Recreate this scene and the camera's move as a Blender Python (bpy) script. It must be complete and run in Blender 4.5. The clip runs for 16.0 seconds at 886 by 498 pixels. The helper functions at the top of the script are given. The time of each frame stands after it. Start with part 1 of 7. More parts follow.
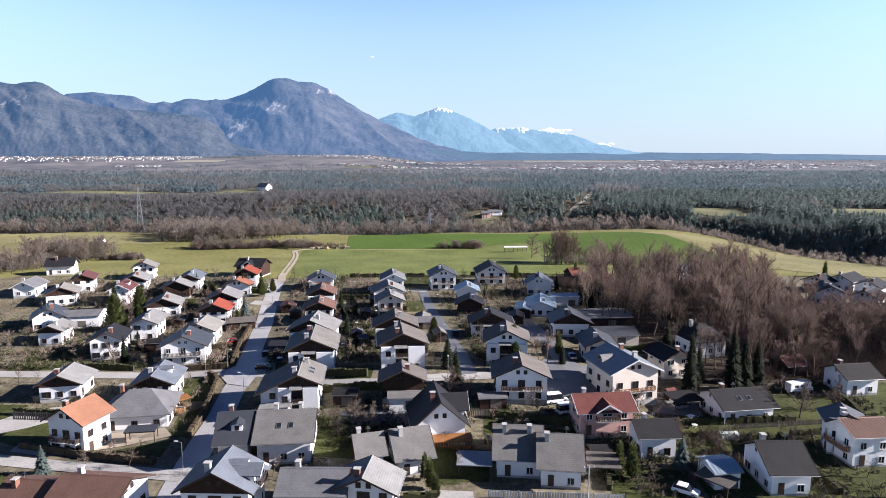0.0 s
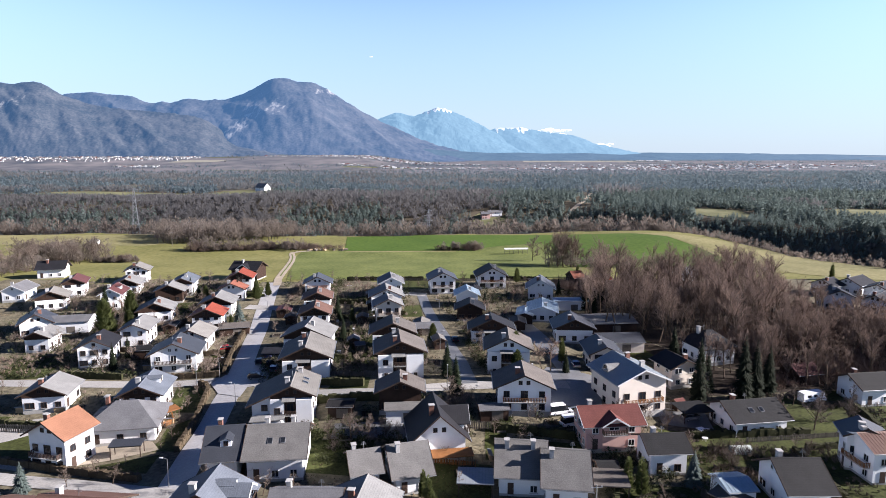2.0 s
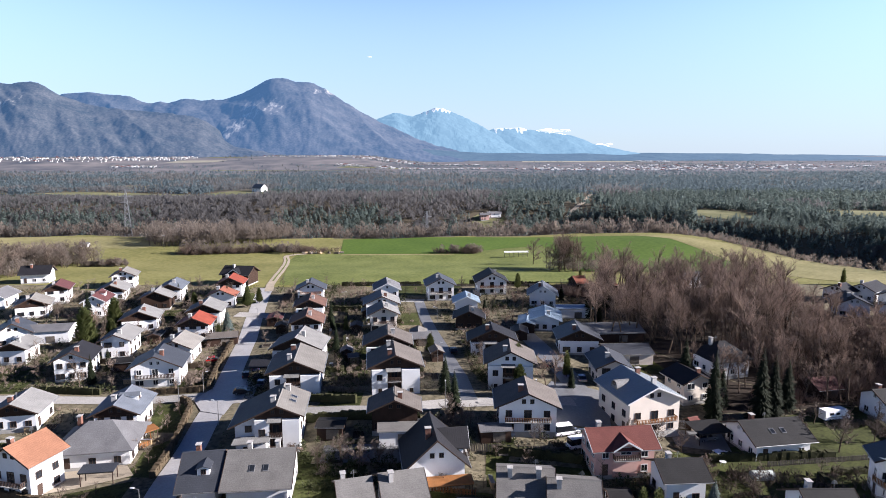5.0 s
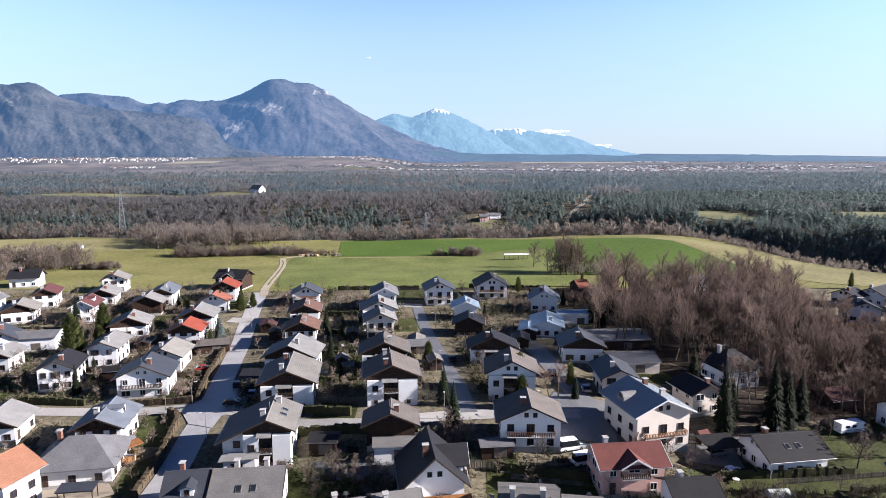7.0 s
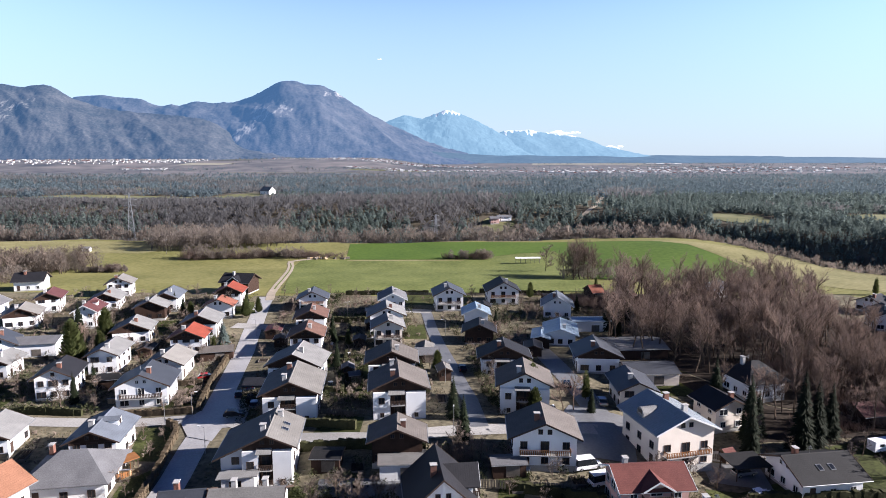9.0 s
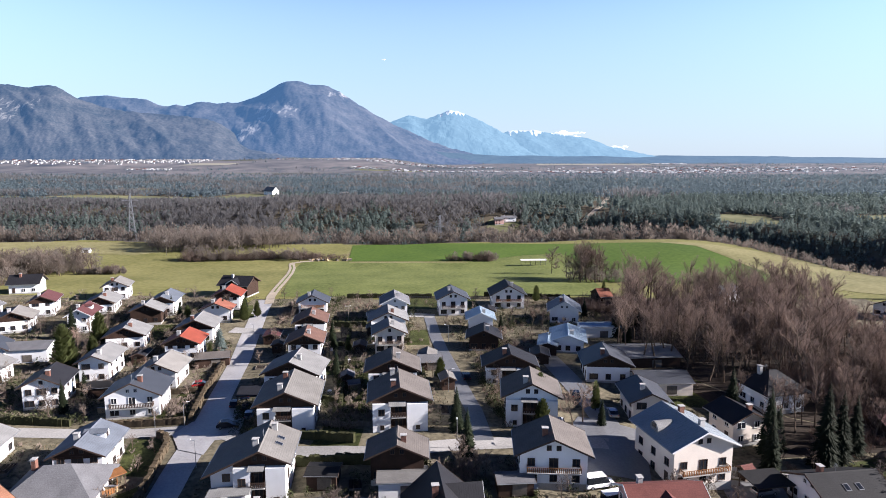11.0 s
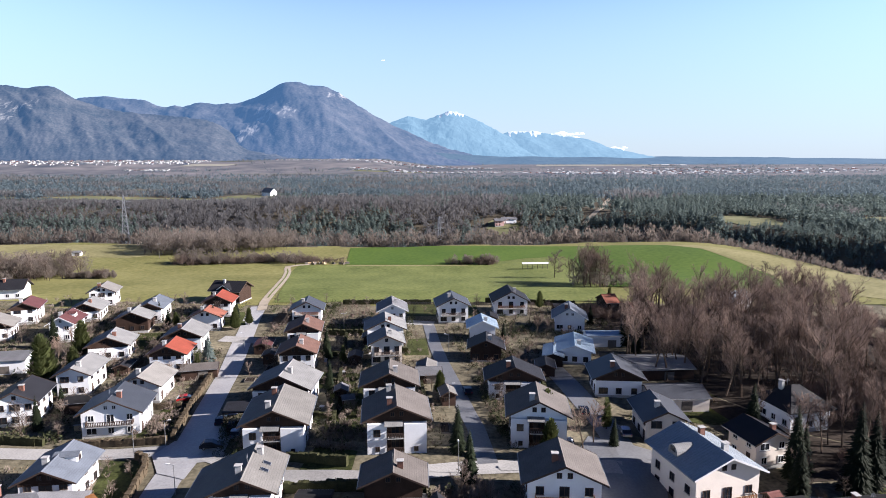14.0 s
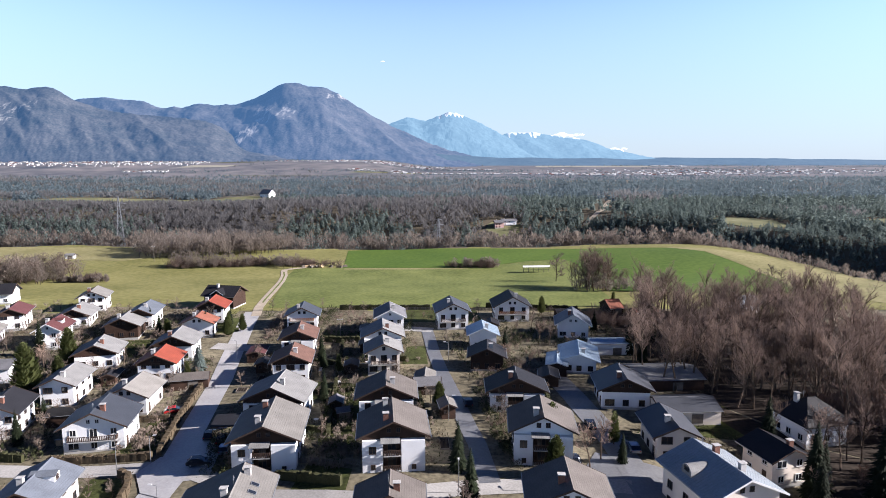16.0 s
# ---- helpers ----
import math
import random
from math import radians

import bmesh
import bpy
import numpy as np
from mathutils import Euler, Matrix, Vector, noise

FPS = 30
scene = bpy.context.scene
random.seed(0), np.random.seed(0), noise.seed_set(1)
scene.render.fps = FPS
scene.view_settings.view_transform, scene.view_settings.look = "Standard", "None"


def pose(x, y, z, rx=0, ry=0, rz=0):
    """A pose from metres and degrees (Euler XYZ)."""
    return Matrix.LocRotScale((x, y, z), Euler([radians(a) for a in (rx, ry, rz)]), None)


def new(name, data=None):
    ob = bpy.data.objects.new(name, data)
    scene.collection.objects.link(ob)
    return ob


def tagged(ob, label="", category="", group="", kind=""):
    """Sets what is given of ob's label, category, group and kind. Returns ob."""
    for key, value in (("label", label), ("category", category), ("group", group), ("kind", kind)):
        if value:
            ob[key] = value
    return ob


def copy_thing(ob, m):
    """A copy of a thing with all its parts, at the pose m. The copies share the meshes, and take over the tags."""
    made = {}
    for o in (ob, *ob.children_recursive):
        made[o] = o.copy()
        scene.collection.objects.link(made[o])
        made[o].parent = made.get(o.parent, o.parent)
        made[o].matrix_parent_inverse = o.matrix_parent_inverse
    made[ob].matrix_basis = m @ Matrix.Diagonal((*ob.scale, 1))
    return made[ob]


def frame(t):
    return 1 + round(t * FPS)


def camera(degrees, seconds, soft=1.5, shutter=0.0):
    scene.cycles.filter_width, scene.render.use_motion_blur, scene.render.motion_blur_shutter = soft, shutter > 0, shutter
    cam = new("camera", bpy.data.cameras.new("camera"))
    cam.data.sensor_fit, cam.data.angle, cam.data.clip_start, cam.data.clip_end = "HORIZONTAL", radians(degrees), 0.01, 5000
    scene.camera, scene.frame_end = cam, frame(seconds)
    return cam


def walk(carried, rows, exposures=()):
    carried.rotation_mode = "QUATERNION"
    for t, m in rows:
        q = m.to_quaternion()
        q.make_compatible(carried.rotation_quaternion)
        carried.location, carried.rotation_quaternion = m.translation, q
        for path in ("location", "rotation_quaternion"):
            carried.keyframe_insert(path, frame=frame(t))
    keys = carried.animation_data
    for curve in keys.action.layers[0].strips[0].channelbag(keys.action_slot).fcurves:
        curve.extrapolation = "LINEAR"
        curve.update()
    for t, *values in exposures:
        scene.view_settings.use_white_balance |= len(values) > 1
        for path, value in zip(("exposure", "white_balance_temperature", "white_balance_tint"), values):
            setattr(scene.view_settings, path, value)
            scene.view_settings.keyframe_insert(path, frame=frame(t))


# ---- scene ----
cam = camera(70.96, 16.0, soft=0.9)
PATH = [
    (0, 0.000, 0.000, 51.875, -0.000, -8.578),
    (0.5, -0.038, 1.321, 51.959, -0.019, -8.578),
    (1, -0.065, 2.716, 52.043, -0.031, -8.582),
    (1.5, -0.028, 4.160, 52.133, -0.048, -8.589),
    (2, -0.006, 5.570, 52.133, -0.065, -8.570),
    (2.5, -0.015, 7.038, 52.161, -0.102, -8.562),
    (3, 0.015, 8.572, 52.240, -0.122, -8.570),
    (3.5, 0.132, 10.040, 52.307, -0.126, -8.572),
    (4, 0.195, 11.585, 52.390, -0.137, -8.581),
    (6.5, 0.330, 19.083, 52.462, -0.254, -8.492),
    (7, 0.388, 20.493, 52.492, -0.265, -8.475),
    (7.5, 0.383, 21.930, 52.450, -0.296, -8.408),
    (8, 0.321, 23.537, 52.466, -0.314, -8.394),
    (8.5, 0.415, 25.054, 52.398, 0.136, -8.328),
    (9, 0.513, 26.470, 52.556, 0.693, -8.335),
    (11.5, 0.673, 34.028, 52.397, 1.092, -8.291),
    (12, 0.589, 35.530, 52.297, 1.072, -8.255),
    (12.5, 0.553, 36.975, 52.278, 1.074, -8.237),
    (13, 0.478, 38.319, 52.278, 1.048, -8.223),
    (13.5, 0.362, 39.697, 52.362, 1.032, -8.225),
    (14, 0.366, 41.303, 52.390, 1.031, -8.230),
    (14.5, 0.431, 42.789, 52.342, 1.049, -8.198),
    (15, 0.385, 44.248, 52.362, 1.023, -8.184),
    (15.5, 0.292, 45.709, 52.483, 0.979, -8.174),
    (16, 0.287, 47.204, 52.528, 0.979, -8.130),
]
walk(cam, [(t, pose(x, y, z, 90 + pitch, 0, yaw)) for t, x, y, z, yaw, pitch in PATH],
     exposures=[(0.0, 1.74, 6420, 16), (16.0, 1.74, 6420, 16)])
# world, sun and exposure
SUN_AZ, SUN_EL = 92.3, 22.6          # degrees clockwise from +y, and above the horizon
world = bpy.data.worlds.new("world")
scene.world = world
world.use_nodes = True
wt = world.node_tree
sky = wt.nodes.new("ShaderNodeTexSky")
sky.sky_type = "NISHITA"
sky.sun_disc = False
sky.sun_elevation, sky.sun_rotation = radians(SUN_EL), radians(SUN_AZ)
sky.altitude, sky.air_density, sky.dust_density, sky.ozone_density = 500, 1.0, 0.1, 2.5
# haze pales the sky towards the horizon all round; overhead dimmed to deepen shade
where, split, haze, tint = (wt.nodes.new("ShaderNode" + n) for n in ("TexCoord", "SeparateXYZ", "ValToRGB", "Mix"))
wt.links.new(where.outputs["Generated"], split.inputs[0])
wt.links.new(split.outputs["Z"], haze.inputs["Fac"])
haze.color_ramp.interpolation = "EASE"
for at_, c in ((0.0, (0.60, 0.68, 0.78)), (0.22, (0.93, 0.94, 1.0)), (0.40, (0.16, 0.26, 0.47)), (0.85, (0.034, 0.072, 0.165))):
    e = haze.color_ramp.elements[0] if at_ == 0.0 else haze.color_ramp.elements.new(at_)
    e.position, e.color = at_, (*c, 1)
haze.color_ramp.elements[-1].color = (0.034, 0.072, 0.165, 1)
tint.data_type, tint.blend_type = "RGBA", "MULTIPLY"
tint.inputs["Factor"].default_value = 1.0
wt.links.new(sky.outputs[0], tint.inputs["A"])
wt.links.new(haze.outputs["Color"], tint.inputs["B"])
veil, veil_fac = wt.nodes.new("ShaderNodeMix"), wt.nodes.new("ShaderNodeMapRange")
veil.data_type = "RGBA"
veil_fac.inputs["From Max"].default_value, veil_fac.inputs["To Min"].default_value, veil_fac.inputs["To Max"].default_value = 0.24, 0.85, 0.0
veil.inputs["B"].default_value = (2.33, 2.93, 3.60, 1)
wt.links.new(split.outputs["Z"], veil_fac.inputs["Value"])
wt.links.new(veil_fac.outputs[0], veil.inputs["Factor"])
wt.links.new(tint.outputs["Result"], veil.inputs["A"])
wt.links.new(veil.outputs["Result"], wt.nodes["Background"].inputs[0])
wt.nodes["Background"].inputs[1].default_value = 0.0775
sun_data = bpy.data.lights.new("sun", "SUN")
sun_data.energy, sun_data.angle, sun_data.color = 5.0, radians(0.5), (1.0, 0.955, 0.915)
sun_lamp = new("sun", sun_data)
sun_to = Vector((math.sin(radians(SUN_AZ)) * math.cos(radians(SUN_EL)), math.cos(radians(SUN_AZ)) * math.cos(radians(SUN_EL)), math.sin(radians(SUN_EL))))
sun_lamp.matrix_world = Matrix.Translation((300, 0, 300)) @ sun_to.to_track_quat("Z", "Y").to_matrix().to_4x4()


# ---- materials ----
def rgb(c, k=1.0):
    return (c[0] * k, c[1] * k, c[2] * k, 1)


def surface(name, c, rough=0.8, metal=0.0, vary=0.35, scale=0.6, fine=9.0, bump=0.25, courses=0.0, axis=1, tint=None, spread=0.0, island=0.0):
    """A matt or glossy surface: two scales of mottling, bump, optional courses (tiles, boards, sheets) across a local axis."""
    m = bpy.data.materials.new(name)
    m.use_nodes = True
    nt = m.node_tree
    b = nt.nodes["Principled BSDF"]
    b.inputs["Roughness"].default_value, b.inputs["Metallic"].default_value = rough, metal
    b.inputs["Specular IOR Level"].default_value = 0.5 if rough < 0.6 else 0.12
    co = nt.nodes.new("ShaderNodeTexCoord")
    big, small = nt.nodes.new("ShaderNodeTexNoise"), nt.nodes.new("ShaderNodeTexNoise")
    for n, s in ((big, scale), (small, fine)):
        n.inputs["Scale"].default_value, n.inputs["Detail"].default_value = s, 5
        nt.links.new(co.outputs["Object"], n.inputs["Vector"])
    add = nt.nodes.new("ShaderNodeMath")
    add.operation = "ADD"
    nt.links.new(big.outputs["Fac"], add.inputs[0])
    nt.links.new(small.outputs["Fac"], add.inputs[1])
    height = add.outputs[0]
    ramp = nt.nodes.new("ShaderNodeValToRGB")
    half = nt.nodes.new("ShaderNodeMath")
    half.operation, half.inputs[1].default_value = "MULTIPLY", 0.5
    nt.links.new(add.outputs[0], half.inputs[0])
    ramp.color_ramp.elements[0].position, ramp.color_ramp.elements[1].position = 0.33, 0.67
    ramp.color_ramp.elements[0].color = rgb(c, 1 - vary)
    ramp.color_ramp.elements[1].color = rgb(tint or c, 1 + vary * (0.6 if not tint else 0.0))
    nt.links.new(half.outputs[0], ramp.inputs["Fac"])
    colour = ramp.outputs["Color"]
    if courses:
        sep, mul, fr, gap = nt.nodes.new("ShaderNodeSeparateXYZ"), nt.nodes.new("ShaderNodeMath"), nt.nodes.new("ShaderNodeMath"), nt.nodes.new("ShaderNodeMath")
        nt.links.new(co.outputs["Object"], sep.inputs[0])
        mul.operation, mul.inputs[1].default_value = "MULTIPLY", 1 / courses
        nt.links.new(sep.outputs[axis], mul.inputs[0])
        fr.operation = "FRACT"
        nt.links.new(mul.outputs[0], fr.inputs[0])
        gap.operation, gap.inputs[1].default_value = "LESS_THAN", 0.14
        nt.links.new(fr.outputs[0], gap.inputs[0])
        mix = nt.nodes.new("ShaderNodeMix")
        mix.data_type, mix.blend_type = "RGBA", "MULTIPLY"
        mix.inputs["B"].default_value = (0.86, 0.86, 0.86, 1)
        nt.links.new(gap.outputs[0], mix.inputs["Factor"])
        nt.links.new(colour, mix.inputs["A"])
        colour = mix.outputs["Result"]
        sub = nt.nodes.new("ShaderNodeMath")
        sub.operation = "ADD"
        nt.links.new(fr.outputs[0], sub.inputs[0])
        nt.links.new(small.outputs["Fac"], sub.inputs[1])
        height = sub.outputs[0]
    if spread or island:
        src = nt.nodes.new("ShaderNodeNewGeometry" if island else "ShaderNodeObjectInfo")
        mr = nt.nodes.new("ShaderNodeMapRange")
        k = island or spread
        mr.inputs["To Min"].default_value, mr.inputs["To Max"].default_value = 1 - k, 1 + k
        nt.links.new(src.outputs["Random Per Island" if island else "Random"], mr.inputs["Value"])
        hsv = nt.nodes.new("ShaderNodeHueSaturation")
        nt.links.new(mr.outputs[0], hsv.inputs["Value"])
        nt.links.new(colour, hsv.inputs["Color"])
        colour = hsv.outputs["Color"]
    nt.links.new(colour, b.inputs["Base Color"])
    bm_ = nt.nodes.new("ShaderNodeBump")
    bm_.inputs["Strength"].default_value, bm_.inputs["Distance"].default_value = bump, 0.05
    nt.links.new(height, bm_.inputs["Height"])
    nt.links.new(bm_.outputs["Normal"], b.inputs["Normal"])
    return m


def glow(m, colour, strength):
    """Paints haze onto far things as emission, in place of airlight."""
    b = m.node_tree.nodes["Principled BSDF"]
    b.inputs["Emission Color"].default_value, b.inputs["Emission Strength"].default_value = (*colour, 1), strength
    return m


def thin(m, share=0.45):
    """Leaves and twigs: part of the light passes through."""
    nt = m.node_tree
    b, out_ = nt.nodes["Principled BSDF"], nt.nodes["Material Output"]
    tr, mx = nt.nodes.new("ShaderNodeBsdfTranslucent"), nt.nodes.new("ShaderNodeMixShader")
    nt.links.new(b.inputs["Base Color"].links[0].from_socket, tr.inputs["Color"])
    mx.inputs[0].default_value = share
    nt.links.new(b.outputs[0], mx.inputs[1])
    nt.links.new(tr.outputs[0], mx.inputs[2])
    nt.links.new(mx.outputs[0], out_.inputs["Surface"])
    return m


ROOF = {}
for key, c, r, mt in (("pale", (0.172, 0.171, 0.168), 0.75, 0), ("beige", (0.172, 0.164, 0.152), 0.75, 0), ("grey", (0.125, 0.125, 0.132), 0.7, 0),
                      ("slate", (0.034, 0.038, 0.047), 0.55, 0), ("bluegrey", (0.105, 0.118, 0.140), 0.6, 0), ("tan", (0.142, 0.135, 0.126), 0.75, 0),
                      ("brown", (0.115, 0.066, 0.052), 0.7, 0), ("orange", (0.215, 0.105, 0.066), 0.75, 0), ("red", (0.205, 0.050, 0.032), 0.65, 0),
                      ("coral", (0.205, 0.080, 0.055), 0.7, 0), ("maroon", (0.090, 0.038, 0.038), 0.65, 0), ("redtile", (0.115, 0.042, 0.036), 0.7, 0),
                      ("dark", (0.018, 0.018, 0.021), 0.6, 0), ("darktan", (0.106, 0.094, 0.086), 0.75, 0), ("darkgrey", (0.019, 0.019, 0.020), 0.7, 0),
                      ("greybrown", (0.138, 0.133, 0.128), 0.75, 0), ("greylite", (0.165, 0.165, 0.165), 0.7, 0)):
    ROOF[key] = surface("roof_" + key, c, r, mt, vary=0.3, scale=0.35, fine=5, bump=0.5, courses=0.36, axis=1, spread=0.08)
for key, c, r, mt in (("skyblue", (0.323, 0.400, 0.462), 0.38, 0.35), ("bluemetal", (0.235, 0.262, 0.285), 0.5, 0.2),
                      ("brownmetal", (0.169, 0.100, 0.077), 0.45, 0.2), ("greyrib", (0.200, 0.200, 0.216), 0.5, 0.2)):
    ROOF[key] = surface("sheet_roof_" + key, c, r, mt, vary=0.18, scale=0.3, fine=3, bump=0.2, courses=0.55, axis=0, spread=0.05)
WALL = {
    "white": surface("white_render", (0.675, 0.678, 0.68), 0.85, vary=0.12, scale=0.4, fine=14, bump=0.2, spread=0.05),
    "cream": surface("cream_render", (0.60, 0.54, 0.475), 0.85, vary=0.12, scale=0.4, fine=14, bump=0.2),
    "pink": surface("pink_render", (0.508, 0.323, 0.285), 0.85, vary=0.12, scale=0.4, fine=14, bump=0.2),
    "terra": surface("terracotta_render", (0.323, 0.185, 0.131), 0.85, vary=0.15, scale=0.4, fine=14, bump=0.2),
    "wood": surface("dark_stained_boards", (0.039, 0.023, 0.017), 0.7, vary=0.4, scale=0.7, fine=12, bump=0.4, courses=0.18, axis=1, spread=0.2),
}
TRIM = surface("white_painted_trim", (0.55, 0.552, 0.55), 0.55, vary=0.1, fine=20, bump=0.1)
DARKTRIM = surface("brown_painted_trim", (0.058, 0.039, 0.031), 0.6, vary=0.25, fine=20, bump=0.15)
GLASS = surface("dark_window_glass", (0.015, 0.018, 0.023), 0.06, vary=0.2, scale=0.5, fine=2, bump=0.02)
METAL = surface("galvanised_metal", (0.293, 0.300, 0.308), 0.4, 0.7, vary=0.15, fine=12, bump=0.1)
BRICK = surface("chimney_brick", (0.185, 0.092, 0.069), 0.85, vary=0.3, scale=2, fine=10, bump=0.5, courses=0.09, axis=2)
RENDERED = surface("pale_chimney_render", (0.36, 0.35, 0.34), 0.85, vary=0.25, scale=2, fine=10, bump=0.4)
CONCRETE = surface("pale_concrete", (0.323, 0.316, 0.300), 0.85, vary=0.2, scale=0.5, fine=6, bump=0.3)
WARMWOOD = surface("honey_brown_wood", (0.200, 0.089, 0.035), 0.6, vary=0.3, scale=1, fine=10, bump=0.3, spread=0.15)
GREYWOOD = surface("weathered_grey_wood", (0.146, 0.127, 0.108), 0.85, vary=0.35, scale=1, fine=10, bump=0.4, courses=0.16, axis=0, spread=0.2)
PLASTIC = surface("greenhouse_film", (0.477, 0.524, 0.493), 0.35, vary=0.12, scale=1, fine=6, bump=0.1)
# darker, bluer copy of the asphalt: house shade painted into the colour
SHADEASPHALT = surface("shade_tinted_asphalt", (0.125, 0.128, 0.134), 0.5, vary=0.3, scale=0.12, fine=2.2, bump=0.2)
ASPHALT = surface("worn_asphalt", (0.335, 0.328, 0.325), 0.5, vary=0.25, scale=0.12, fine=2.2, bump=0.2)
PAVED = surface("pale_paved_yard", (0.315, 0.305, 0.290), 0.9, vary=0.28, scale=0.15, fine=2.5, bump=0.25)
GRAVEL = surface("gravel_track", (0.323, 0.277, 0.216), 0.95, vary=0.25, scale=0.3, fine=4, bump=0.4)
LAWN = surface("garden_lawn", (0.030, 0.037, 0.012), 0.95, vary=0.5, scale=0.22, fine=1.8, bump=0.6, tint=(0.070, 0.080, 0.025))
YARD = surface("winter_yard_ground", (0.085, 0.075, 0.050), 0.95, vary=0.5, scale=0.16, fine=1.1, bump=0.6, tint=(0.215, 0.188, 0.128))
MEADOW = surface("olive_meadow", (0.138, 0.140, 0.042), 0.95, vary=0.3, scale=0.025, fine=0.5, bump=0.5, tint=(0.21, 0.195, 0.075))
OLIVEFIELD = surface("olive_green_meadow", (0.092, 0.120, 0.030), 0.95, vary=0.35, scale=0.045, fine=0.7, bump=0.5, tint=(0.158, 0.174, 0.056))
# meadow green paled towards olive-grey: haze painted into the colour
HAZYMEADOW = surface("haze_paled_meadow", (0.120, 0.128, 0.058), 0.95, vary=0.3, scale=0.02, fine=0.1, bump=0.2, tint=(0.19, 0.185, 0.10))
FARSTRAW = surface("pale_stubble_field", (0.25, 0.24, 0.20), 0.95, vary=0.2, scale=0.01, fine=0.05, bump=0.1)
SHRUBLEAF = surface("dark_shrub_leaves", (0.042, 0.047, 0.021), 0.9, vary=0.4, scale=0.4, fine=4, bump=0.2, island=0.45)
PALEWHITE = surface("bright_distant_roofs", (0.48, 0.485, 0.49), 0.7, vary=0.2, scale=0.02, fine=0.1, bump=0.0)
GREENFIELD = surface("bright_green_crop", (0.050, 0.095, 0.013), 0.95, vary=0.2, scale=0.02, fine=0.4, bump=0.4, tint=(0.078, 0.122, 0.020))
STRAWFIELD = surface("straw_coloured_field", (0.165, 0.158, 0.062), 0.95, vary=0.28, scale=0.035, fine=0.5, bump=0.4, tint=(0.245, 0.220, 0.108))
# litter colour darkened: the wood's shade is painted in; also used for soil
LEAFMOULD = surface("shade_darkened_leaf_litter", (0.022, 0.017, 0.013), 0.95, vary=0.4, scale=0.15, fine=1.5, bump=0.6, tint=(0.046, 0.035, 0.027))
FLOOR = surface("forest_floor", (0.105, 0.092, 0.066), 0.95, vary=0.4, scale=0.03, fine=0.5, bump=0.5, tint=(0.108, 0.089, 0.062))
# plain paled and greyed: haze painted into the colour
PLAIN = surface("haze_paled_plain", (0.100, 0.105, 0.085), 0.95, vary=0.3, scale=0.004, fine=0.03, bump=0.1, tint=(0.19, 0.165, 0.138))
BARK = surface("grey_brown_bark", (0.085, 0.062, 0.046), 0.9, vary=0.35, scale=1.2, fine=9, bump=0.5, spread=0.25)
TWIG = thin(surface("bare_brown_twigs", (0.196, 0.144, 0.120), 0.9, vary=0.3, scale=0.35, fine=3, bump=0.05, spread=0.35))
GARDENTWIG = surface("bare_garden_twigs", (0.165, 0.130, 0.108), 0.9, vary=0.3, scale=0.5, fine=3, bump=0.2, spread=0.3)
OAKTWIG = surface("dense_oak_twigs", (0.150, 0.118, 0.098), 0.9, vary=0.3, scale=0.5, fine=3, bump=0.1, spread=0.25)
PALETWIG = surface("pale_birch_twigs", (0.25, 0.18, 0.14), 0.9, vary=0.3, scale=0.5, fine=3, bump=0.2, spread=0.2)
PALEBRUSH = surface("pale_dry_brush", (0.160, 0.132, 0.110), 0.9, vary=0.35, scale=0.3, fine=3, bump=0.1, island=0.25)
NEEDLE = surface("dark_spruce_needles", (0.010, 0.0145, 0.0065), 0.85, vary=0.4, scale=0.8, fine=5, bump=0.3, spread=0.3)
BLUENEEDLE = surface("blue_spruce_needles", (0.06, 0.078, 0.072), 0.85, vary=0.35, scale=0.8, fine=5, bump=0.3)
OLIVENEEDLE = thin(surface("olive_cypress_foliage", (0.105, 0.120, 0.045), 0.85, vary=0.4, scale=0.8, fine=5, bump=0.3, spread=0.2), 0.35)
DRYPLANT = surface("dry_plant_stems", (0.125, 0.096, 0.062), 0.95, vary=0.4, scale=0.4, fine=4, bump=0.2, island=0.4)
GREENPLANT = surface("evergreen_leaves", (0.050, 0.058, 0.020), 0.9, vary=0.4, scale=0.4, fine=4, bump=0.2, island=0.4)
HEDGE = surface("clipped_hedge", (0.036, 0.037, 0.017), 0.9, vary=0.45, scale=0.8, fine=5, bump=0.6, spread=0.25)
# valley woods: base colours paled and greyed to paint in the haze
FARNEEDLE = thin(surface("haze_paled_conifer_wood", (0.136, 0.170, 0.154), 0.9, vary=0.34, scale=0.05, fine=0.14, bump=0.0, island=0.04), 0.6)
# lighter copy of the bare wood: sunlight painted into the twig colour
EDGETWIG = thin(surface("sun_brightened_bare_wood", (0.205, 0.172, 0.146), 0.9, vary=0.34, scale=0.05, fine=0.14, bump=0.0, island=0.04), 0.6)
FARTWIG = thin(surface("haze_greyed_bare_wood", (0.152, 0.147, 0.146), 0.9, vary=0.34, scale=0.05, fine=0.14, bump=0.0, island=0.04), 0.6)
# farthest woods: haze painted as a paler, bluer base plus faint emission
HAZYNEEDLE = glow(thin(surface("haze_glow_conifer_wood", (0.135, 0.172, 0.184), 0.9, vary=0.34, scale=0.05, fine=0.14, bump=0.0, island=0.04), 0.6), (0.42, 0.70, 1.0), 0.012)
HAZYTWIG = glow(thin(surface("haze_glow_bare_wood", (0.160, 0.158, 0.156), 0.9, vary=0.34, scale=0.05, fine=0.14, bump=0.0, island=0.04), 0.6), (0.42, 0.70, 1.0), 0.012)
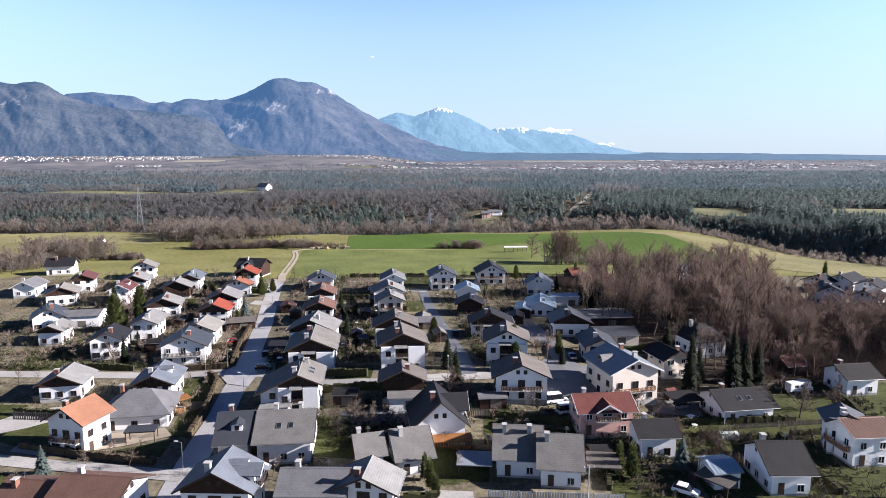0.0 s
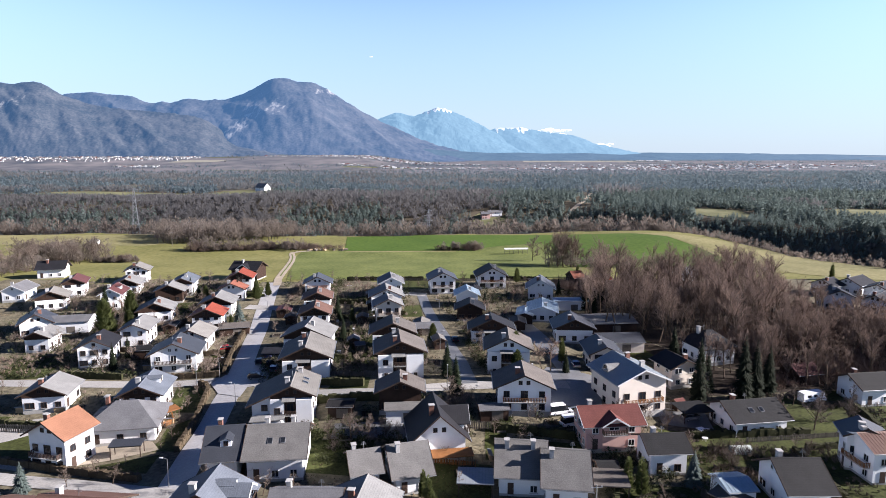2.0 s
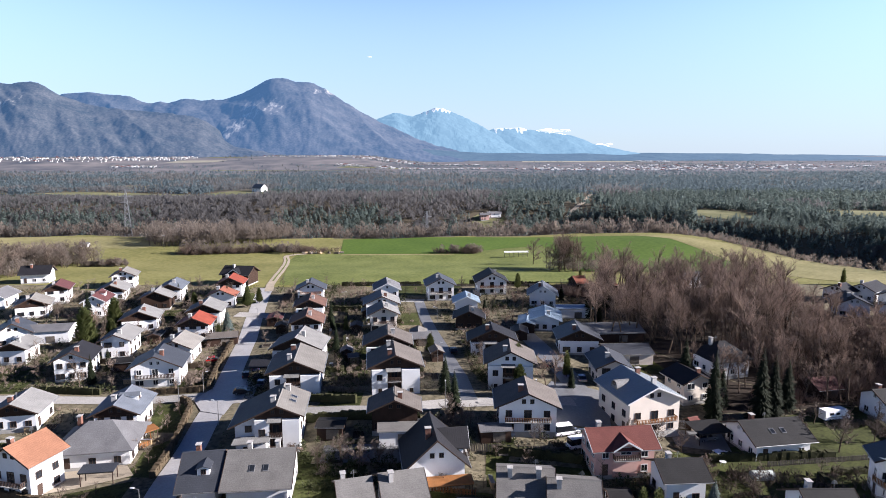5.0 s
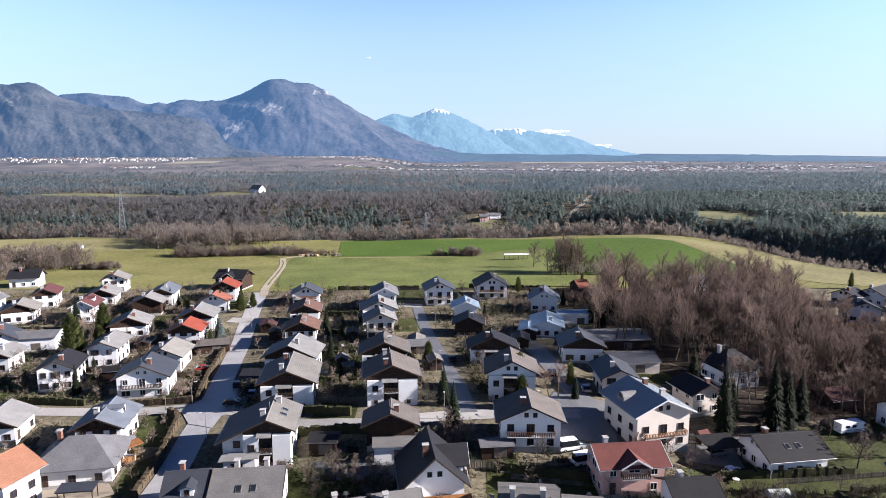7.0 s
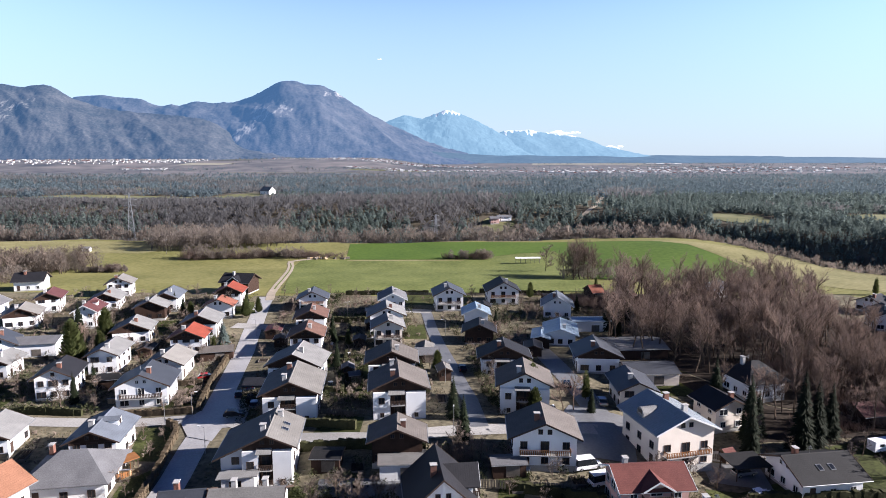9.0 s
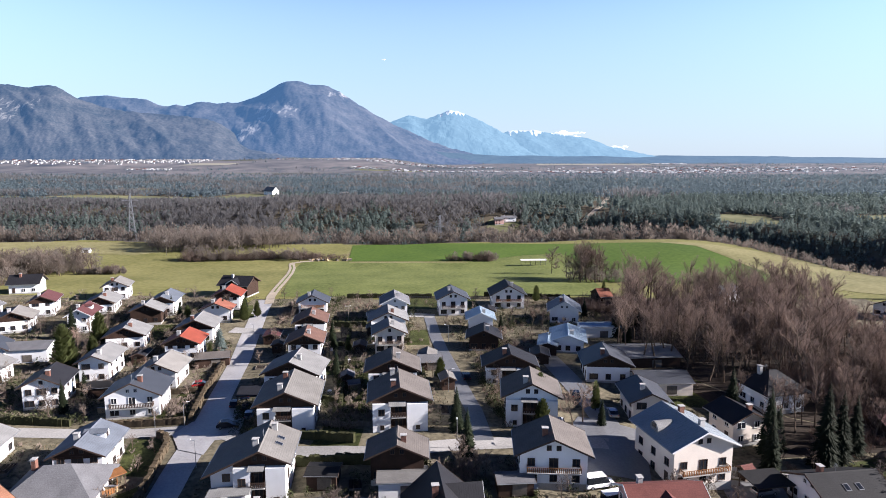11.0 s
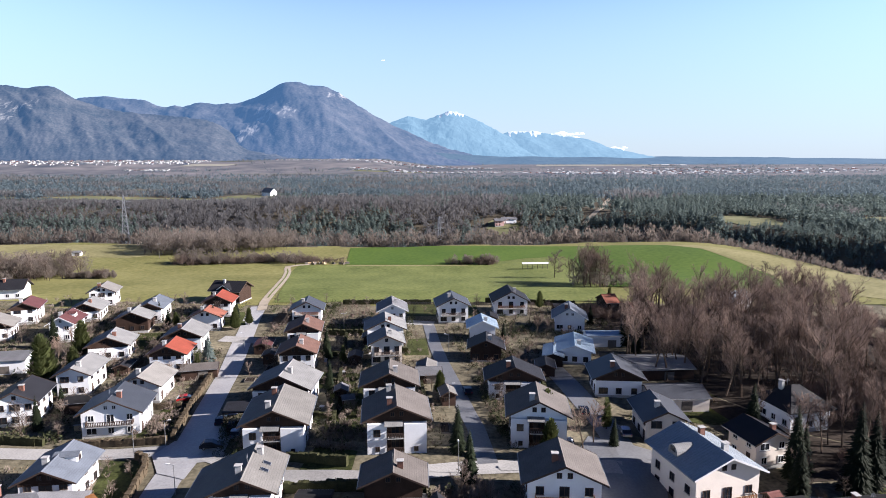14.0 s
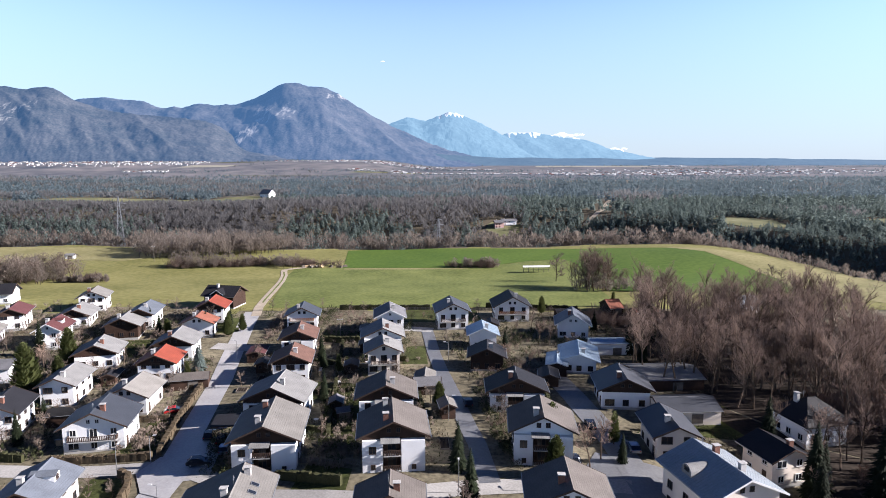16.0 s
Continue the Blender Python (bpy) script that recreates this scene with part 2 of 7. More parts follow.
# farther plain: painted haze again, partly as blue emission
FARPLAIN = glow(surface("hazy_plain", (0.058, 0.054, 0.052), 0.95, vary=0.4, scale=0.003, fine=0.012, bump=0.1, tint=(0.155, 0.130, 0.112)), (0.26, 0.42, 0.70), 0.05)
# hill haze is painted: blue emission over a dark base
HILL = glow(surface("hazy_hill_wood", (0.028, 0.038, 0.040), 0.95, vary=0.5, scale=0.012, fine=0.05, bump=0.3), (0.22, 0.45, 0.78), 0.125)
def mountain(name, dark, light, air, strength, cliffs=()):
    """Wooded slopes with haze painted in as blue emission, and pale rock in the places given: (x, z, half width, half
    height) in metres.
    """
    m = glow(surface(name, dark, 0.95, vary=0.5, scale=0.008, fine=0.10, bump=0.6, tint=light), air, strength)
    nt = m.node_tree
    b = nt.nodes["Principled BSDF"]
    colour = b.inputs["Base Color"].links[0].from_socket
    co, lie, split, torn = (nt.nodes.new("ShaderNode" + n) for n in ("TexCoord", "Mapping", "SeparateXYZ", "TexNoise"))
    nt.links.new(co.outputs["Object"], lie.inputs["Vector"])
    lie.inputs["Scale"].default_value, lie.inputs["Rotation"].default_value = (0.030, 0.012, 0.011), (0, radians(14), 0)
    nt.links.new(lie.outputs[0], torn.inputs["Vector"])
    torn.inputs["Scale"].default_value, torn.inputs["Detail"].default_value, torn.inputs["Roughness"].default_value = 1.0, 7, 0.68
    nt.links.new(co.outputs["Object"], split.inputs[0])

    def calc(op, one, two):
        n = nt.nodes.new("ShaderNodeMath")
        n.operation = op
        for i, v in enumerate((one, two)):
            if isinstance(v, (int, float)):
                n.inputs[i].default_value = v
            else:
                nt.links.new(v, n.inputs[i])
        return n.outputs[0]

    near = 0.0
    for cx, cz, rx, rz in cliffs:
        dx = calc("POWER", calc("DIVIDE", calc("SUBTRACT", split.outputs["X"], cx), rx), 2.0)
        dz = calc("POWER", calc("DIVIDE", calc("SUBTRACT", split.outputs["Z"], cz), rz), 2.0)
        near = calc("MAXIMUM", near, calc("SUBTRACT", 1.0, calc("ADD", dx, dz)))
    bare = nt.nodes.new("ShaderNodeMapRange")
    bare.inputs["From Min"].default_value, bare.inputs["From Max"].default_value = 0.67, 0.80
    nt.links.new(calc("ADD", torn.outputs["Fac"], calc("MULTIPLY", near, 0.20)), bare.inputs["Value"])
    mix = nt.nodes.new("ShaderNodeMix")
    mix.data_type = "RGBA"
    mix.inputs["B"].default_value = (0.20, 0.19, 0.178, 1)
    nt.links.new(bare.outputs[0], mix.inputs["Factor"])
    nt.links.new(colour, mix.inputs["A"])
    nt.links.new(mix.outputs["Result"], b.inputs["Base Color"])
    return m


# ranges and snow take their blue haze from base colour and emission
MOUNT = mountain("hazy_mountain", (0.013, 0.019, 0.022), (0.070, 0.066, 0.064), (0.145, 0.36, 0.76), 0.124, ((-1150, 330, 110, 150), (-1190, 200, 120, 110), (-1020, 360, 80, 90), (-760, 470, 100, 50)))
FOREMOUNT = mountain("haze_painted_foothill", (0.013, 0.021, 0.022), (0.068, 0.065, 0.061), (0.145, 0.34, 0.70), 0.098, ((-2480, 290, 170, 130), (-2330, 310, 90, 90)))
FARMOUNT = glow(surface("haze_painted_far_mountain", (0.035, 0.055, 0.062), 0.95, vary=0.35, scale=0.006, fine=0.03, bump=0.2), (0.265, 0.50, 0.75), 0.25)
SNOW = glow(surface("haze_painted_snow", (0.36, 0.38, 0.41), 0.9, vary=0.1, scale=0.01, fine=0.05, bump=0.2), (0.4, 0.6, 0.85), 0.14)
# part of the cloud's brightness is painted as emission
CLOUD = glow(surface("cloud_white", (0.8, 0.82, 0.85), 1.0, vary=0.05, bump=0.0), (0.85, 0.93, 1.0), 0.2)
CARPAINT = [surface("car_paint_" + n, c, 0.25, m_, vary=0.05, bump=0.02) for n, c, m_ in
            (("black", (0.015, 0.016, 0.02), 0.2), ("white", (0.75, 0.75, 0.76), 0), ("silver", (0.36, 0.37, 0.39), 0.6), ("blue", (0.03, 0.05, 0.12), 0.2), ("red", (0.30, 0.02, 0.02), 0))]
PALELOG = surface("cut_log_wood", (0.42, 0.30, 0.18), 0.85, vary=0.3, scale=1, fine=8, bump=0.3)
RUBBER = surface("tyre_rubber", (0.02, 0.02, 0.02), 0.8, vary=0.2, fine=20, bump=0.2)


# ---- mesh helpers ----
def mesh(name, vs, fs):
    me = bpy.data.meshes.new(name)
    me.from_pydata(vs, [], fs)
    me.update()
    return me


class Shape:
    """Gathers boxes, tubes and prisms into one mesh."""

    def __init__(self):
        self.v, self.f = [], []

    def add(self, vs, fs):
        n = len(self.v)
        self.v += [tuple(p) for p in vs]
        self.f += [tuple(i + n for i in f) for f in fs]
        return self

    def box(self, x0, x1, y0, y1, z0, z1):
        return self.add([(x, y, z) for z in (z0, z1) for y in (y0, y1) for x in (x0, x1)],
                        [(0, 2, 3, 1), (4, 5, 7, 6), (0, 1, 5, 4), (2, 6, 7, 3), (0, 4, 6, 2), (1, 3, 7, 5)])

    def prism(self, poly, move):
        """A polygon and its copy shifted by move, closed all round."""
        n = len(poly)
        vs = [tuple(p) for p in poly] + [(p[0] + move[0], p[1] + move[1], p[2] + move[2]) for p in poly]
        return self.add(vs, [tuple(range(n))[::-1], tuple(range(n, 2 * n))] + [(i, (i + 1) % n, n + (i + 1) % n, n + i) for i in range(n)])

    def tube(self, a, b, r0, r1, n=6, cap=True):
        a, b = Vector(a), Vector(b)
        w = (b - a).normalized()
        u = w.orthogonal().normalized()
        v = w.cross(u)
        vs = [a + (u * math.cos(k * math.tau / n) + v * math.sin(k * math.tau / n)) * r0 for k in range(n)]
        vs += [b + (u * math.cos(k * math.tau / n) + v * math.sin(k * math.tau / n)) * r1 for k in range(n)]
        fs = [(k, (k + 1) % n, n + (k + 1) % n, n + k) for k in range(n)]
        if cap:
            fs += [tuple(range(n))[::-1], tuple(range(n, 2 * n))]
        return self.add(vs, fs)

    def data(self, name, mat, smooth=False):
        me = mesh(name, self.v, self.f)
        me.materials.append(mat)
        if smooth:
            me.polygons.foreach_set("use_smooth", [True] * len(me.polygons))
        return me


def part(name, shape, mat, parent, label=""):
    ob = new(name, shape.data(name, mat) if isinstance(shape, Shape) else shape)
    ob.parent = parent
    return tagged(ob, label)


def holder(name, m, label, category, group="", kind=""):
    ob = new(name)
    ob.empty_display_size = 0.5
    ob.matrix_basis = m
    return tagged(ob, label, category, group, kind)


# ---- the lie of the land ----
def ease(t):
    t = min(1.0, max(0.0, t))
    return t * t * (3 - 2 * t)


def rim(x):
    """How far the terrace reaches before it drops into the river gorge."""
    return 452 + 8 * math.sin(x * 0.02) + 4 * math.sin(x * 0.07 + 1) - 250 * ease((x - 150) / 110)


def land(x, y):
    a, b = x / 1.25, y / 1.25
    near = ease((116 - b) / 28)
    z = -3.2 * near - 1.5 * ease((-a - 30) / 30) * ease((175 - b) / 40) - 3.0 * ease((a - 22) / 20) * ease((150 - b) / 40) * (1 - near) - 4 * ease((b - 215) / 75)
    z *= 1.25
    z -= 2.2 * ease((-12 - x) / 25) * ease((y - 112) / 20) * (1 - ease((y - 215) / 40))
    z += 5.0 * math.exp(-((x - 150) / 60) ** 2 - ((y - 415) / 60) ** 2)
    d = y - rim(x)
    if d > 0:
        start = 640 - 330 * ease((x - 120) / 270)
        z += -42 * ease(d / 90) + 39 * ease((y - start) / (200 - 40 * ease((x - 120) / 270)))
        z += 48 * max(0.0, y - 2400) / 2100
        z += 3.0 * ease(d / 120) * (1 - ease((y - 1000) / 500)) * noise.noise((x * 0.006, y * 0.006, 0.0))
    if y > 2350 and x < -50:
        z += 36 * ease((y - 2350) / 600) * ease((-x - 50) / 400)
    return z


def spread_lines(lo, hi, step, far_lo, far_hi, grow):
    mid = [lo + i * step for i in range(int((hi - lo) / step) + 1)]
    out, s = [], step
    p = hi
    while p < far_hi:
        s *= grow
        p = min(far_hi, p + s)
        out.append(p)
    left, s, p = [], step, lo
    while p > far_lo:
        s *= grow
        p = max(far_lo, p - s)
        left.append(p)
    return left[::-1] + mid + out


xs = spread_lines(-300, 300, 5, -4800, 4800, 1.1)
ys = spread_lines(40, 560, 5, -400, 4950, 1.07)
gv = [(x, y, land(x, y)) for y in ys for x in xs]
nx = len(xs)
gf, gi = [], []
for j in range(len(ys) - 1):
    for i in range(nx - 1):
        gf.append((j * nx + i, j * nx + i + 1, (j + 1) * nx + i + 1, (j + 1) * nx + i))
        cx, cy = (xs[i] + xs[i + 1]) / 2, (ys[j] + ys[j + 1]) / 2
        edge = rim(cx)
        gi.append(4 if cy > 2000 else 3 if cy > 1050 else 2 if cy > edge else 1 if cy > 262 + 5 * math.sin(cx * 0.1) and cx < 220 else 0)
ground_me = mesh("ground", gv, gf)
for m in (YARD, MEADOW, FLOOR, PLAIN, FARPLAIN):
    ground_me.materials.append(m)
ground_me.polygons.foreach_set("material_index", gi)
ground_me.polygons.foreach_set("use_smooth", [True] * len(gf))
tagged(new("ground", ground_me), "winter ground of yards, meadow and wooded valley", "ground", kind="structure")


def patch(name, poly, mat, lift, label, category, cut=5.0):
    """A sheet of ground cover draped over the land."""
    bm = bmesh.new()
    bm.faces.new([bm.verts.new((x, y, 0)) for x, y in poly])
    for axis in (0, 1):
        lo, hi = min(p[axis] for p in poly), max(p[axis] for p in poly)
        k = math.ceil(lo / cut + 0.001)
        while k * cut < hi - 0.01:
            co = [0, 0, 0]
            no = [0, 0, 0]
            co[axis], no[axis] = k * cut, 1
            bmesh.ops.bisect_plane(bm, geom=bm.verts[:] + bm.edges[:] + bm.faces[:], plane_co=co, plane_no=no)
            k += 1
    bm.normal_update()
    for f in bm.faces:
        if f.normal.z < 0:
            f.normal_flip()
    for v in bm.verts:
        v.co.z = land(v.co.x, v.co.y) + lift
    me = bpy.data.meshes.new(name)
    bm.to_mesh(me)
    bm.free()
    me.materials.append(mat)
    return tagged(new(name, me), label, category, kind="structure")


def strip(name, line, width, mat, lift, label, category):
    """A road or path of that width along a line."""
    pts = [Vector(p) for p in line]
    left, right = [], []
    for i, p in enumerate(pts):
        d = (pts[min(i + 1, len(pts) - 1)] - pts[max(i - 1, 0)]).normalized()
        n = Vector((-d.y, d.x)) * width / 2
        left.append(tuple(p + n))
        right.append(tuple(p - n))
    return patch(name, left + right[::-1], mat, lift, label, category)


# fields
strip("valley_track", [(150, 752), (157, 763), (164, 772), (177, 795), (195, 855), (216, 925), (250, 1032)], 6.5, GRAVEL, 0.5, "pale forest road climbing through the valley woods", "track")
patch("field_1", [(-66, 264), (60, 268), (62, 300), (64, 340), (68, 385), (64, 404), (43, 399), (8, 377), (-59, 375.5), (-84, 374), (-83, 350), (-74, 309), (-69, 282)], OLIVEFIELD, 0.10, "olive green mown meadow beyond the last gardens", "field")
patch("field_2", [(-59, 376), (8, 377.5), (43, 399.5), (64, 404.5), (68.5, 385), (64.5, 340), (66, 302), (100, 297), (143, 299), (154, 340), (152, 371), (146, 408), (131, 427), (103, 440), (70, 447), (28, 452), (-30, 451), (-67, 440)], GREENFIELD, 0.12, "strip of bright green winter crop", "field")
patch("field_3", [(-440, 405), (-190, 398), (-165, 425), (-150, 450), (-440, 458)], STRAWFIELD, 0.10, "dry straw-coloured field before the woods", "field")
patch("field_4", [(146.5, 408), (152.5, 371), (154.5, 340), (143.5, 299), (160, 276), (186, 262), (226, 258), (216, 300), (206, 340), (184, 388), (152, 421), (131.5, 430), (131, 427.5)], STRAWFIELD, 0.12, "pale dry field sloping down to the wood", "field")
patch("field_5", [(-58, 371), (8, 373), (8, 376.4), (-58, 375)], STRAWFIELD, 0.14, "dry grass baulk between two crops", "field")
# streets
strip("road_1", [(-43, 84), (-46.0, 104), (-47.8, 119.1), (-48.9, 134.0), (-50.0, 148.1), (-51.8, 157.8), (-54.6, 173.4), (-56.6, 185.4), (-58.4, 197.4), (-63.0, 219.3), (-66.8, 240.9), (-69.5, 258)], 5.6, ASPHALT, 0.07, "worn pale asphalt village street", "road")
patch("road_21", [(-50.0, 146.5), (-44.0, 147.5), (-43.0, 152.0), (-44.8, 163.5), (-52.0, 166.5)], ASPHALT, 0.062, "worn pale asphalt yard beside the street", "road")
strip("road_2", [(-66.9, 252.2), (-69.6, 264), (-71.4, 278), (-74, 296), (-76.4, 310), (-80.5, 333), (-84.6, 353), (-87.6, 363), (-88.8, 369), (-85, 374), (-79, 377)], 3.3, GRAVEL, 0.13, "pale gravel track leading into the fields", "track")
strip("track_grass", [(-70.6, 272), (-74, 296), (-76.4, 310), (-80.5, 333), (-84.6, 353), (-87.6, 363)], 0.7, OLIVEFIELD, 0.15, "grass strip between the wheel ruts of the track", "grass")
strip("road_3", [(-145.7, 156.1), (-114.5, 154.0), (-83.3, 153.0), (-64.8, 152.5), (-51.2, 153.1)], 4.4, PAVED, 0.08, "narrow pale side street", "road")
strip("road_4", [(-48.0, 151.4), (-30.9, 141.5), (-15.0, 138.4), (2, 141.5), (14, 142.5), (28, 142.5), (44, 139), (62, 137.5)], 4.2, PAVED, 0.09, "pale cross street through the village", "road")
strip("road_5", [(6.4, 143), (4.8, 157), (3.2, 165), (0.2, 182), (-2.8, 198), (-5.0, 212), (-7.2, 230), (-8.2, 238)], 3.6, SHADEASPHALT, 0.10, "asphalt residential street, shade painted into its colour", "road")
strip("road_6", [(32, 140), (30.5, 160), (27.5, 180), (25, 195)], 5.6, SHADEASPHALT, 0.10, "broad asphalt yard street, shade painted into its colour", "road")
strip("road_7", [(-112.7, 117.7), (-85.0, 111.6), (-66.0, 108.2), (-45.5, 102.3)], 3.6, PAVED, 0.10, "pale lane behind a hedge", "road")
strip("road_8", [(-16, 92), (0, 90), (16, 88.5), (40, 86)], 5.0, PAVED, 0.07, "pale paved lane beside white fence", "road")
strip("road_9", [(-6.2, 235.5), (-15.0, 237.2)], 5.0, PAVED, 0.11, "pale turning place at the street end", "road")
strip("road_10", [(-70.5, 223.9), (-54.0, 221.3)], 5.0, PAVED, 0.12, "pale side entry crossing the street", "road")
patch("wood_floor", [(50, 205), (46, 240), (62, 262), (120, 258), (128, 200), (240, 196), (240, 156), (150, 148), (92, 150), (72, 160), (58, 178)], LEAFMOULD, 0.10, "brown leaf litter under the bare wood, darkened as painted shade", "ground")
for i, (poly, mat_, what) in enumerate((([(-94.9, 121.7), (-88.8, 125.7), (-83.3, 130.6), (-87.0, 134.8), (-94.1, 132.7), (-98.4, 127.6)], PAVED, "pale gravel drive beside the lawn"),
                                        ([(-72.6, 123.9), (-69.2, 127.8), (-58.5, 123.9), (-55.3, 119.8), (-63.4, 116.4), (-69.2, 114.7)], GRAVEL, "beige gravel yard before the low house"),
                                        ([(-85.1, 114.8), (-77.6, 113.0), (-78.1, 115.7), (-85.5, 117.7)], PAVED, "pale paved drive by the lane"),
                                        ([(-3, 84), (6, 84), (5, 97), (-2.5, 97.5)], PAVED, "pale paved drive before the carport"),
                                        ([(46, 128.5), (56, 126.5), (57.5, 135), (47, 136)], SHADEASPHALT, "asphalt drive before the carport, shade painted into its colour"))):
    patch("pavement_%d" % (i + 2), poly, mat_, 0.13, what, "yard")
# dark sheet laid where the ground lies in the wood's shade
patch("wood_floor_edge", [(62, 144), (84, 146.5), (104, 148.5), (116, 148), (150, 147.5), (92, 149.5), (71.5, 159.5), (57.5, 177.5), (50, 200), (48, 190), (58, 165)], LEAFMOULD, 0.115, "leaf litter along the wood's edge, darkened as painted shade", "ground")
patch("pavement_9", [(-54.9, 156.8), (-56.6, 150.8), (-52.2, 143.7), (-46.3, 141.2), (-46.4, 154.0), (-49.1, 157.7)], ASPHALT, 0.12, "pale asphalt of the street junction", "road")
patch("pavement_10", [(-22.1, 121.4), (-6, 120.8), (-5.9, 126), (-22.2, 127.1)], SHADEASPHALT, 0.13, "asphalt yard between the houses, shade painted into its colour", "yard")
patch("pavement_1", [(20, 134), (34, 131), (38, 150), (26, 154), (22, 146)], SHADEASPHALT, 0.12, "paved yard before the garages, shade painted into its colour", "yard")


# ---- houses ----
def window_meshes(w, h, rail):
    """Frame and pane, facing -y, hung from their middle."""
    f = Shape()
    t, d = 0.10, 0.10
    f.box(-w / 2, w / 2, -d, 0.02, h / 2 - t, h / 2).box(-w / 2, w / 2, -d, 0.02, -h / 2, -h / 2 + t)
    f.box(-w / 2, -w / 2 + t, -d, 0.02, -h / 2 + t, h / 2 - t).box(w / 2 - t, w / 2, -d, 0.02, -h / 2 + t, h / 2 - t)
    f.box(-0.035, 0.035, -d * 0.8, 0.0, -h / 2 + t, h / 2 - t)
    p = Shape().box(-w / 2 + t, w / 2 - t, -0.045, 0.01, -h / 2 + t, h / 2 - t)
    s = Shape().box(-w / 2 - 0.08, w / 2 + 0.08, -0.2, 0.0, -h / 2 - 0.07, -h / 2)
    return f, p, s


WINDOWS = {}
for key, w, h in (("small", 0.8, 0.9), ("plain", 1.25, 1.35), ("wide", 2.0, 1.4), ("french", 1.5, 2.1)):
    f_, p_, s_ = window_meshes(w, h, 0)
    for tone, mat_ in (("white", TRIM), ("brown", DARKTRIM)):
        WINDOWS[key, tone] = (f_.data("window_" + key, mat_), p_.data("pane_" + key, GLASS), s_.data("sill_" + key, CONCRETE))
DOOR = Shape().box(-0.5, 0.5, -0.08, 0.02, 0, 2.05).data("door", DARKTRIM)
HANDLE = Shape().box(0.33, 0.42, -0.15, -0.08, 0.98, 1.06).data("handle", METAL)


def put_window(parent, key, tone, x, y, z, turn, sill=True):
    fr, pa, si = WINDOWS[key, tone]
    w = new("window", fr)
    w.parent = parent
    w.matrix_basis = pose(x, y, z, 0, 0, turn)
    new("pane", pa).parent = w
    if sill:
        new("sill", si).parent = w
    return w


def chimney(parent, x, y, z0, z1, mat, s=0.35):
    c = Shape().box(x - s, x + s, y - s * 1.3, y + s * 1.3, z0, z1)
    st = part("chimney", c, mat, parent, "brick chimney" if mat is BRICK else "rendered chimney")
    k = Shape().box(x - s - 0.12, x + s + 0.12, y - s * 1.3 - 0.12, y + s * 1.3 + 0.12, z1 + 0.12, z1 + 0.2)
    for sx in (-1, 1):
        for sy in (-1, 1):
            k.box(x + sx * (s - 0.08) - 0.06, x + sx * (s - 0.08) + 0.06, y + sy * (s * 1.3 - 0.08) - 0.06, y + sy * (s * 1.3 - 0.08) + 0.06, z1, z1 + 0.12)
    part("chimney_cap", k, RENDERED, st)


def balcony(parent, x, y, z, w, d, turn, mat):
    b = part("balcony", Shape().box(-w / 2, w / 2, -d, 0, -0.16, 0), CONCRETE, parent, "projecting balcony with wooden rail")
    b.matrix_basis = pose(x, y, z, 0, 0, turn)
    def boards(length):
        n = max(1, int(length / 0.32))
        step = (length - 0.21) / n
        line = [(0, 1.0), (length, 1.0), (length, 0.92)]
        for k in range(n, -1, -1):
            line += [(0.02 + k * step + 0.17, 0.92), (0.02 + k * step + 0.17, 0.12), (0.02 + k * step, 0.12), (0.02 + k * step, 0.92)]
        return line + [(0, 0.92)]

    r = Shape().prism([(-w / 2 + u, -d, v) for u, v in boards(w)], (0, 0.05, 0))
    for sx in (-w / 2, w / 2 - 0.05):
        r.prism([(sx, -d + 0.052 + u, v) for u, v in boards(d - 0.052)], (0.05, 0, 0))
    part("railing", r, mat, b)


rnd = random.Random(7)
NOUN = {"pale": "pale grey", "beige": "beige", "grey": "grey", "slate": "dark slate", "bluegrey": "blue-grey", "tan": "grey-brown", "brown": "dark brown", "orange": "orange tiled",
        "red": "bright red", "coral": "coral red", "maroon": "maroon", "redtile": "dull red tiled", "dark": "blackish", "darktan": "brownish", "darkgrey": "dark grey", "greybrown": "weathered grey",
        "greylite": "light grey", "skyblue": "light blue sheet-metal", "bluemetal": "blue sheet-metal", "brownmetal": "brown sheet-metal", "greyrib": "ribbed grey"}
PLOTS = []


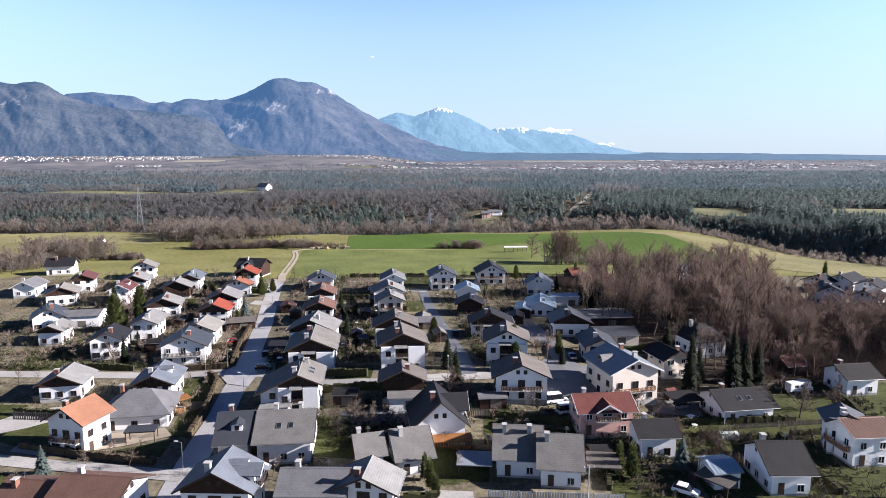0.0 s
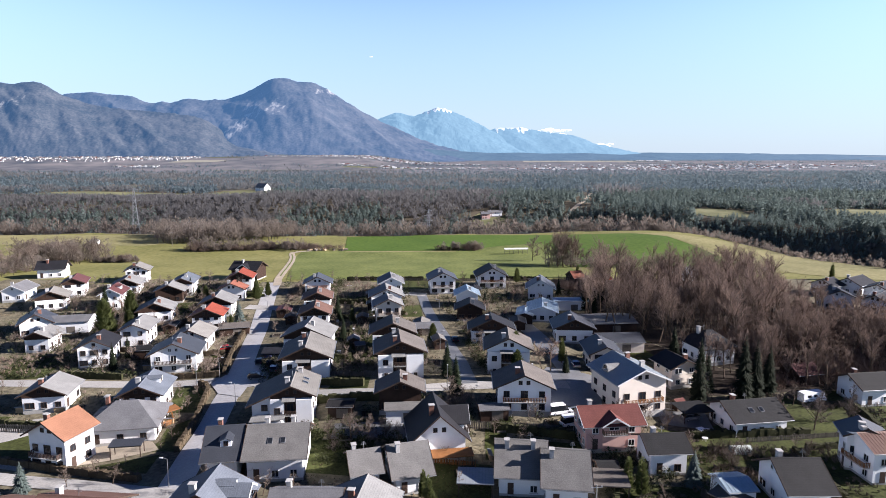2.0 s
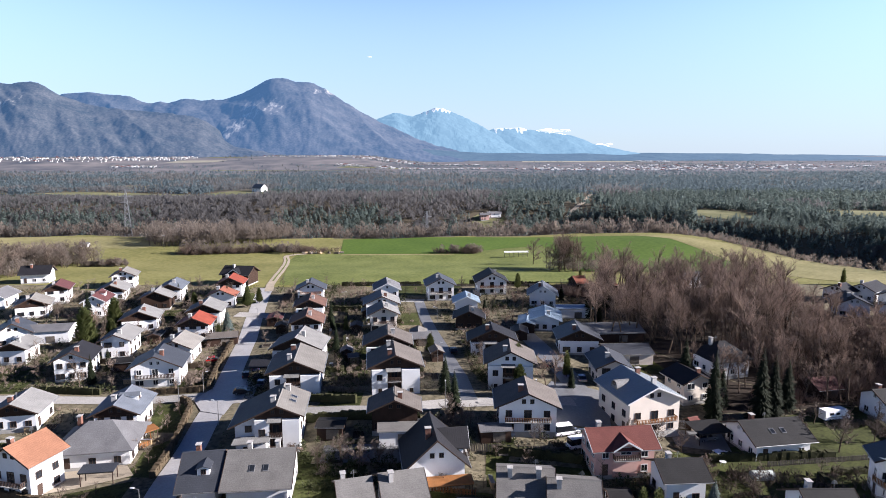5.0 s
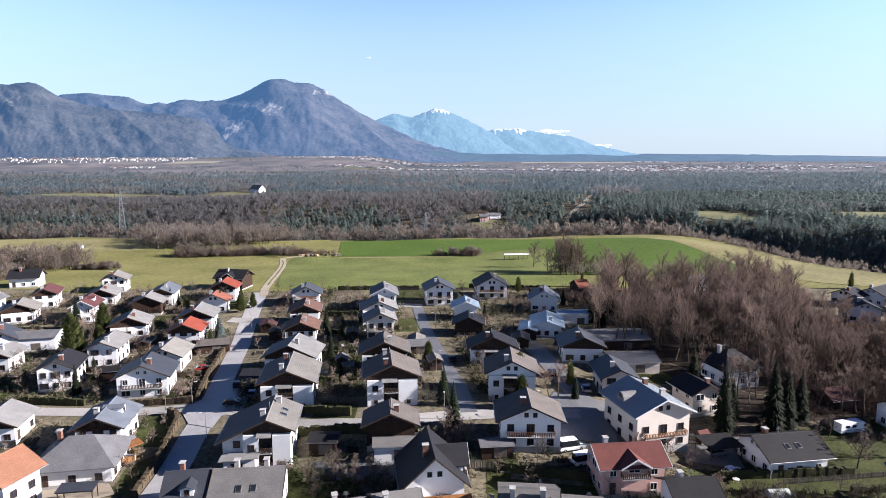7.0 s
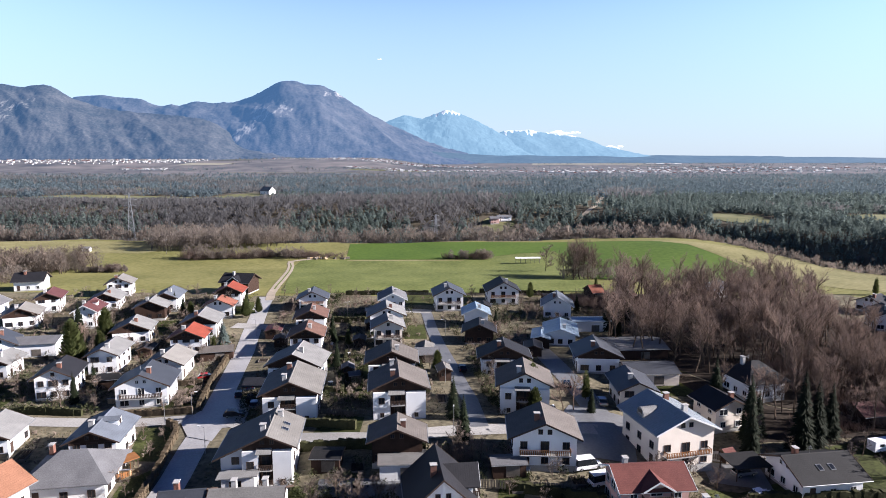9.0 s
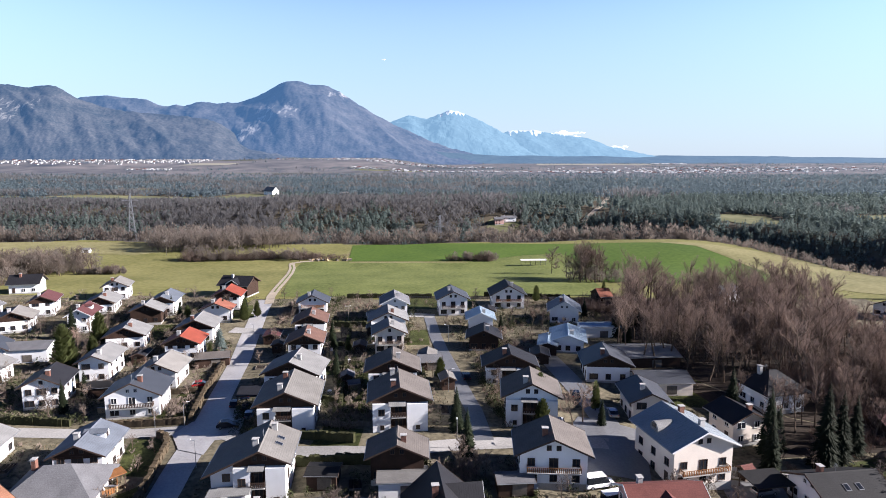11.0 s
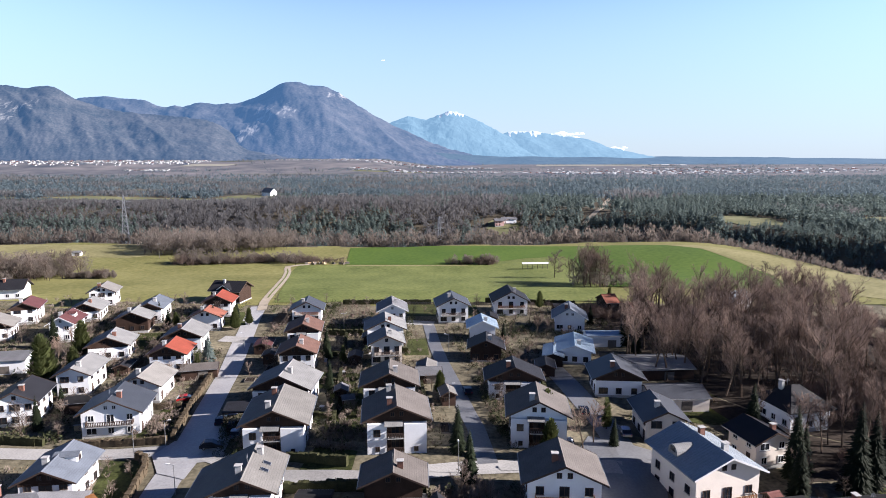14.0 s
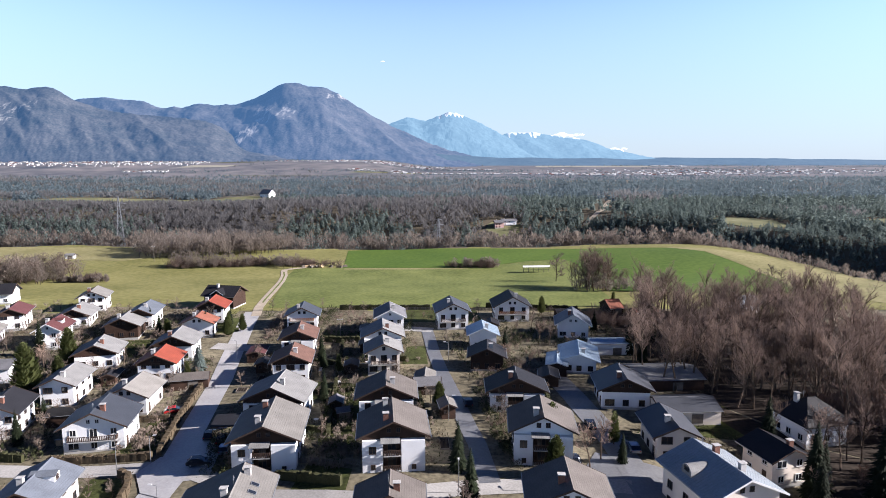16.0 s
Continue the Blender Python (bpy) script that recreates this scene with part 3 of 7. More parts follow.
def house(x, y, yaw, L, W, h, eave, roof, wall, gable, hip=False, cross=0, porch=False, wide=False, loggia=False, lights=0, stacks=1, dormers=0, base=None, tone=None):
    """A house whose roof ridge runs along its own x; L, W: the roof with its overhangs; h, eave: heights of ridge and eaves."""
    z = land(x, y) if base is None else base
    if not hip and h > 5.2:
        eave = max(eave - 0.5, min(eave, h - 0.225 * W))
    PLOTS.append((x, y, max(L, W) / 2))
    low = h < 5.2
    stories = 1 if eave < 4.3 else 2 if eave < 7.2 else 3
    what = "%s %s house with %s %s roof" % ({1: "low", 2: "two-storey", 3: "three-storey"}[stories], {"white": "white", "cream": "cream", "pink": "pink", "wood": "dark timber", "terra": "brick-red"}[wall],
                                            NOUN[roof], "hipped" if hip else "gabled")
    if low:
        what = what.replace("house", "outbuilding")
    if gable == "wood" and wall != "wood":
        what += ", boarded gables"
    ob = holder("shed" if h < 4 else "garage_building" if low else "house", pose(x, y, z, 0, 0, yaw), what, "shed" if low else "house", "village houses")
    ox, oy = (0.35, 0.35) if low else (0.9, 0.95)
    a, b = L / 2 - ox, W / 2 - oy
    slope = (h - eave) / (W / 2)
    top, side = h - 0.28, eave + slope * oy - 0.26
    tone = tone or ("brown" if gable == "wood" or rnd.random() < 0.5 else "white")
    sub = -3.0
    # walls
    s = Shape()
    if hip:
        s.box(-a, a, -b, b, sub, side)
    else:
        s.prism([(-a, -b, sub), (-a, b, sub), (-a, b, side), (-a, 0, top), (-a, -b, side)][::-1], (2 * a, 0, 0))
    part("wall", s, WALL[wall], ob)
    if not low:
        part("plinth", Shape().box(-a - 0.03, a + 0.03, -b - 0.03, b + 0.03, sub, 0.45), CONCRETE, ob, "grey plinth")
    # roof
    t = 0.22
    if hip:
        run = min(L / 2 - 0.6, W * 0.42)
        for sy in (-1, 1):
            q = [(-L / 2, sy * W / 2, eave), (L / 2, sy * W / 2, eave), (L / 2 - run, 0, h), (-L / 2 + run, 0, h)]
            part("roof_slope", Shape().prism(q[::sy], (0, 0, -t)), ROOF[roof], ob)
        for sx in (-1, 1):
            q = [(sx * L / 2, -W / 2, eave), (sx * L / 2, W / 2, eave), (sx * (L / 2 - run), 0, h)]
            part("hip_end", Shape().prism(q[::sx], (0, 0, -t)), ROOF["pale" if roof == "slate" and L > 12 else roof], ob)
    else:
        for sy in (-1, 1):
            ext = 1.75 if wide and sy > 0 else 1.0
            we = W / 2 * ext
            q = [(-L / 2, sy * we, h - slope * we), (L / 2, sy * we, h - slope * we), (L / 2, 0, h), (-L / 2, 0, h)]
            part("roof_slope", Shape().prism(q[::sy], (0, 0, -t)), ROOF[roof], ob)
            for sx in (-1, 1):
                x0 = sx * (L / 2 + 0.03)
                v = Shape().prism([(x0, sy * we, h - slope * we - t - 0.05), (x0, sy * we, h - slope * we + 0.04), (x0, 0, h + 0.04), (x0, 0, h - t - 0.05)], (-sx * 0.06, 0, 0))
                part("verge_board", v, TRIM if tone == "white" and roof not in ("greybrown", "darkgrey", "dark", "darktan", "slate") or roof in ("skyblue", "bluemetal") else DARKTRIM, ob)
            g = Shape().tube((-L / 2, sy * (we + 0.07), h - slope * we - 0.12), (L / 2, sy * (we + 0.07), h - slope * we - 0.12), 0.08, 0.08, 6)
            part("gutter", g, METAL, ob)
        r = Shape().prism([(-L / 2, -0.17, h - 0.06), (-L / 2, 0, h + 0.09), (-L / 2, 0.17, h - 0.06)], (L, 0, 0))
        part("ridge_cap", r, ROOF[roof], ob)
        if roof in ("bluemetal", "skyblue", "brownmetal", "greyrib"):
            for sy in (-1, 1):
                rb = Shape()
                for k in range(int(L / 0.6) + 1):
                    p0 = -L / 2 + k * (L - 0.05) / int(L / 0.6)
                    rb.prism([(p0, sy * W / 2, eave), (p0, sy * W / 2, eave + 0.05), (p0, 0, h + 0.05), (p0, 0, h)], (0.05, 0, 0))
                part("standing_seams", rb, ROOF[roof], ob)
        if gable == "wood" and wall != "wood" and not low:
            zb = max(side - 0.7, 2.6)
            for sx in (-1, 1):
                x0 = sx * a
                q = [(x0, -b - 0.02, zb), (x0, b + 0.02, zb), (x0, b + 0.02, side), (x0, 0, top), (x0, -b - 0.02, side)]
                part("gable_boarding", Shape().prism(q[::sx], (sx * 0.07, 0, 0)), WALL["wood"], ob, "dark vertical boarding")
    if wide:
        yb = W / 2 * 1.75 - 1.0
        zt = h - slope * (W / 2 * 1.75) + slope - 0.3
        part("side_wing", Shape().prism([(-a * 0.9, b + 0.005, -2), (-a * 0.9, yb, -2), (-a * 0.9, yb, zt), (-a * 0.9, b + 0.005, zt + slope * (yb - b))][::-1], (a * 1.8, 0, 0)), WALL[wall], ob)
        for wy, wz in ((0.3, 2.0), (0.7, 2.0), (0.35, 4.3)):
            put_window(ob, "plain", tone, -a * 0.9, b + (yb - b) * wy, wz, -90, False)
        part("porch_roof", Shape().prism([(-a - 3.2, b - 3.0, 3.1), (-a - 3.2, yb, 2.8), (-a - 3.2, yb, 2.95), (-a - 3.2, b - 3.0, 3.25)], (3.1, 0, 0)), ROOF["pale"], ob)
        part("porch_wall", Shape().box(-a - 2.8, -a - 0.01, b - 2.4, yb - 0.8, -2, 2.78), WALL[wall], ob)
        put_window(ob, "wide", tone, -a - 2.8, (b + yb) / 2 - 1.2, 1.6, -90, False)
    # windows
    far = y > 185
    rows = [1.45 + 2.7 * k for k in range(stories) if 1.45 + 2.7 * k + 0.7 < side] or [side * 0.55]
    if low:
        put_window(ob, "small", tone, -a, 0.6, 1.6, -90, False)
        part("garage_door", Shape().box(-1.2, 1.2, -0.06, 0.02, 0, 2.0), GREYWOOD, ob).matrix_basis = pose(0.2 * a, -b, 0)
    else:
        n_end = 2 if W < 9.5 else 3
        for iz, wz in enumerate(rows):
            for k in range(n_end):
                py = (k - (n_end - 1) / 2) * (2 * b / n_end)
                key = "french" if porch and iz == 1 and k == n_end // 2 else "wide" if (k + iz) % 3 == 2 else "plain"
                if not loggia:
                    put_window(ob, key, tone, -a, py, wz + (0.0 if key != "french" else -0.3), -90, not far)
                if rnd.random() < 0.7 and y < 150:
                    put_window(ob, "plain", tone, a, py, wz, 90, False)
            n_side = 2 if L < 10 else 3
            for k in range(n_side):
                px = (k - (n_side - 1) / 2) * (2 * a / n_side)
                for sy, turn in ((-1, 0), (1, 180)):
                    if iz == 0 and k == 0:
                        d = new("door", DOOR)
                        d.parent = ob
                        d.matrix_basis = pose(px, sy * b, 0.35, 0, 0, turn)
                        new("handle", HANDLE).parent = d
                    elif rnd.random() < 0.85:
                        put_window(ob, "plain", tone, px, sy * b, wz, turn, not far)
        if not hip and top - side > 1.7:
            for k in (-0.8, 0.8) if b > 4 else (0,):
                put_window(ob, "small", tone, -a - (0.07 if gable == "wood" else 0), k, side + (top - side) * 0.35, -90, False)
                put_window(ob, "small", tone, a + (0.07 if gable == "wood" else 0), k, side + (top - side) * 0.35, 90, False)
    if loggia:
        # two white wings with balconies between; a dark panel paints the bay's shade
        zb = max(side - 0.75, 2.55)
        part("loggia_boarding", Shape().box(-a - 0.06, -a + 0.02, -0.22 * b, 0.34 * b, 0.3, zb - 0.01), WALL["wood"], ob, "dark panel painting the shade of the open loggia")
        for k, bz in enumerate((0.35, 3.05) if zb > 4.2 else (1.6,)):
            balcony(ob, -a - 0.07, 0.06 * b, bz, 0.54 * b, 1.15, -90, DARKTRIM)
            put_window(ob, "french", tone, -a - 0.07, 0.06 * b, bz + 1.15, -90, False)
        for y0, y1, out_ in ((-b + 0.05, -0.24 * b, 0.95), (0.36 * b, b - 0.05, 0.6)):
            part("front_wing", Shape().box(-a - out_, -a - 0.005, y0, y1, -2.5, zb), WALL[wall], ob, "white projecting wing")
            put_window(ob, "small", tone, -a - out_, (y0 + y1) / 2 - 0.1, 0.9, -90, False)
            if out_ < 0.9:
                put_window(ob, "plain", tone, -a - out_, (y0 + y1) / 2, min(3.9, zb - 0.9), -90, False)
        part("loggia_canopy", Shape().prism([(-a - 1.7, -0.2 * b, zb - 0.12), (-a - 1.7, 0.42 * b, zb - 0.12), (-a - 1.7, 0.42 * b, zb - 0.02), (-a - 1.7, -0.2 * b, zb - 0.02)], (1.6, 0, 0.35)), ROOF["pale"], ob, "pale sheet canopy over the loggia")
    elif porch:
        balcony(ob, -a, 0, 2.75, 2 * b * 0.8, 1.2, -90, WARMWOOD if rnd.random() < 0.5 else DARKTRIM)
    if cross:
        # a cross gable towards the side given by the sign of cross
        sy = 1 if cross > 0 else -1
        cw, ch = min(L * 0.42, 5.2), h - 0.5
        ce = ch - cw / 2 * slope * 1.25
        ye = sy * (W / 2 - 0.2)
        part("cross_wall", Shape().prism([(-cw / 2 + 0.4, 0, 0), (cw / 2 - 0.4, 0, 0), (cw / 2 - 0.4, 0, ce - 0.1), (0, 0, ch - 0.4), (-cw / 2 + 0.4, 0, ce - 0.1)], (0, ye - sy * 0.5, 0)), WALL[wall], ob)
        for sx in (-1, 1):
            q = [(0, 0, ch), (0, ye + sy * 0.6, ch), (sx * cw / 2, ye + sy * 0.6, ce), (sx * cw / 2, 0, ce)]
            part("cross_roof_slope", Shape().prism(q, (0, 0, -0.2)), ROOF[roof], ob)
            q = [(0, ye + sy * 0.6, ch + 0.03), (0, ye + sy * 0.6, ch - 0.28), (sx * cw / 2, ye + sy * 0.6, ce - 0.28), (sx * cw / 2, ye + sy * 0.6, ce + 0.03)]
            part("cross_verge_board", Shape().prism(q, (0, sy * 0.05, 0)), TRIM, ob)
        put_window(ob, "wide", tone, 0, ye - sy * 0.5, ce - 0.6, 0 if sy < 0 else 180, False)
        balcony(ob, 0, ye - sy * 0.5, ce - 1.9, cw * 0.9, 1.1, 0 if sy < 0 else 180, DARKTRIM)
    for k in range(dormers):
        # small dormer with its own gable on the -y slope
        dx, dw, dh = (k - (dormers - 1) / 2) * 3.0 + 0.6, 1.9, 1.5
        y0 = -W * 0.30
        z0 = h - slope * abs(y0)
        y1 = y0 + (dh + 0.25) / slope
        d = part("dormer", Shape().prism([(dx - dw / 2, y0, z0 - 0.3), (dx + dw / 2, y0, z0 - 0.3), (dx + dw / 2, y0, z0 + dh - 0.35), (dx, y0, z0 + dh), (dx - dw / 2, y0, z0 + dh - 0.35)], (0, y1 - y0, 0)), WALL[wall], ob)
        for sx in (-1, 1):
            part("dormer_roof", Shape().prism([(dx, y0 - 0.3, z0 + dh + 0.12), (dx + sx * (dw / 2 + 0.25), y0 - 0.3, z0 + dh - 0.36), (dx + sx * (dw / 2 + 0.25), y1, z0 + dh - 0.36), (dx, y1, z0 + dh + 0.12)], (0, 0, -0.1)), ROOF[roof], d)
        put_window(d, "small", tone, dx, y0, z0 + 0.55, 0, False)
    # chimneys and roof lights
    if not low:
        for k in range(stacks):
            cx = (-0.22 + 0.45 * k + rnd.uniform(-0.08, 0.08)) * L
            cy = rnd.choice((-1, 1)) * W * 0.10
            chimney(ob, cx, cy, h - slope * abs(cy) - 0.5, h + 0.55, BRICK if rnd.random() < 0.35 else RENDERED)
        for k in range(lights):
            cx, sy = (k - (lights - 1) / 2) * 2.2, -1
            cy = sy * W * 0.24
            ang = math.degrees(math.atan(slope))
            w = part("roof_light", Shape().box(-0.45, 0.45, -0.65, 0.65, -0.1, 0.1), METAL, ob)
            w.matrix_basis = pose(cx, cy, h - slope * abs(cy), ang, 0, 0)
            part("pane", Shape().box(-0.36, 0.36, -0.55, 0.55, 0.08, 0.115), GLASS, w)
        if rnd.random() < 0.5 and y < 200:
            cx = rnd.uniform(-0.3, 0.3) * L
            dish = Shape().tube((cx, 0.2, h), (cx, 0.2, h + 1.3), 0.03, 0.03, 5)
            for k in range(4):
                dish.box(cx - 0.5 + 0.08 * k, cx + 0.5 - 0.08 * k, 0.18, 0.22, h + 0.7 + 0.16 * k, h + 0.73 + 0.16 * k)
            part("antenna", dish, METAL, ob)
    return ob


# the village houses
house(-54.3, 91.2, -6.0, 12.0, 12.0, 7.0, 4.8, "brown", "white", "white")
house(-64.0, 91.8, -6.0, 11.0, 12.0, 6.6, 4.4, "brown", "white", "white")
house(-72.3, 117.2, 75.0, 8.5, 10.1, 9.6, 6.6, "orange", "white", "white", porch=True)
house(-65.7, 128.9, 9.9, 14.9, 12.7, 7.2, 3.5, "grey", "white", "white", hip=True)
house(-89.2, 141.1, 99.6, 10.0, 10.6, 6.2, 4.0, "pale", "white", "wood")
house(-66.3, 138.9, 98.8, 11.8, 10.1, 7.2, 4.9, "bluegrey", "white", "wood", dormers=1)
house(-94.2, 170.2, 104.9, 11.4, 9.8, 7.8, 5.4, "dark", "white", "white")
house(-70.6, 165.3, 100.9, 11.1, 13.0, 8.3, 5.2, "slate", "white", "white", porch=True)
house(-91.1, 186.7, 100.2, 12.8, 9.0, 7.2, 5.4, "pale", "white", "white")
house(-72.8, 182.4, 95.0, 11.4, 10.8, 6.7, 4.8, "beige", "white", "white")
house(-75.0, 200.4, 97.8, 10.0, 10.6, 7.2, 4.9, "red", "white", "wood")
house(-77.4, 215.8, 98.9, 11.8, 11.8, 7.3, 4.9, "pale", "white", "wood")
house(-78.5, 233.7, 97.7, 8.0, 10.8, 6.7, 4.5, "coral", "white", "white")
house(-79.8, 248.2, 98.0, 10.6, 10.5, 7.5, 4.9, "red", "white", "wood")
house(-82.8, 267.4, -9.1, 13.0, 11.0, 7.5, 4.6, "dark", "wood", "wood", cross=-1)
house(-101.1, 232.7, 102.3, 11.1, 11.1, 6.7, 4.4, "pale", "wood", "wood")
house(-100.3, 243.5, 101.0, 14.4, 9.3, 6.6, 4.5, "bluegrey", "white", "wood")
house(-95.9, 209.2, 105.8, 11.2, 11.9, 6.7, 4.4, "pale", "white", "wood")
house(-118.3, 224.8, 103.6, 12.3, 8.2, 7.8, 5.4, "maroon", "white", "white", dormers=1)
house(-141.2, 240.4, 111.9, 12.2, 9.0, 7.1, 5.0, "maroon", "white", "wood")
house(-127.3, 261.7, 107.0, 11.0, 10.0, 7.5, 5.1, "beige", "white", "white")
house(-122.7, 243.7, 106.6, 12.4, 10.9, 6.0, 3.8, "pale", "white", "wood")
house(-140.2, 224.3, 114.2, 11.4, 11.4, 6.7, 4.5, "beige", "white", "wood")
house(-127.2, 195.3, 118.2, 11.4, 10.3, 7.2, 4.0, "slate", "white", "white")
house(-118.5, 198.4, 12.0, 13.4, 9.3, 4.7, 3.6, "grey", "white", "white")
house(-116.5, 181.3, 97.0, 9.5, 8.3, 6.2, 4.6, "pale", "white", "wood")
house(-168.7, 271.2, 15.1, 12.0, 10.0, 7.0, 3.9, "dark", "white", "white")
house(-159.0, 234.5, 100.0, 12.2, 9.2, 6.1, 3.7, "grey", "white", "white")
house(-31.4, 131.7, 96.3, 12.3, 10.3, 9.2, 7.0, "tan", "white", "wood", loggia=True, wide=True, lights=2, stacks=2)
house(-33.7, 156.3, 96.3, 14.3, 13.1, 8.8, 5.9, "tan", "white", "wood", porch=True, loggia=True, stacks=2)
house(-37.3, 175.2, 89.1, 11.7, 14.0, 8.3, 5.5, "pale", "white", "wood", porch=True, loggia=True)
house(-40.4, 198.5, 97.3, 10.7, 10.5, 7.8, 5.5, "brown", "white", "wood")
house(-43.8, 219.4, 97.8, 11.4, 10.7, 7.8, 5.4, "brown", "white", "wood", loggia=True)
house(-48.2, 242.2, 97.9, 9.9, 11.2, 7.1, 4.3, "slate", "white", "white", porch=True)
house(-9.0, 132.5, 93.8, 7.7, 10.7, 7.0, 4.6, "darktan", "wood", "wood")
house(-10.4, 151.9, 97.0, 11.2, 12.6, 9.0, 6.2, "darktan", "white", "wood", porch=True, loggia=True, stacks=2)
house(-13.6, 171.1, 95.1, 10.0, 12.8, 8.0, 5.1, "darktan", "white", "wood", porch=True, loggia=True)
house(-17.5, 199.7, 98.6, 9.3, 9.7, 8.0, 5.7, "pale", "cream", "cream", porch=True)
house(-19.5, 215.7, 97.5, 11.0, 12.0, 8.1, 5.7, "pale", "white", "white", porch=True, loggia=True)
house(-19.5, 235.8, 97.1, 12.1, 9.9, 8.0, 5.6, "grey", "white", "terra")
house(-0.3, 241.5, 95.8, 12.3, 11.4, 8.5, 5.7, "slate", "white", "white", porch=True)
house(19.4, 251.5, 92.2, 12.3, 13.0, 8.5, 5.0, "dark", "white", "white", porch=True)
house(8.6, 219.2, 90.9, 9.5, 9.2, 6.5, 4.6, "skyblue", "white", "white")
house(8.9, 201.4, 87.3, 9.0, 9.9, 6.0, 4.2, "dark", "wood", "wood")
house(13.8, 176.0, 89.9, 8.5, 13.3, 7.5, 4.5, "dark", "white", "wood", loggia=True)
house(16.2, 154.0, 86.6, 10.7, 12.0, 9.0, 6.1, "darktan", "white", "white", porch=True, loggia=True)
house(17.2, 132.9, 87.6, 10.1, 12.9, 8.5, 5.6, "darktan", "white", "white", porch=True)
house(32.4, 202.0, 80.9, 13.5, 10.2, 5.2, 3.5, "skyblue", "white", "white")
house(37.3, 178.9, 86.9, 11.0, 12.0, 7.0, 4.6, "slate", "white", "wood")
house(36.4, 231.5, 82.5, 11.0, 10.8, 7.5, 4.2, "bluegrey", "white", "white")
house(40.4, 158.0, 89.4, 11.7, 9.0, 7.0, 5.4, "slate", "cream", "cream")
blue_house = house(41.0, 137.2, 104.0, 14.0, 13.0, 10.0, 7.6, "bluemetal", "cream", "cream", porch=True, stacks=2)
barrel = part("barrel_dormer", Shape().tube((0.6, 1.6, 8.0), (0.6, 5.3, 8.0), 1.25, 1.25, 16), ROOF["greylite"], blue_house, "pale barrel-roofed dormer")
part("pane", Shape().box(0.0, 1.2, 5.29, 5.33, 8.2, 8.95), GLASS, barrel)
house(32.0, 120.3, 5.6, 12.4, 9.5, 7.5, 5.2, "redtile", "pink", "pink", cross=-1)
house(39.8, 111.7, 3.5, 8.3, 8.4, 6.5, 4.5, "darkgrey", "white", "white")
house(13.8, 108.0, -5.1, 9.4, 14.7, 7.0, 3.7, "greybrown", "white", "white", stacks=2)
house(20.8, 104.4, -7.9, 8.4, 14.6, 7.0, 3.8, "greybrown", "white", "white")
house(63.5, 128.4, 8.8, 12.9, 11.3, 6.0, 3.5, "darkgrey", "white", "white", lights=2)
house(57.5, 100.5, -0.0, 8.2, 11.5, 7.5, 4.2, "darkgrey", "white", "white")
house(77.2, 108.9, 3.4, 9.0, 9.0, 8.0, 6.7, "brownmetal", "white", "white", porch=True)
house(76.1, 111.8, 71.1, 6.4, 7.8, 8.5, 6.8, "slate", "white", "white")
house(97.4, 142.3, 7.3, 9.6, 9.4, 6.5, 4.2, "darkgrey", "white", "white")
house(89.7, 154.7, 11.1, 7.2, 7.4, 3.6, 1.8, "maroon", "wood", "wood")
house(47.7, 100.6, 6.7, 5.2, 6.3, 4.0, 3.2, "skyblue", "white", "white")
house(57.2, 151.9, 104.0, 9.1, 9.0, 7.0, 5.0, "dark", "cream", "cream")
house(70.8, 165.5, 13.4, 11.0, 11.0, 8.0, 4.3, "dark", "white", "white", hip=True)
house(55.6, 260.8, 10.8, 5.3, 9.6, 4.5, 2.2, "coral", "wood", "wood")
house(100.4, 260.3, 33.7, 11.8, 9.3, 6.0, 3.7, "bluemetal", "white", "white")
house(-34.5, 91.2, 88.0, 9.1, 12.3, 9.0, 5.7, "bluegrey", "white", "wood", cross=-1, dormers=1)
house(-20.2, 92.1, -0.0, 11.2, 9.3, 7.0, 4.7, "grey", "white", "white")
house(-11.9, 91.6, 83.4, 7.6, 11.1, 7.5, 5.0, "pale", "white", "white")
house(-29.6, 112.4, 5.4, 11.3, 13.7, 8.0, 4.4, "greybrown", "white", "white", stacks=2, lights=2)
house(-39.0, 111.7, 8.8, 6.9, 13.5, 8.0, 4.4, "slate", "white", "white", dormers=1)
house(-13.5, 105.6, 15.8, 5.9, 9.0, 6.5, 4.1, "greybrown", "white", "white")
house(-6.2, 107.4, 14.6, 7.6, 12.3, 6.8, 3.5, "greybrown", "white", "white")
house(-1.2, 118.1, 98.0, 12.0, 11.5, 9.0, 3.8, "dark", "white", "white", cross=-1)
house(136.3, 216.3, 72.5, 11.4, 11.0, 7.0, 4.6, "dark", "white", "white")
house(146.7, 237.8, 31.3, 8.9, 10.0, 6.0, 3.6, "dark", "white", "white")
house(157.8, 238.7, 34.0, 12.7, 10.0, 6.5, 4.1, "dark", "white", "white")
house(159.4, 226.9, 42.2, 11.2, 10.0, 6.5, 4.1, "dark", "white", "white")
house(146.6, 209.1, 39.2, 10.1, 10.0, 6.5, 4.1, "dark", "white", "white")
house(-21.4, 130.8, -0.3, 5.7, 4.8, 3.0, 2.6, "darkgrey", "wood", "wood")
house(-7.8, 128.4, 5.6, 8.6, 5.4, 3.2, 2.8, "greybrown", "white", "white")

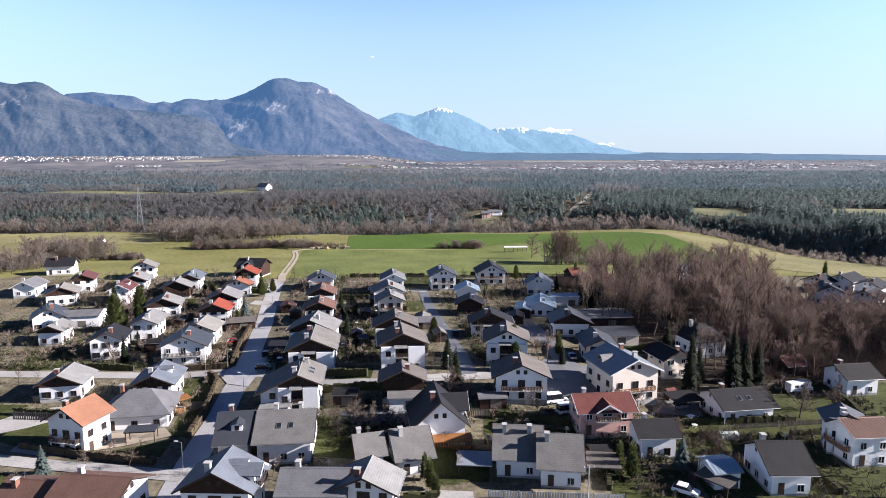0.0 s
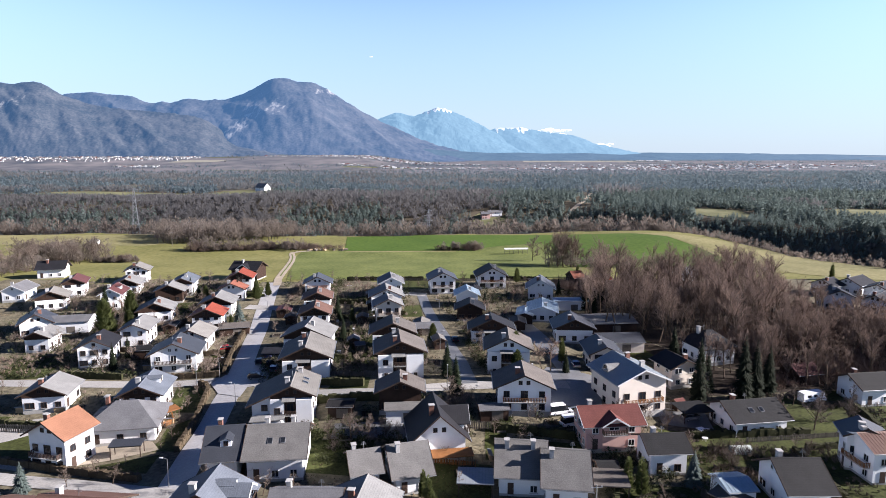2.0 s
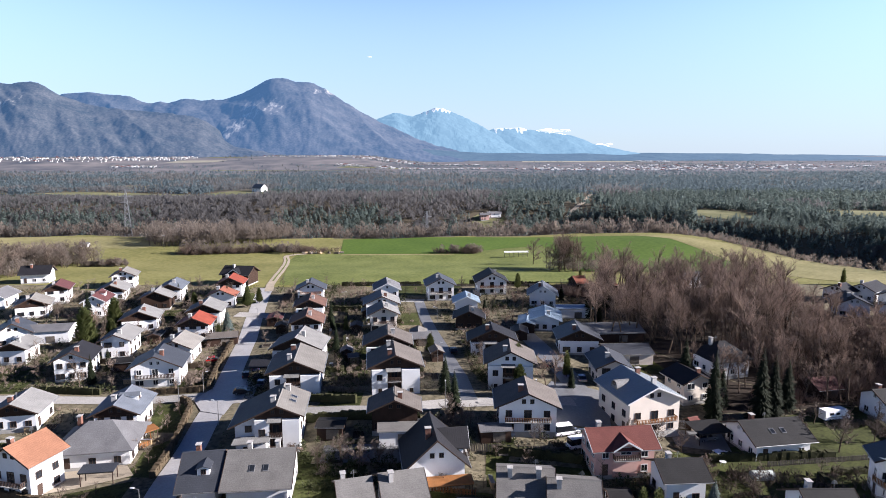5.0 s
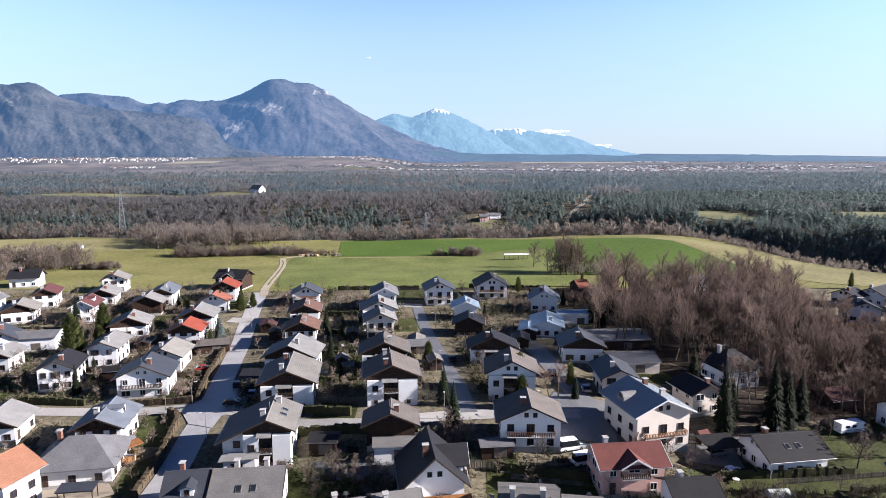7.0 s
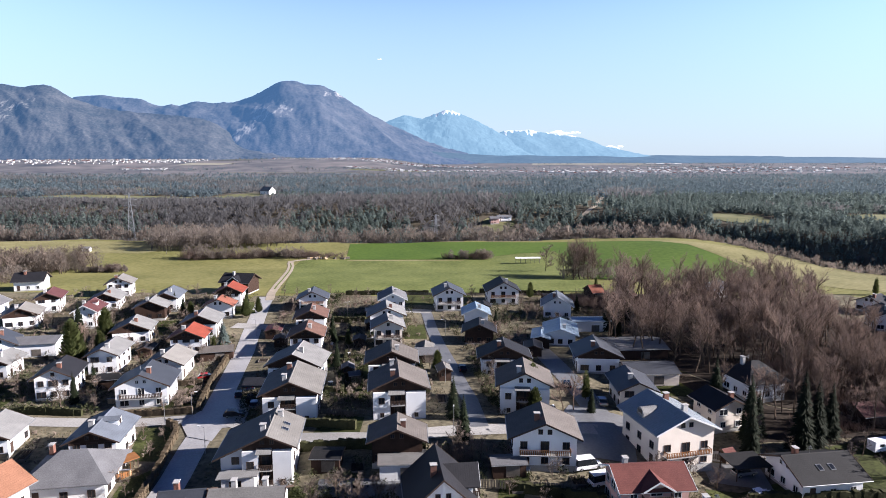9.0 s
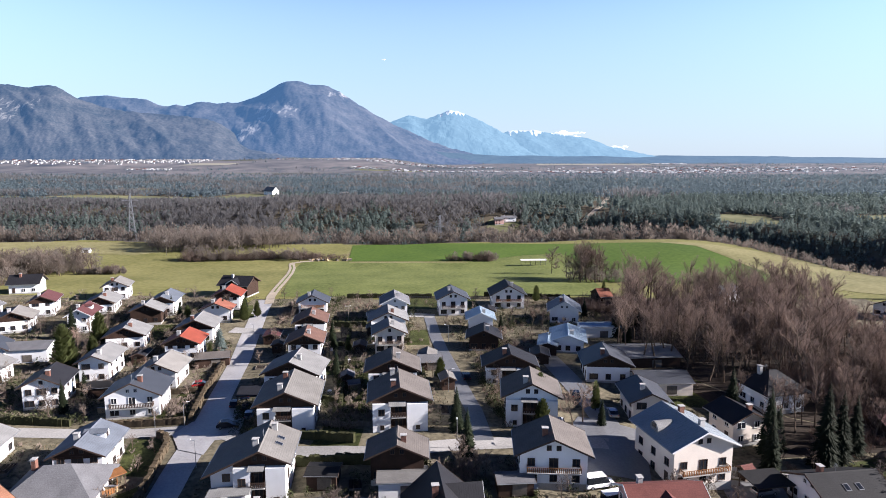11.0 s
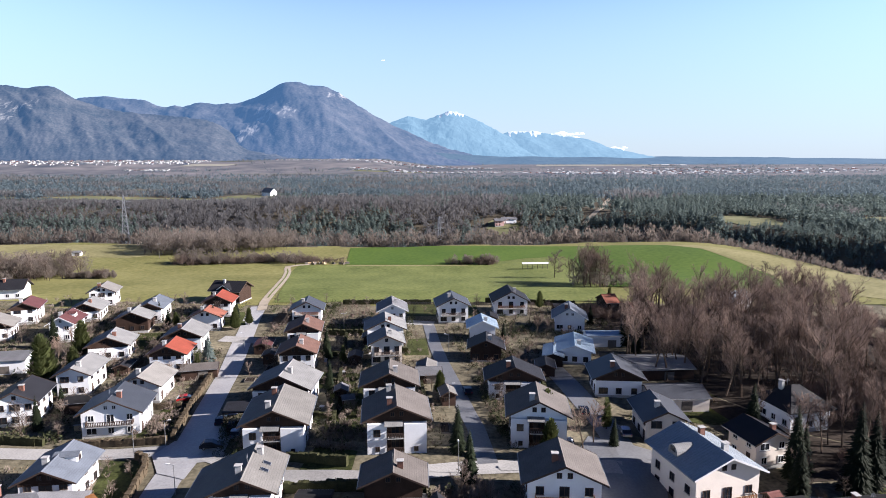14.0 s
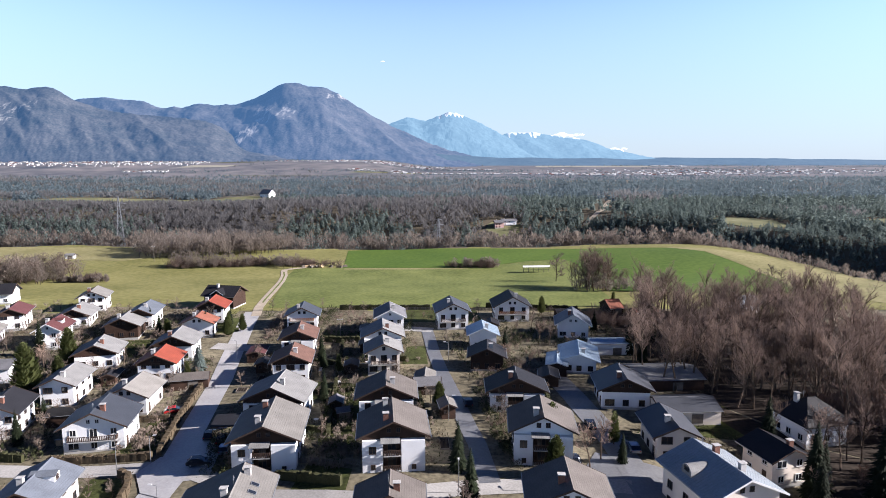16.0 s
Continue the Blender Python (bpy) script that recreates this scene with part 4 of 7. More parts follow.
# ---- trees ----
def bough(s, fine, p, d, length, r, level, rng, spread=0.75, many=11, low=0.42, thick=1.0):
    """A limb that forks; thick pieces go into s, thin ones into fine."""
    steps = 3 if level < 2 else 2
    if level >= 3:
        # a twig: one slender kite
        tip = Vector(p) + Vector(d) * length
        side = Vector((rng.uniform(-1, 1), rng.uniform(-1, 1), rng.uniform(-0.4, 0.4))) * (0.040 if many > 10 else 0.028) * thick
        mid = Vector(p).lerp(tip, 0.4) + Vector((0, 0, length * 0.06))
        fine.add([tuple(p), tuple(mid + side), tuple(tip), tuple(mid - side)], [(0, 1, 2, 3)])
        return
    pts = [Vector(p)]
    dd = Vector(d)
    for k in range(steps):
        dd = (dd + Vector((rng.uniform(-1, 1), rng.uniform(-1, 1), rng.uniform(-0.3, 0.9))) * 0.16).normalized()
        pts.append(pts[-1] + dd * length / steps)
    for k in range(steps):
        ra, rb = max(0.020, r * (1 - 0.6 * k / steps)), max(0.011, r * (1 - 0.6 * (k + 1) / steps))
        (s if level < 2 else fine).tube(pts[k], pts[k + 1], ra, rb, 5 if level == 0 else 3, False)
    count = (many, many - 3, many - 3)[level]
    for k in range(count):
        f = ((low if many > 10 else 0.30) if level == 0 else 0.2) + (1 - low if many > 10 and level == 0 else 0.7) * (k + rng.random()) / count
        i = min(steps - 1, int(f * steps))
        q = pts[i].lerp(pts[i + 1], f * steps - i)
        side = Vector((rng.uniform(-1, 1), rng.uniform(-1, 1), rng.uniform(-0.1, 0.8))).normalized()
        bough(s, fine, q, (dd * (1 - spread * 0.8) + side * spread).normalized(), length * rng.uniform(0.36, 0.55) * (1.15 - 0.4 * f), r * (0.42 if level else 0.33), level + 1, rng, spread, many, low, thick)


def bare_tree_meshes(seed, height, twig, spread=0.75, many=11, low=0.42, thick=1.0):
    rng = random.Random(seed)
    s, fine = Shape(), Shape()
    bough(s, fine, (0, 0, -0.4), (0, 0, 1), height * 0.82, height * 0.016 + 0.02, 0, rng, spread, many, low, thick)
    return s.data("trunk", BARK), fine.data("crown", twig)


def spruce_meshes(seed, height, radius, mat, tight=False):
    """Whorls of drooping sprays on a straight trunk."""
    rng = random.Random(seed)
    t = Shape().tube((0, 0, -0.3), (0, 0, height * 0.97), height * 0.014 + 0.03, 0.02, 6)
    c = Shape()
    n = int(height * 9)
    for k in range(n):
        f = (k + rng.random()) / n
        z = height * (0.05 + 0.95 * f)
        reach = radius * ((1 - f) ** (0.55 if tight else 0.85)) * rng.uniform(0.7, 1.12) + 0.12
        for j in range(7 if f < 0.8 else 4):
            a = rng.random() * math.tau
            dx, dy = math.cos(a), math.sin(a)
            drop = reach * (rng.uniform(-1.1, -0.5) if tight else rng.uniform(0.1, 0.45))
            w = reach * (rng.uniform(0.22, 0.36) if tight else rng.uniform(0.14, 0.24))
            tip = (dx * reach, dy * reach, z - drop)
            c.add([(0, 0, z + 0.1), (dx * reach * 0.55 - dy * w, dy * reach * 0.55 + dx * w, z - drop * 0.35), tip,
                   (dx * reach * 0.55 + dy * w, dy * reach * 0.55 - dx * w, z - drop * 0.35), (dx * reach * 0.5, dy * reach * 0.5, z - drop * 0.3 + w * 0.45)],
                  [(0, 1, 4), (1, 2, 4), (2, 3, 4), (3, 0, 4)])
    return t.data("trunk", BARK), c.data("crown", mat)


def stand_tree(name, pair, x, y, size, label, group, turn=None):
    tr = new("young_" + name if name == "bare_tree" and size < 0.74 else name, pair[0])
    tr.matrix_basis = Matrix.LocRotScale((x, y, land(x, y)), Euler((0, 0, rnd.random() * 6.28 if turn is None else turn)), (size, size, size * rnd.uniform(0.92, 1.1)))
    new("crown", pair[1]).parent = tr
    return tagged(tr, label, "tree", group)


TALL = [bare_tree_meshes(k, 17, TWIG, 0.62, 11) for k in range(6)]
ROUND = [bare_tree_meshes(20 + k, 7, GARDENTWIG, 0.85, 10) for k in range(4)]
OAK = [bare_tree_meshes(30 + k, 9, OAKTWIG, 0.84, 13, 0.16, 1.4) for k in range(2)]
BIRCH = [bare_tree_meshes(40 + k, 10, PALETWIG, 0.7) for k in range(2)]
SPRUCE = [spruce_meshes(60 + k, 12, 2.35, NEEDLE) for k in range(3)]
BLUE = spruce_meshes(70, 7, 2.0, BLUENEEDLE)
THUJA = [spruce_meshes(80 + k, 6, 1.1, OLIVENEEDLE, True) for k in range(2)]
FIR = spruce_meshes(90, 11, 3.0, OLIVENEEDLE, True)


def clear_of_houses(x, y, d):
    return all((x - px) ** 2 + (y - py) ** 2 > (r + d) ** 2 for px, py, r in PLOTS)


def on_road(x, y):
    u = -49.3 if y < 150 else -50.5 - (y - 154) * 0.178
    v = 6.6 - (y - 143) * 0.160
    return (abs(x - u) < 5 and y < 262) or (abs(x - v) < 4.5 and 140 < y < 240) or (abs(y - 142) < 6 and -45 < x < 60) or (22 < x < 36 and 130 < y < 200) or (abs(y - 153) < 4.5 and x < -45) or (abs(y - 222.5) < 4.5 and -74 < x < -50) or (-74 < x < -59 and 214 < y < 250) or (x < -44 and abs(y - 102.3 + (x + 45.5) * 0.255) < 4) or (-97 < x < -76 and 112 < y < 130) or (-72 < x < -54 and 114 < y < 124) or (46 < x < 88 and 119 < y < 136)


# the bare wood east of the village
wood = random.Random(11)
made = 0
while made < 385:
    x, y = wood.uniform(42, 150), wood.uniform(146, 262)
    west = 46 + 18 * ease((y - 200) / 54) + 32 * ease((188 - y) / 30)
    north = 262 - 22 * ease((x - 120) / 60)
    if x < west or y > north or x > 128 and y > 196 or not clear_of_houses(x, y, 1.0):
        continue
    stand_tree("bare_tree", TALL[made % 6], x, y, wood.uniform(0.6, 1.02) * (1 - 0.36 * ease((x / y - 0.5) / 0.1)), "tall bare deciduous tree in the winter wood", "bare wood beside the village")
    made += 1

# five edge trees; the rest, taller and out of view, are added for shade
for k in range(36):
    x, y = (wood.uniform(80, 104), wood.uniform(149, 162)) if k < 5 else (wood.uniform(126, 160), wood.uniform(150, 176))
    if clear_of_houses(x, y, 0.5):
        stand_tree("bare_tree", TALL[k % 6], x, y, wood.uniform(0.6, 0.8) + (0.25 if k > 4 else 0), "tall bare deciduous tree at the wood's edge", "bare wood beside the village")

edge = random.Random(31)
for k in range(16):
    x, y = edge.uniform(84, 122), edge.uniform(158, 184)
    if clear_of_houses(x, y, 0.8):
        stand_tree("bare_tree", TALL[k % 6], x, y, edge.uniform(0.6, 0.85), "tall bare deciduous tree at the wood's edge", "bare wood beside the village")

for x, y, size in ((66, 156, 0.55), (70, 153.5, 0.62), (75, 155.5, 0.66), (79, 152.5, 0.6), (61, 161, 0.6), (78.5, 161, 0.75), (80, 167, 0.8)):
    stand_tree("bare_tree", TALL[int(x) % 6], x, y, size, "bare tree before the house at the wood's edge", "bare wood beside the village")

# trees and shrubs in gardens
for x, y, k, size in ((3.0, 137.5, 1, 0.78), (30, 150.5, 0, 0.5), (58.9, 158, 0, 1.05), (60.5, 145.4, 1, 1.05), (68.6, 141.2, 2, 1.25), (71.8, 142, 0, 1.1), (57.5, 138.5, 1, 0.95), (58, 226, 2, 1.05), (68, 263, 0, 0.7), (50, 206, 1, 0.8), (77, 146, 1, 1.0), (63, 147, 2, 0.8), (-96.4, 238.9, 0, 0.62), (-91.4, 234.1, 1, 0.58), (-77.4, 235.8, 2, 0.62),
                      (-34.6, 206.0, 0, 0.8), (1.1, 147.3, 1, 0.8), (14.8, 216.8, 2, 0.5), (48.5, 212.6, 0, 0.95), (-87.1, 163.7, 1, 0.6), (-88.2, 173.8, 2, 0.5), (-72.3, 243.2, 0, 0.5), (-28.9, 181.6, 1, 0.6), (44, 236, 0, 0.6), (-116.2, 214.8, 1, 0.9), (-130.4, 196.6, 2, 0.6)):
    stand_tree("spruce", SPRUCE[k], x, y, size, "dark green spruce standing in a garden", "garden conifers")
for x, y, size in ((-103.0, 189.9, 1.2), (-97.3, 193.5, 0.75), (-104.9, 209.9, 0.95), (18.5, 156.3, 0.75), (-88.4, 233.0, 0.5), (-69.2, 232.3, 0.6), (-66.2, 236.8, 0.5), (30.7, 257, 0.55), (-2.7, 175.5, 0.5), (17.5, 145.5, 0.65)):
    stand_tree("fir_tree", FIR, x, y, size, "olive green fir tree in a garden", "garden conifers")
for x, y, size in ((-73, 106, 0.85), (-66.6, 203.8, 1.2), (43, 105, 0.95)):
    stand_tree("blue_spruce", BLUE, x, y, size, "frosty blue spruce in a front garden", "garden conifers")
for x, y, size in ((33, 101.5, 1.15), (31.5, 104, 1.0), (-2.2, 98, 0.9), (-1.2, 95, 0.8), (-3.2, 101, 0.8), (58, 268, 1.0), (104, 275, 1.0), (165, 264, 1.1), (142, 292, 1.2), (-28.8, 199.0, 1.0), (30.3, 157.5, 1.1), (-67.9, 199.6, 0.8), (-71.9, 240.6, 0.9), (-70.1, 236.3, 0.8), (-71.1, 238.5, 0.8)):
    stand_tree("cypress", THUJA[0], x, y, size, "narrow olive green cypress", "garden conifers")
for x, y, size in ((24, 148.5, 0.85), (26.5, 151.5, 0.85), (69.5, 158, 1.0), (73, 156.5, 0.85), (59, 142, 0.75), (64, 152, 0.9), (-109.9, 212.6, 0.8), (-54.0, 221.3, 0.55), (-7.6, 150.1, 0.6), (-107.7, 203.1, 0.7), (-110.2, 205.0, 0.6), (24.7, 220.9, 0.75), (14, 202.2, 0.6)):
    stand_tree("birch", BIRCH[int(x) % 2], x, y, size, "pale bare birch tree with fine twigs", "garden trees")
fill = random.Random(5)
made = 0
while made < 270:
    x, y = fill.uniform(-150, 80), fill.uniform(98, 262)
    if x > 40 and y > 150 or on_road(x, y) or not clear_of_houses(x, y, -0.6):
        continue
    stand_tree("fruit_tree", ROUND[made % 4], x, y, fill.uniform(0.32, 0.72), "small bare fruit tree in a winter garden", "garden trees")
    made += 1
made = 0
while made < 46:
    x, y = fill.uniform(-135, -60), fill.uniform(155, 255)
    if on_road(x, y) or not clear_of_houses(x, y, -0.3):
        continue
    stand_tree("fruit_tree", ROUND[made % 4], x, y, fill.uniform(0.6, 1.05), "bare grey-brown tree between the houses", "garden trees")
    made += 1
# trees in the fields
for x, y, size in ((48.6, 335.5, 1.45), (-86, 374, 0.7), (-92, 378, 0.7), (146.5, 331, 0.9), (150, 329, 0.8), (56, 304, 1.3), (61, 309, 1.5), (57, 312, 1.2), (66, 306, 1.25), (62, 301, 1.0), (72, 312, 0.8), (79, 309, 0.7)):
    stand_tree("field_tree", OAK[int(x) % 2], x, y, size, "lone bare tree standing in the meadow", "field trees")
for k in range(60):
    x, y = (fill.uniform(-221, -183), fill.uniform(316, 346)) if k < 48 else (fill.uniform(-216, -186), fill.uniform(272, 296))
    stand_tree("field_tree", OAK[k % 2] if k % 3 == 0 else ROUND[k % 4], x, y, fill.uniform(0.9, 1.5) if k % 3 == 0 else fill.uniform(1.3, 2.0), "bare bushy tree of a thicket in the meadow", "field trees")
for x, y, size in ((-18.0, 121.2, 1.0), (-14.5, 118.5, 0.9), (-22.1, 120.0, 0.8), (-11, 121.5, 0.8), (-26.7, 121.0, 0.7), (1.5, 133, 0.9), (4.5, 131.5, 0.8), (-1.5, 131, 0.7), (52, 110.5, 0.75), (47, 117, 0.8), (70, 129.5, 1.05), (76.5, 126.5, 1.35), (86, 130.5, 1.0), (36, 128, 0.7), (42, 128, 0.8), (46, 126, 0.7), (9.5, 172, 0.9)):
    stand_tree("fruit_tree", OAK[int(abs(x)) % 2], x, y, size * 0.72, "bare spreading fruit tree in a garden", "garden trees")
for x, y, size in ((11, 166, 0.9), (-58.5, 127.9, 0.6), (-55.2, 120.5, 0.5), (-62.0, 110.0, 0.7), (-58, 107.5, 0.6), (-66, 107.5, 0.6), (-114.0, 145.1, 0.9), (-122.8, 156.1, 0.9), (-52.5, 208.1, 0.9), (91, 137.5, 0.8), (79, 139, 0.7), (24, 233, 1.0), (28, 222, 0.9), (33, 215, 0.8), (66, 139.5, 0.7), (60, 140.2, 0.6), (96, 150, 0.9)):
    stand_tree("fruit_tree", ROUND[int(abs(x)) % 4], x, y, size, "bare spreading fruit tree in a garden", "garden trees")
for k in range(26):
    x, y = (fill.uniform(50, 65), fill.uniform(300, 320)) if k < 20 else (fill.uniform(65, 92), fill.uniform(300, 324))
    stand_tree("field_tree", TALL[k % 6], x, y, fill.uniform(0.6, 1.0) if k < 20 else fill.uniform(0.35, 0.6), "bare tree of a small grove in the meadow", "field trees")


# ---- hedges, shrubs ----
def hedge(line, w, h, label, mat=None):
    """A clipped hedge: a lumpy wall with leafy tufts."""
    rng = random.Random(int(line[0][0] * 7 + line[0][1]))
    s = Shape()
    for (x0, y0), (x1, y1) in zip(line, line[1:]):
        n = max(2, int(math.hypot(x1 - x0, y1 - y0) / 0.8))
        ux, uy = (x1 - x0) / n, (y1 - y0) / n
        ll = math.hypot(ux, uy)
        px, py = -uy / ll, ux / ll
        for i in range(n):
            cx, cy = x0 + ux * (i + 0.5), y0 + uy * (i + 0.5)
            g = land(cx, cy)
            hw, hh = w / 2 * rng.uniform(0.8, 1.15), h * rng.uniform(0.85, 1.1)
            e = 0.55
            s.add([(cx - ux * e - px * hw, cy - uy * e - py * hw, g - 0.2), (cx + ux * e - px * hw, cy + uy * e - py * hw, g - 0.2), (cx + ux * e + px * hw, cy + uy * e + py * hw, g - 0.2), (cx - ux * e + px * hw, cy - uy * e + py * hw, g - 0.2),
                   (cx - ux * e - px * hw * .8, cy - uy * e - py * hw * .8, g + hh), (cx + ux * e - px * hw * .8, cy + uy * e - py * hw * .8, g + hh * rng.uniform(.9, 1.05)), (cx + ux * e + px * hw * .8, cy + uy * e + py * hw * .8, g + hh), (cx - ux * e + px * hw * .8, cy - uy * e + py * hw * .8, g + hh * rng.uniform(.9, 1.05))],
                  [(4, 5, 6, 7), (0, 1, 5, 4), (2, 3, 7, 6), (1, 2, 6, 5), (3, 0, 4, 7)])
            for k in range(6):
                bx, by, bz = cx + rng.uniform(-.4, .4) + px * rng.uniform(-hw, hw), cy + rng.uniform(-.4, .4) + py * rng.uniform(-hw, hw), g + hh * rng.uniform(.5, 1.02)
                s.add([(bx - .14, by, bz), (bx + .14, by + .05, bz), (bx + rng.uniform(-.2, .2), by + rng.uniform(-.3, .3), bz + rng.uniform(.15, .35))], [(0, 1, 2)])
    ob = new("hedge", s.data("hedge", mat or HEDGE))
    return tagged(ob, label, "hedge", "garden hedges")


BROWNHEDGE = surface("brown_beech_hedge", (0.075, 0.057, 0.037), 0.9, vary=0.4, scale=0.8, fine=5, bump=0.6)
for line in ([(-55.7, 157.8), (-59.4, 175.4), (-61.7, 193.2)], [(-59.0, 150.0), (-57.0, 149.3), (-54.8, 144.4), (-53.0, 134.0), (-51.3, 118.4)], [(-76.0, 156.2), (-56.4, 156.4)], [(-53.5, 108), (-74.1, 114.1), (-84.3, 116.5)]):
    hedge(line, 1.1, 1.4, "trimmed brown winter hedge along the street", BROWNHEDGE)
for line in ([(-95.6, 131.6), (-76.0, 130.0)], [(2.2, 108.3), (12.6, 108.3)], [(12, 92), (22, 91)], [(10, 124), (26, 121)], [(-6.5, 94), (-1.0, 94)], [(-30.8, 137.0), (-4, 134.3)], [(-96.8, 157.7), (-81.2, 156.7)], [(14, 137.5), (20, 137)], [(50, 123), (74, 124)], [(-30.0, 147.1), (-18.1, 142.6)], [(-27.6, 226.6), (-40.2, 228.4)], [(-40, 262), (-8, 263)], [(12, 266), (44, 262)]):
    hedge(line, 1.0, 1.7, "dense dark green garden hedge")


def scrub(name, seed, spots, count, mat, label, lo=1.5, hi=4.0):
    """Bare bushes in one mass: sprays of thin stems."""
    rng = random.Random(seed)
    s = Shape()
    for k in range(count):
        cx, cy, rx, ry = rng.choice(spots)
        a, q = rng.random() * math.tau, math.sqrt(rng.random())
        x, y = cx + rx * q * math.cos(a), cy + ry * q * math.sin(a)
        if on_road(x, y):
            continue
        g, h = land(x, y), rng.uniform(lo, hi) * (0.75 + 0.7 * noise.noise((x * 0.09, y * 0.09, 3.0)))
        for j in range(34):
            # twigs that start inside the bush and spread up and outwards
            a, lift = rng.random() * math.tau, rng.random()
            o = h * 0.30 * math.sqrt(rng.random()) * (0.35 + lift)
            bx, by, bz = x + math.cos(a) * o, y + math.sin(a) * o, g + h * (0.55 * lift - 0.04)
            a += rng.gauss(0, 0.7)
            out_, up, w = h * rng.uniform(0.08, 0.32), h * rng.uniform(0.16, 0.48), rng.uniform(0.022, 0.05)
            tx, ty, tz = bx + math.cos(a) * out_, by + math.sin(a) * out_, bz + up
            mx, my, mz = bx + math.cos(a) * out_ * 0.4, by + math.sin(a) * out_ * 0.4, bz + up * 0.5
            s.add([(bx, by, bz), (mx - w, my, mz), (tx, ty, tz), (mx + w, my + w, mz), (mx, my - w, mz + 0.1)], [(0, 1, 4), (1, 2, 4), (2, 3, 4), (3, 0, 4)])
    return tagged(new(name, s.data(name, mat)), label, "bushes", kind="stuff")


scrub("field_bushes", 3, [(-146, 376, 9, 4), (-134, 381, 7, 5), (-122, 380, 10, 3), (-108, 384, 6, 5), (-96, 386, 8, 3), (4, 380, 8, 3), (18, 380, 7, 4), (-172, 328, 10, 3), (-202, 330, 18, 13), (-201, 285, 14, 10), (-128, 381, 24, 5), (-72, 383, 14, 4), (-84, 384, 9, 5)], 820, TWIG, "thicket of bare brown bushes in the meadow", 2.5, 7.5)
scrub("garden_shrubs", 4, [(-20.2, 151.6, 5, 10), (-22.3, 193.0, 5, 40), (0, 130, 5, 5), (-10, 118, 12, 3), (22, 158, 4, 8), (36, 240, 10, 10), (50, 250, 14, 8), (-63.9, 131.9, 4, 10), (-62.7, 167.2, 4, 8), (40, 115, 5, 6), (52, 108, 4, 4)], 1150, GARDENTWIG, "bare brown garden shrubs", 0.6, 2.4)
scrub("garden_bushes", 14, [(-104.1, 171.7, 16, 8), (-125.6, 246.3, 30, 10), (14, 205, 5, 10), (-46.2, 231.1, 5, 20), (-56.6, 242.4, 3, 14), (10, 185, 4, 8), (-88.0, 207.1, 30, 30), (-113.9, 186.4, 30, 40), (-41.7, 198.1, 12, 50), (8, 200, 10, 35), (-8, 180, 8, 50), (-73.0, 156.4, 20, 30)], 1150, GARDENTWIG, "bare brown bushes in the back gardens", 0.6, 2.4)
scrub("wood_saplings", 16, [(94, 164, 17, 12), (112, 164, 14, 16), (84, 176, 8, 8), (104, 152, 16, 5)], 420, TWIG, "tall bare saplings and brush of the wood's edge", 3.0, 9.0)
scrub("wood_undergrowth", 6, [(90, 215, 45, 40), (120, 175, 40, 22), (60, 250, 18, 12), (150, 190, 30, 20)], 1500, TWIG, "bare brown undergrowth of the winter wood", 1.5, 5.0)

scrub("garden_thickets", 8, [(-98.5, 223.0, 35, 30), (-126.3, 207.1, 26, 40), (-80.7, 192.5, 14, 22), (-109.3, 166.5, 26, 8), (9.5, 165, 3.5, 20), (12, 186, 5, 18), (10, 133, 14, 3), (20, 205, 6, 25), (-30.3, 242.1, 10, 15), (92, 150, 12, 7), (98, 143, 6, 6), (84, 152, 10, 4), (78, 150, 8, 4), (104, 158, 12, 10)], 620, TWIG, "tangled bare shrubs along the garden plots", 1.2, 3.4)

scrub("pale_garden_brush", 21, [(-81.0, 176.6, 5, 26), (-85.1, 223.0, 6, 34), (-107.8, 212.6, 8, 36), (-121.2, 231.1, 10, 30), (-102.0, 171.7, 8, 16), (-64.4, 212.9, 4, 26), (-47.7, 223.1, 4, 34), (-24.5, 168.5, 4, 26), (-28.8, 221.4, 4, 30), (-140.2, 250.4, 14, 20), (-88.1, 250.4, 10, 10), (-6, 226, 5, 16)], 900, PALEBRUSH, "pale brown bushes between the garden plots", 0.8, 2.6)
scrub("lawn_edge_brush", 22, [(66, 119, 16, 2.5), (84, 127, 7, 6), (92, 132, 9, 5), (50, 115, 5, 5), (64, 108, 4, 9), (72, 100, 6, 8), (46, 104, 4, 6), (88, 112, 8, 8), (36, 99, 5, 4), (56, 140, 8, 3), (74, 144, 8, 3), (80, 131, 9, 7), (70, 114, 10, 4), (58, 117, 8, 4), (64, 96, 5, 6), (94, 124, 9, 8), (48, 92, 9, 5), (86, 138, 5, 2), (78, 122, 10, 8)], 1150, GARDENTWIG, "bare bushes and perennials round the lawns", 0.6, 2.2)
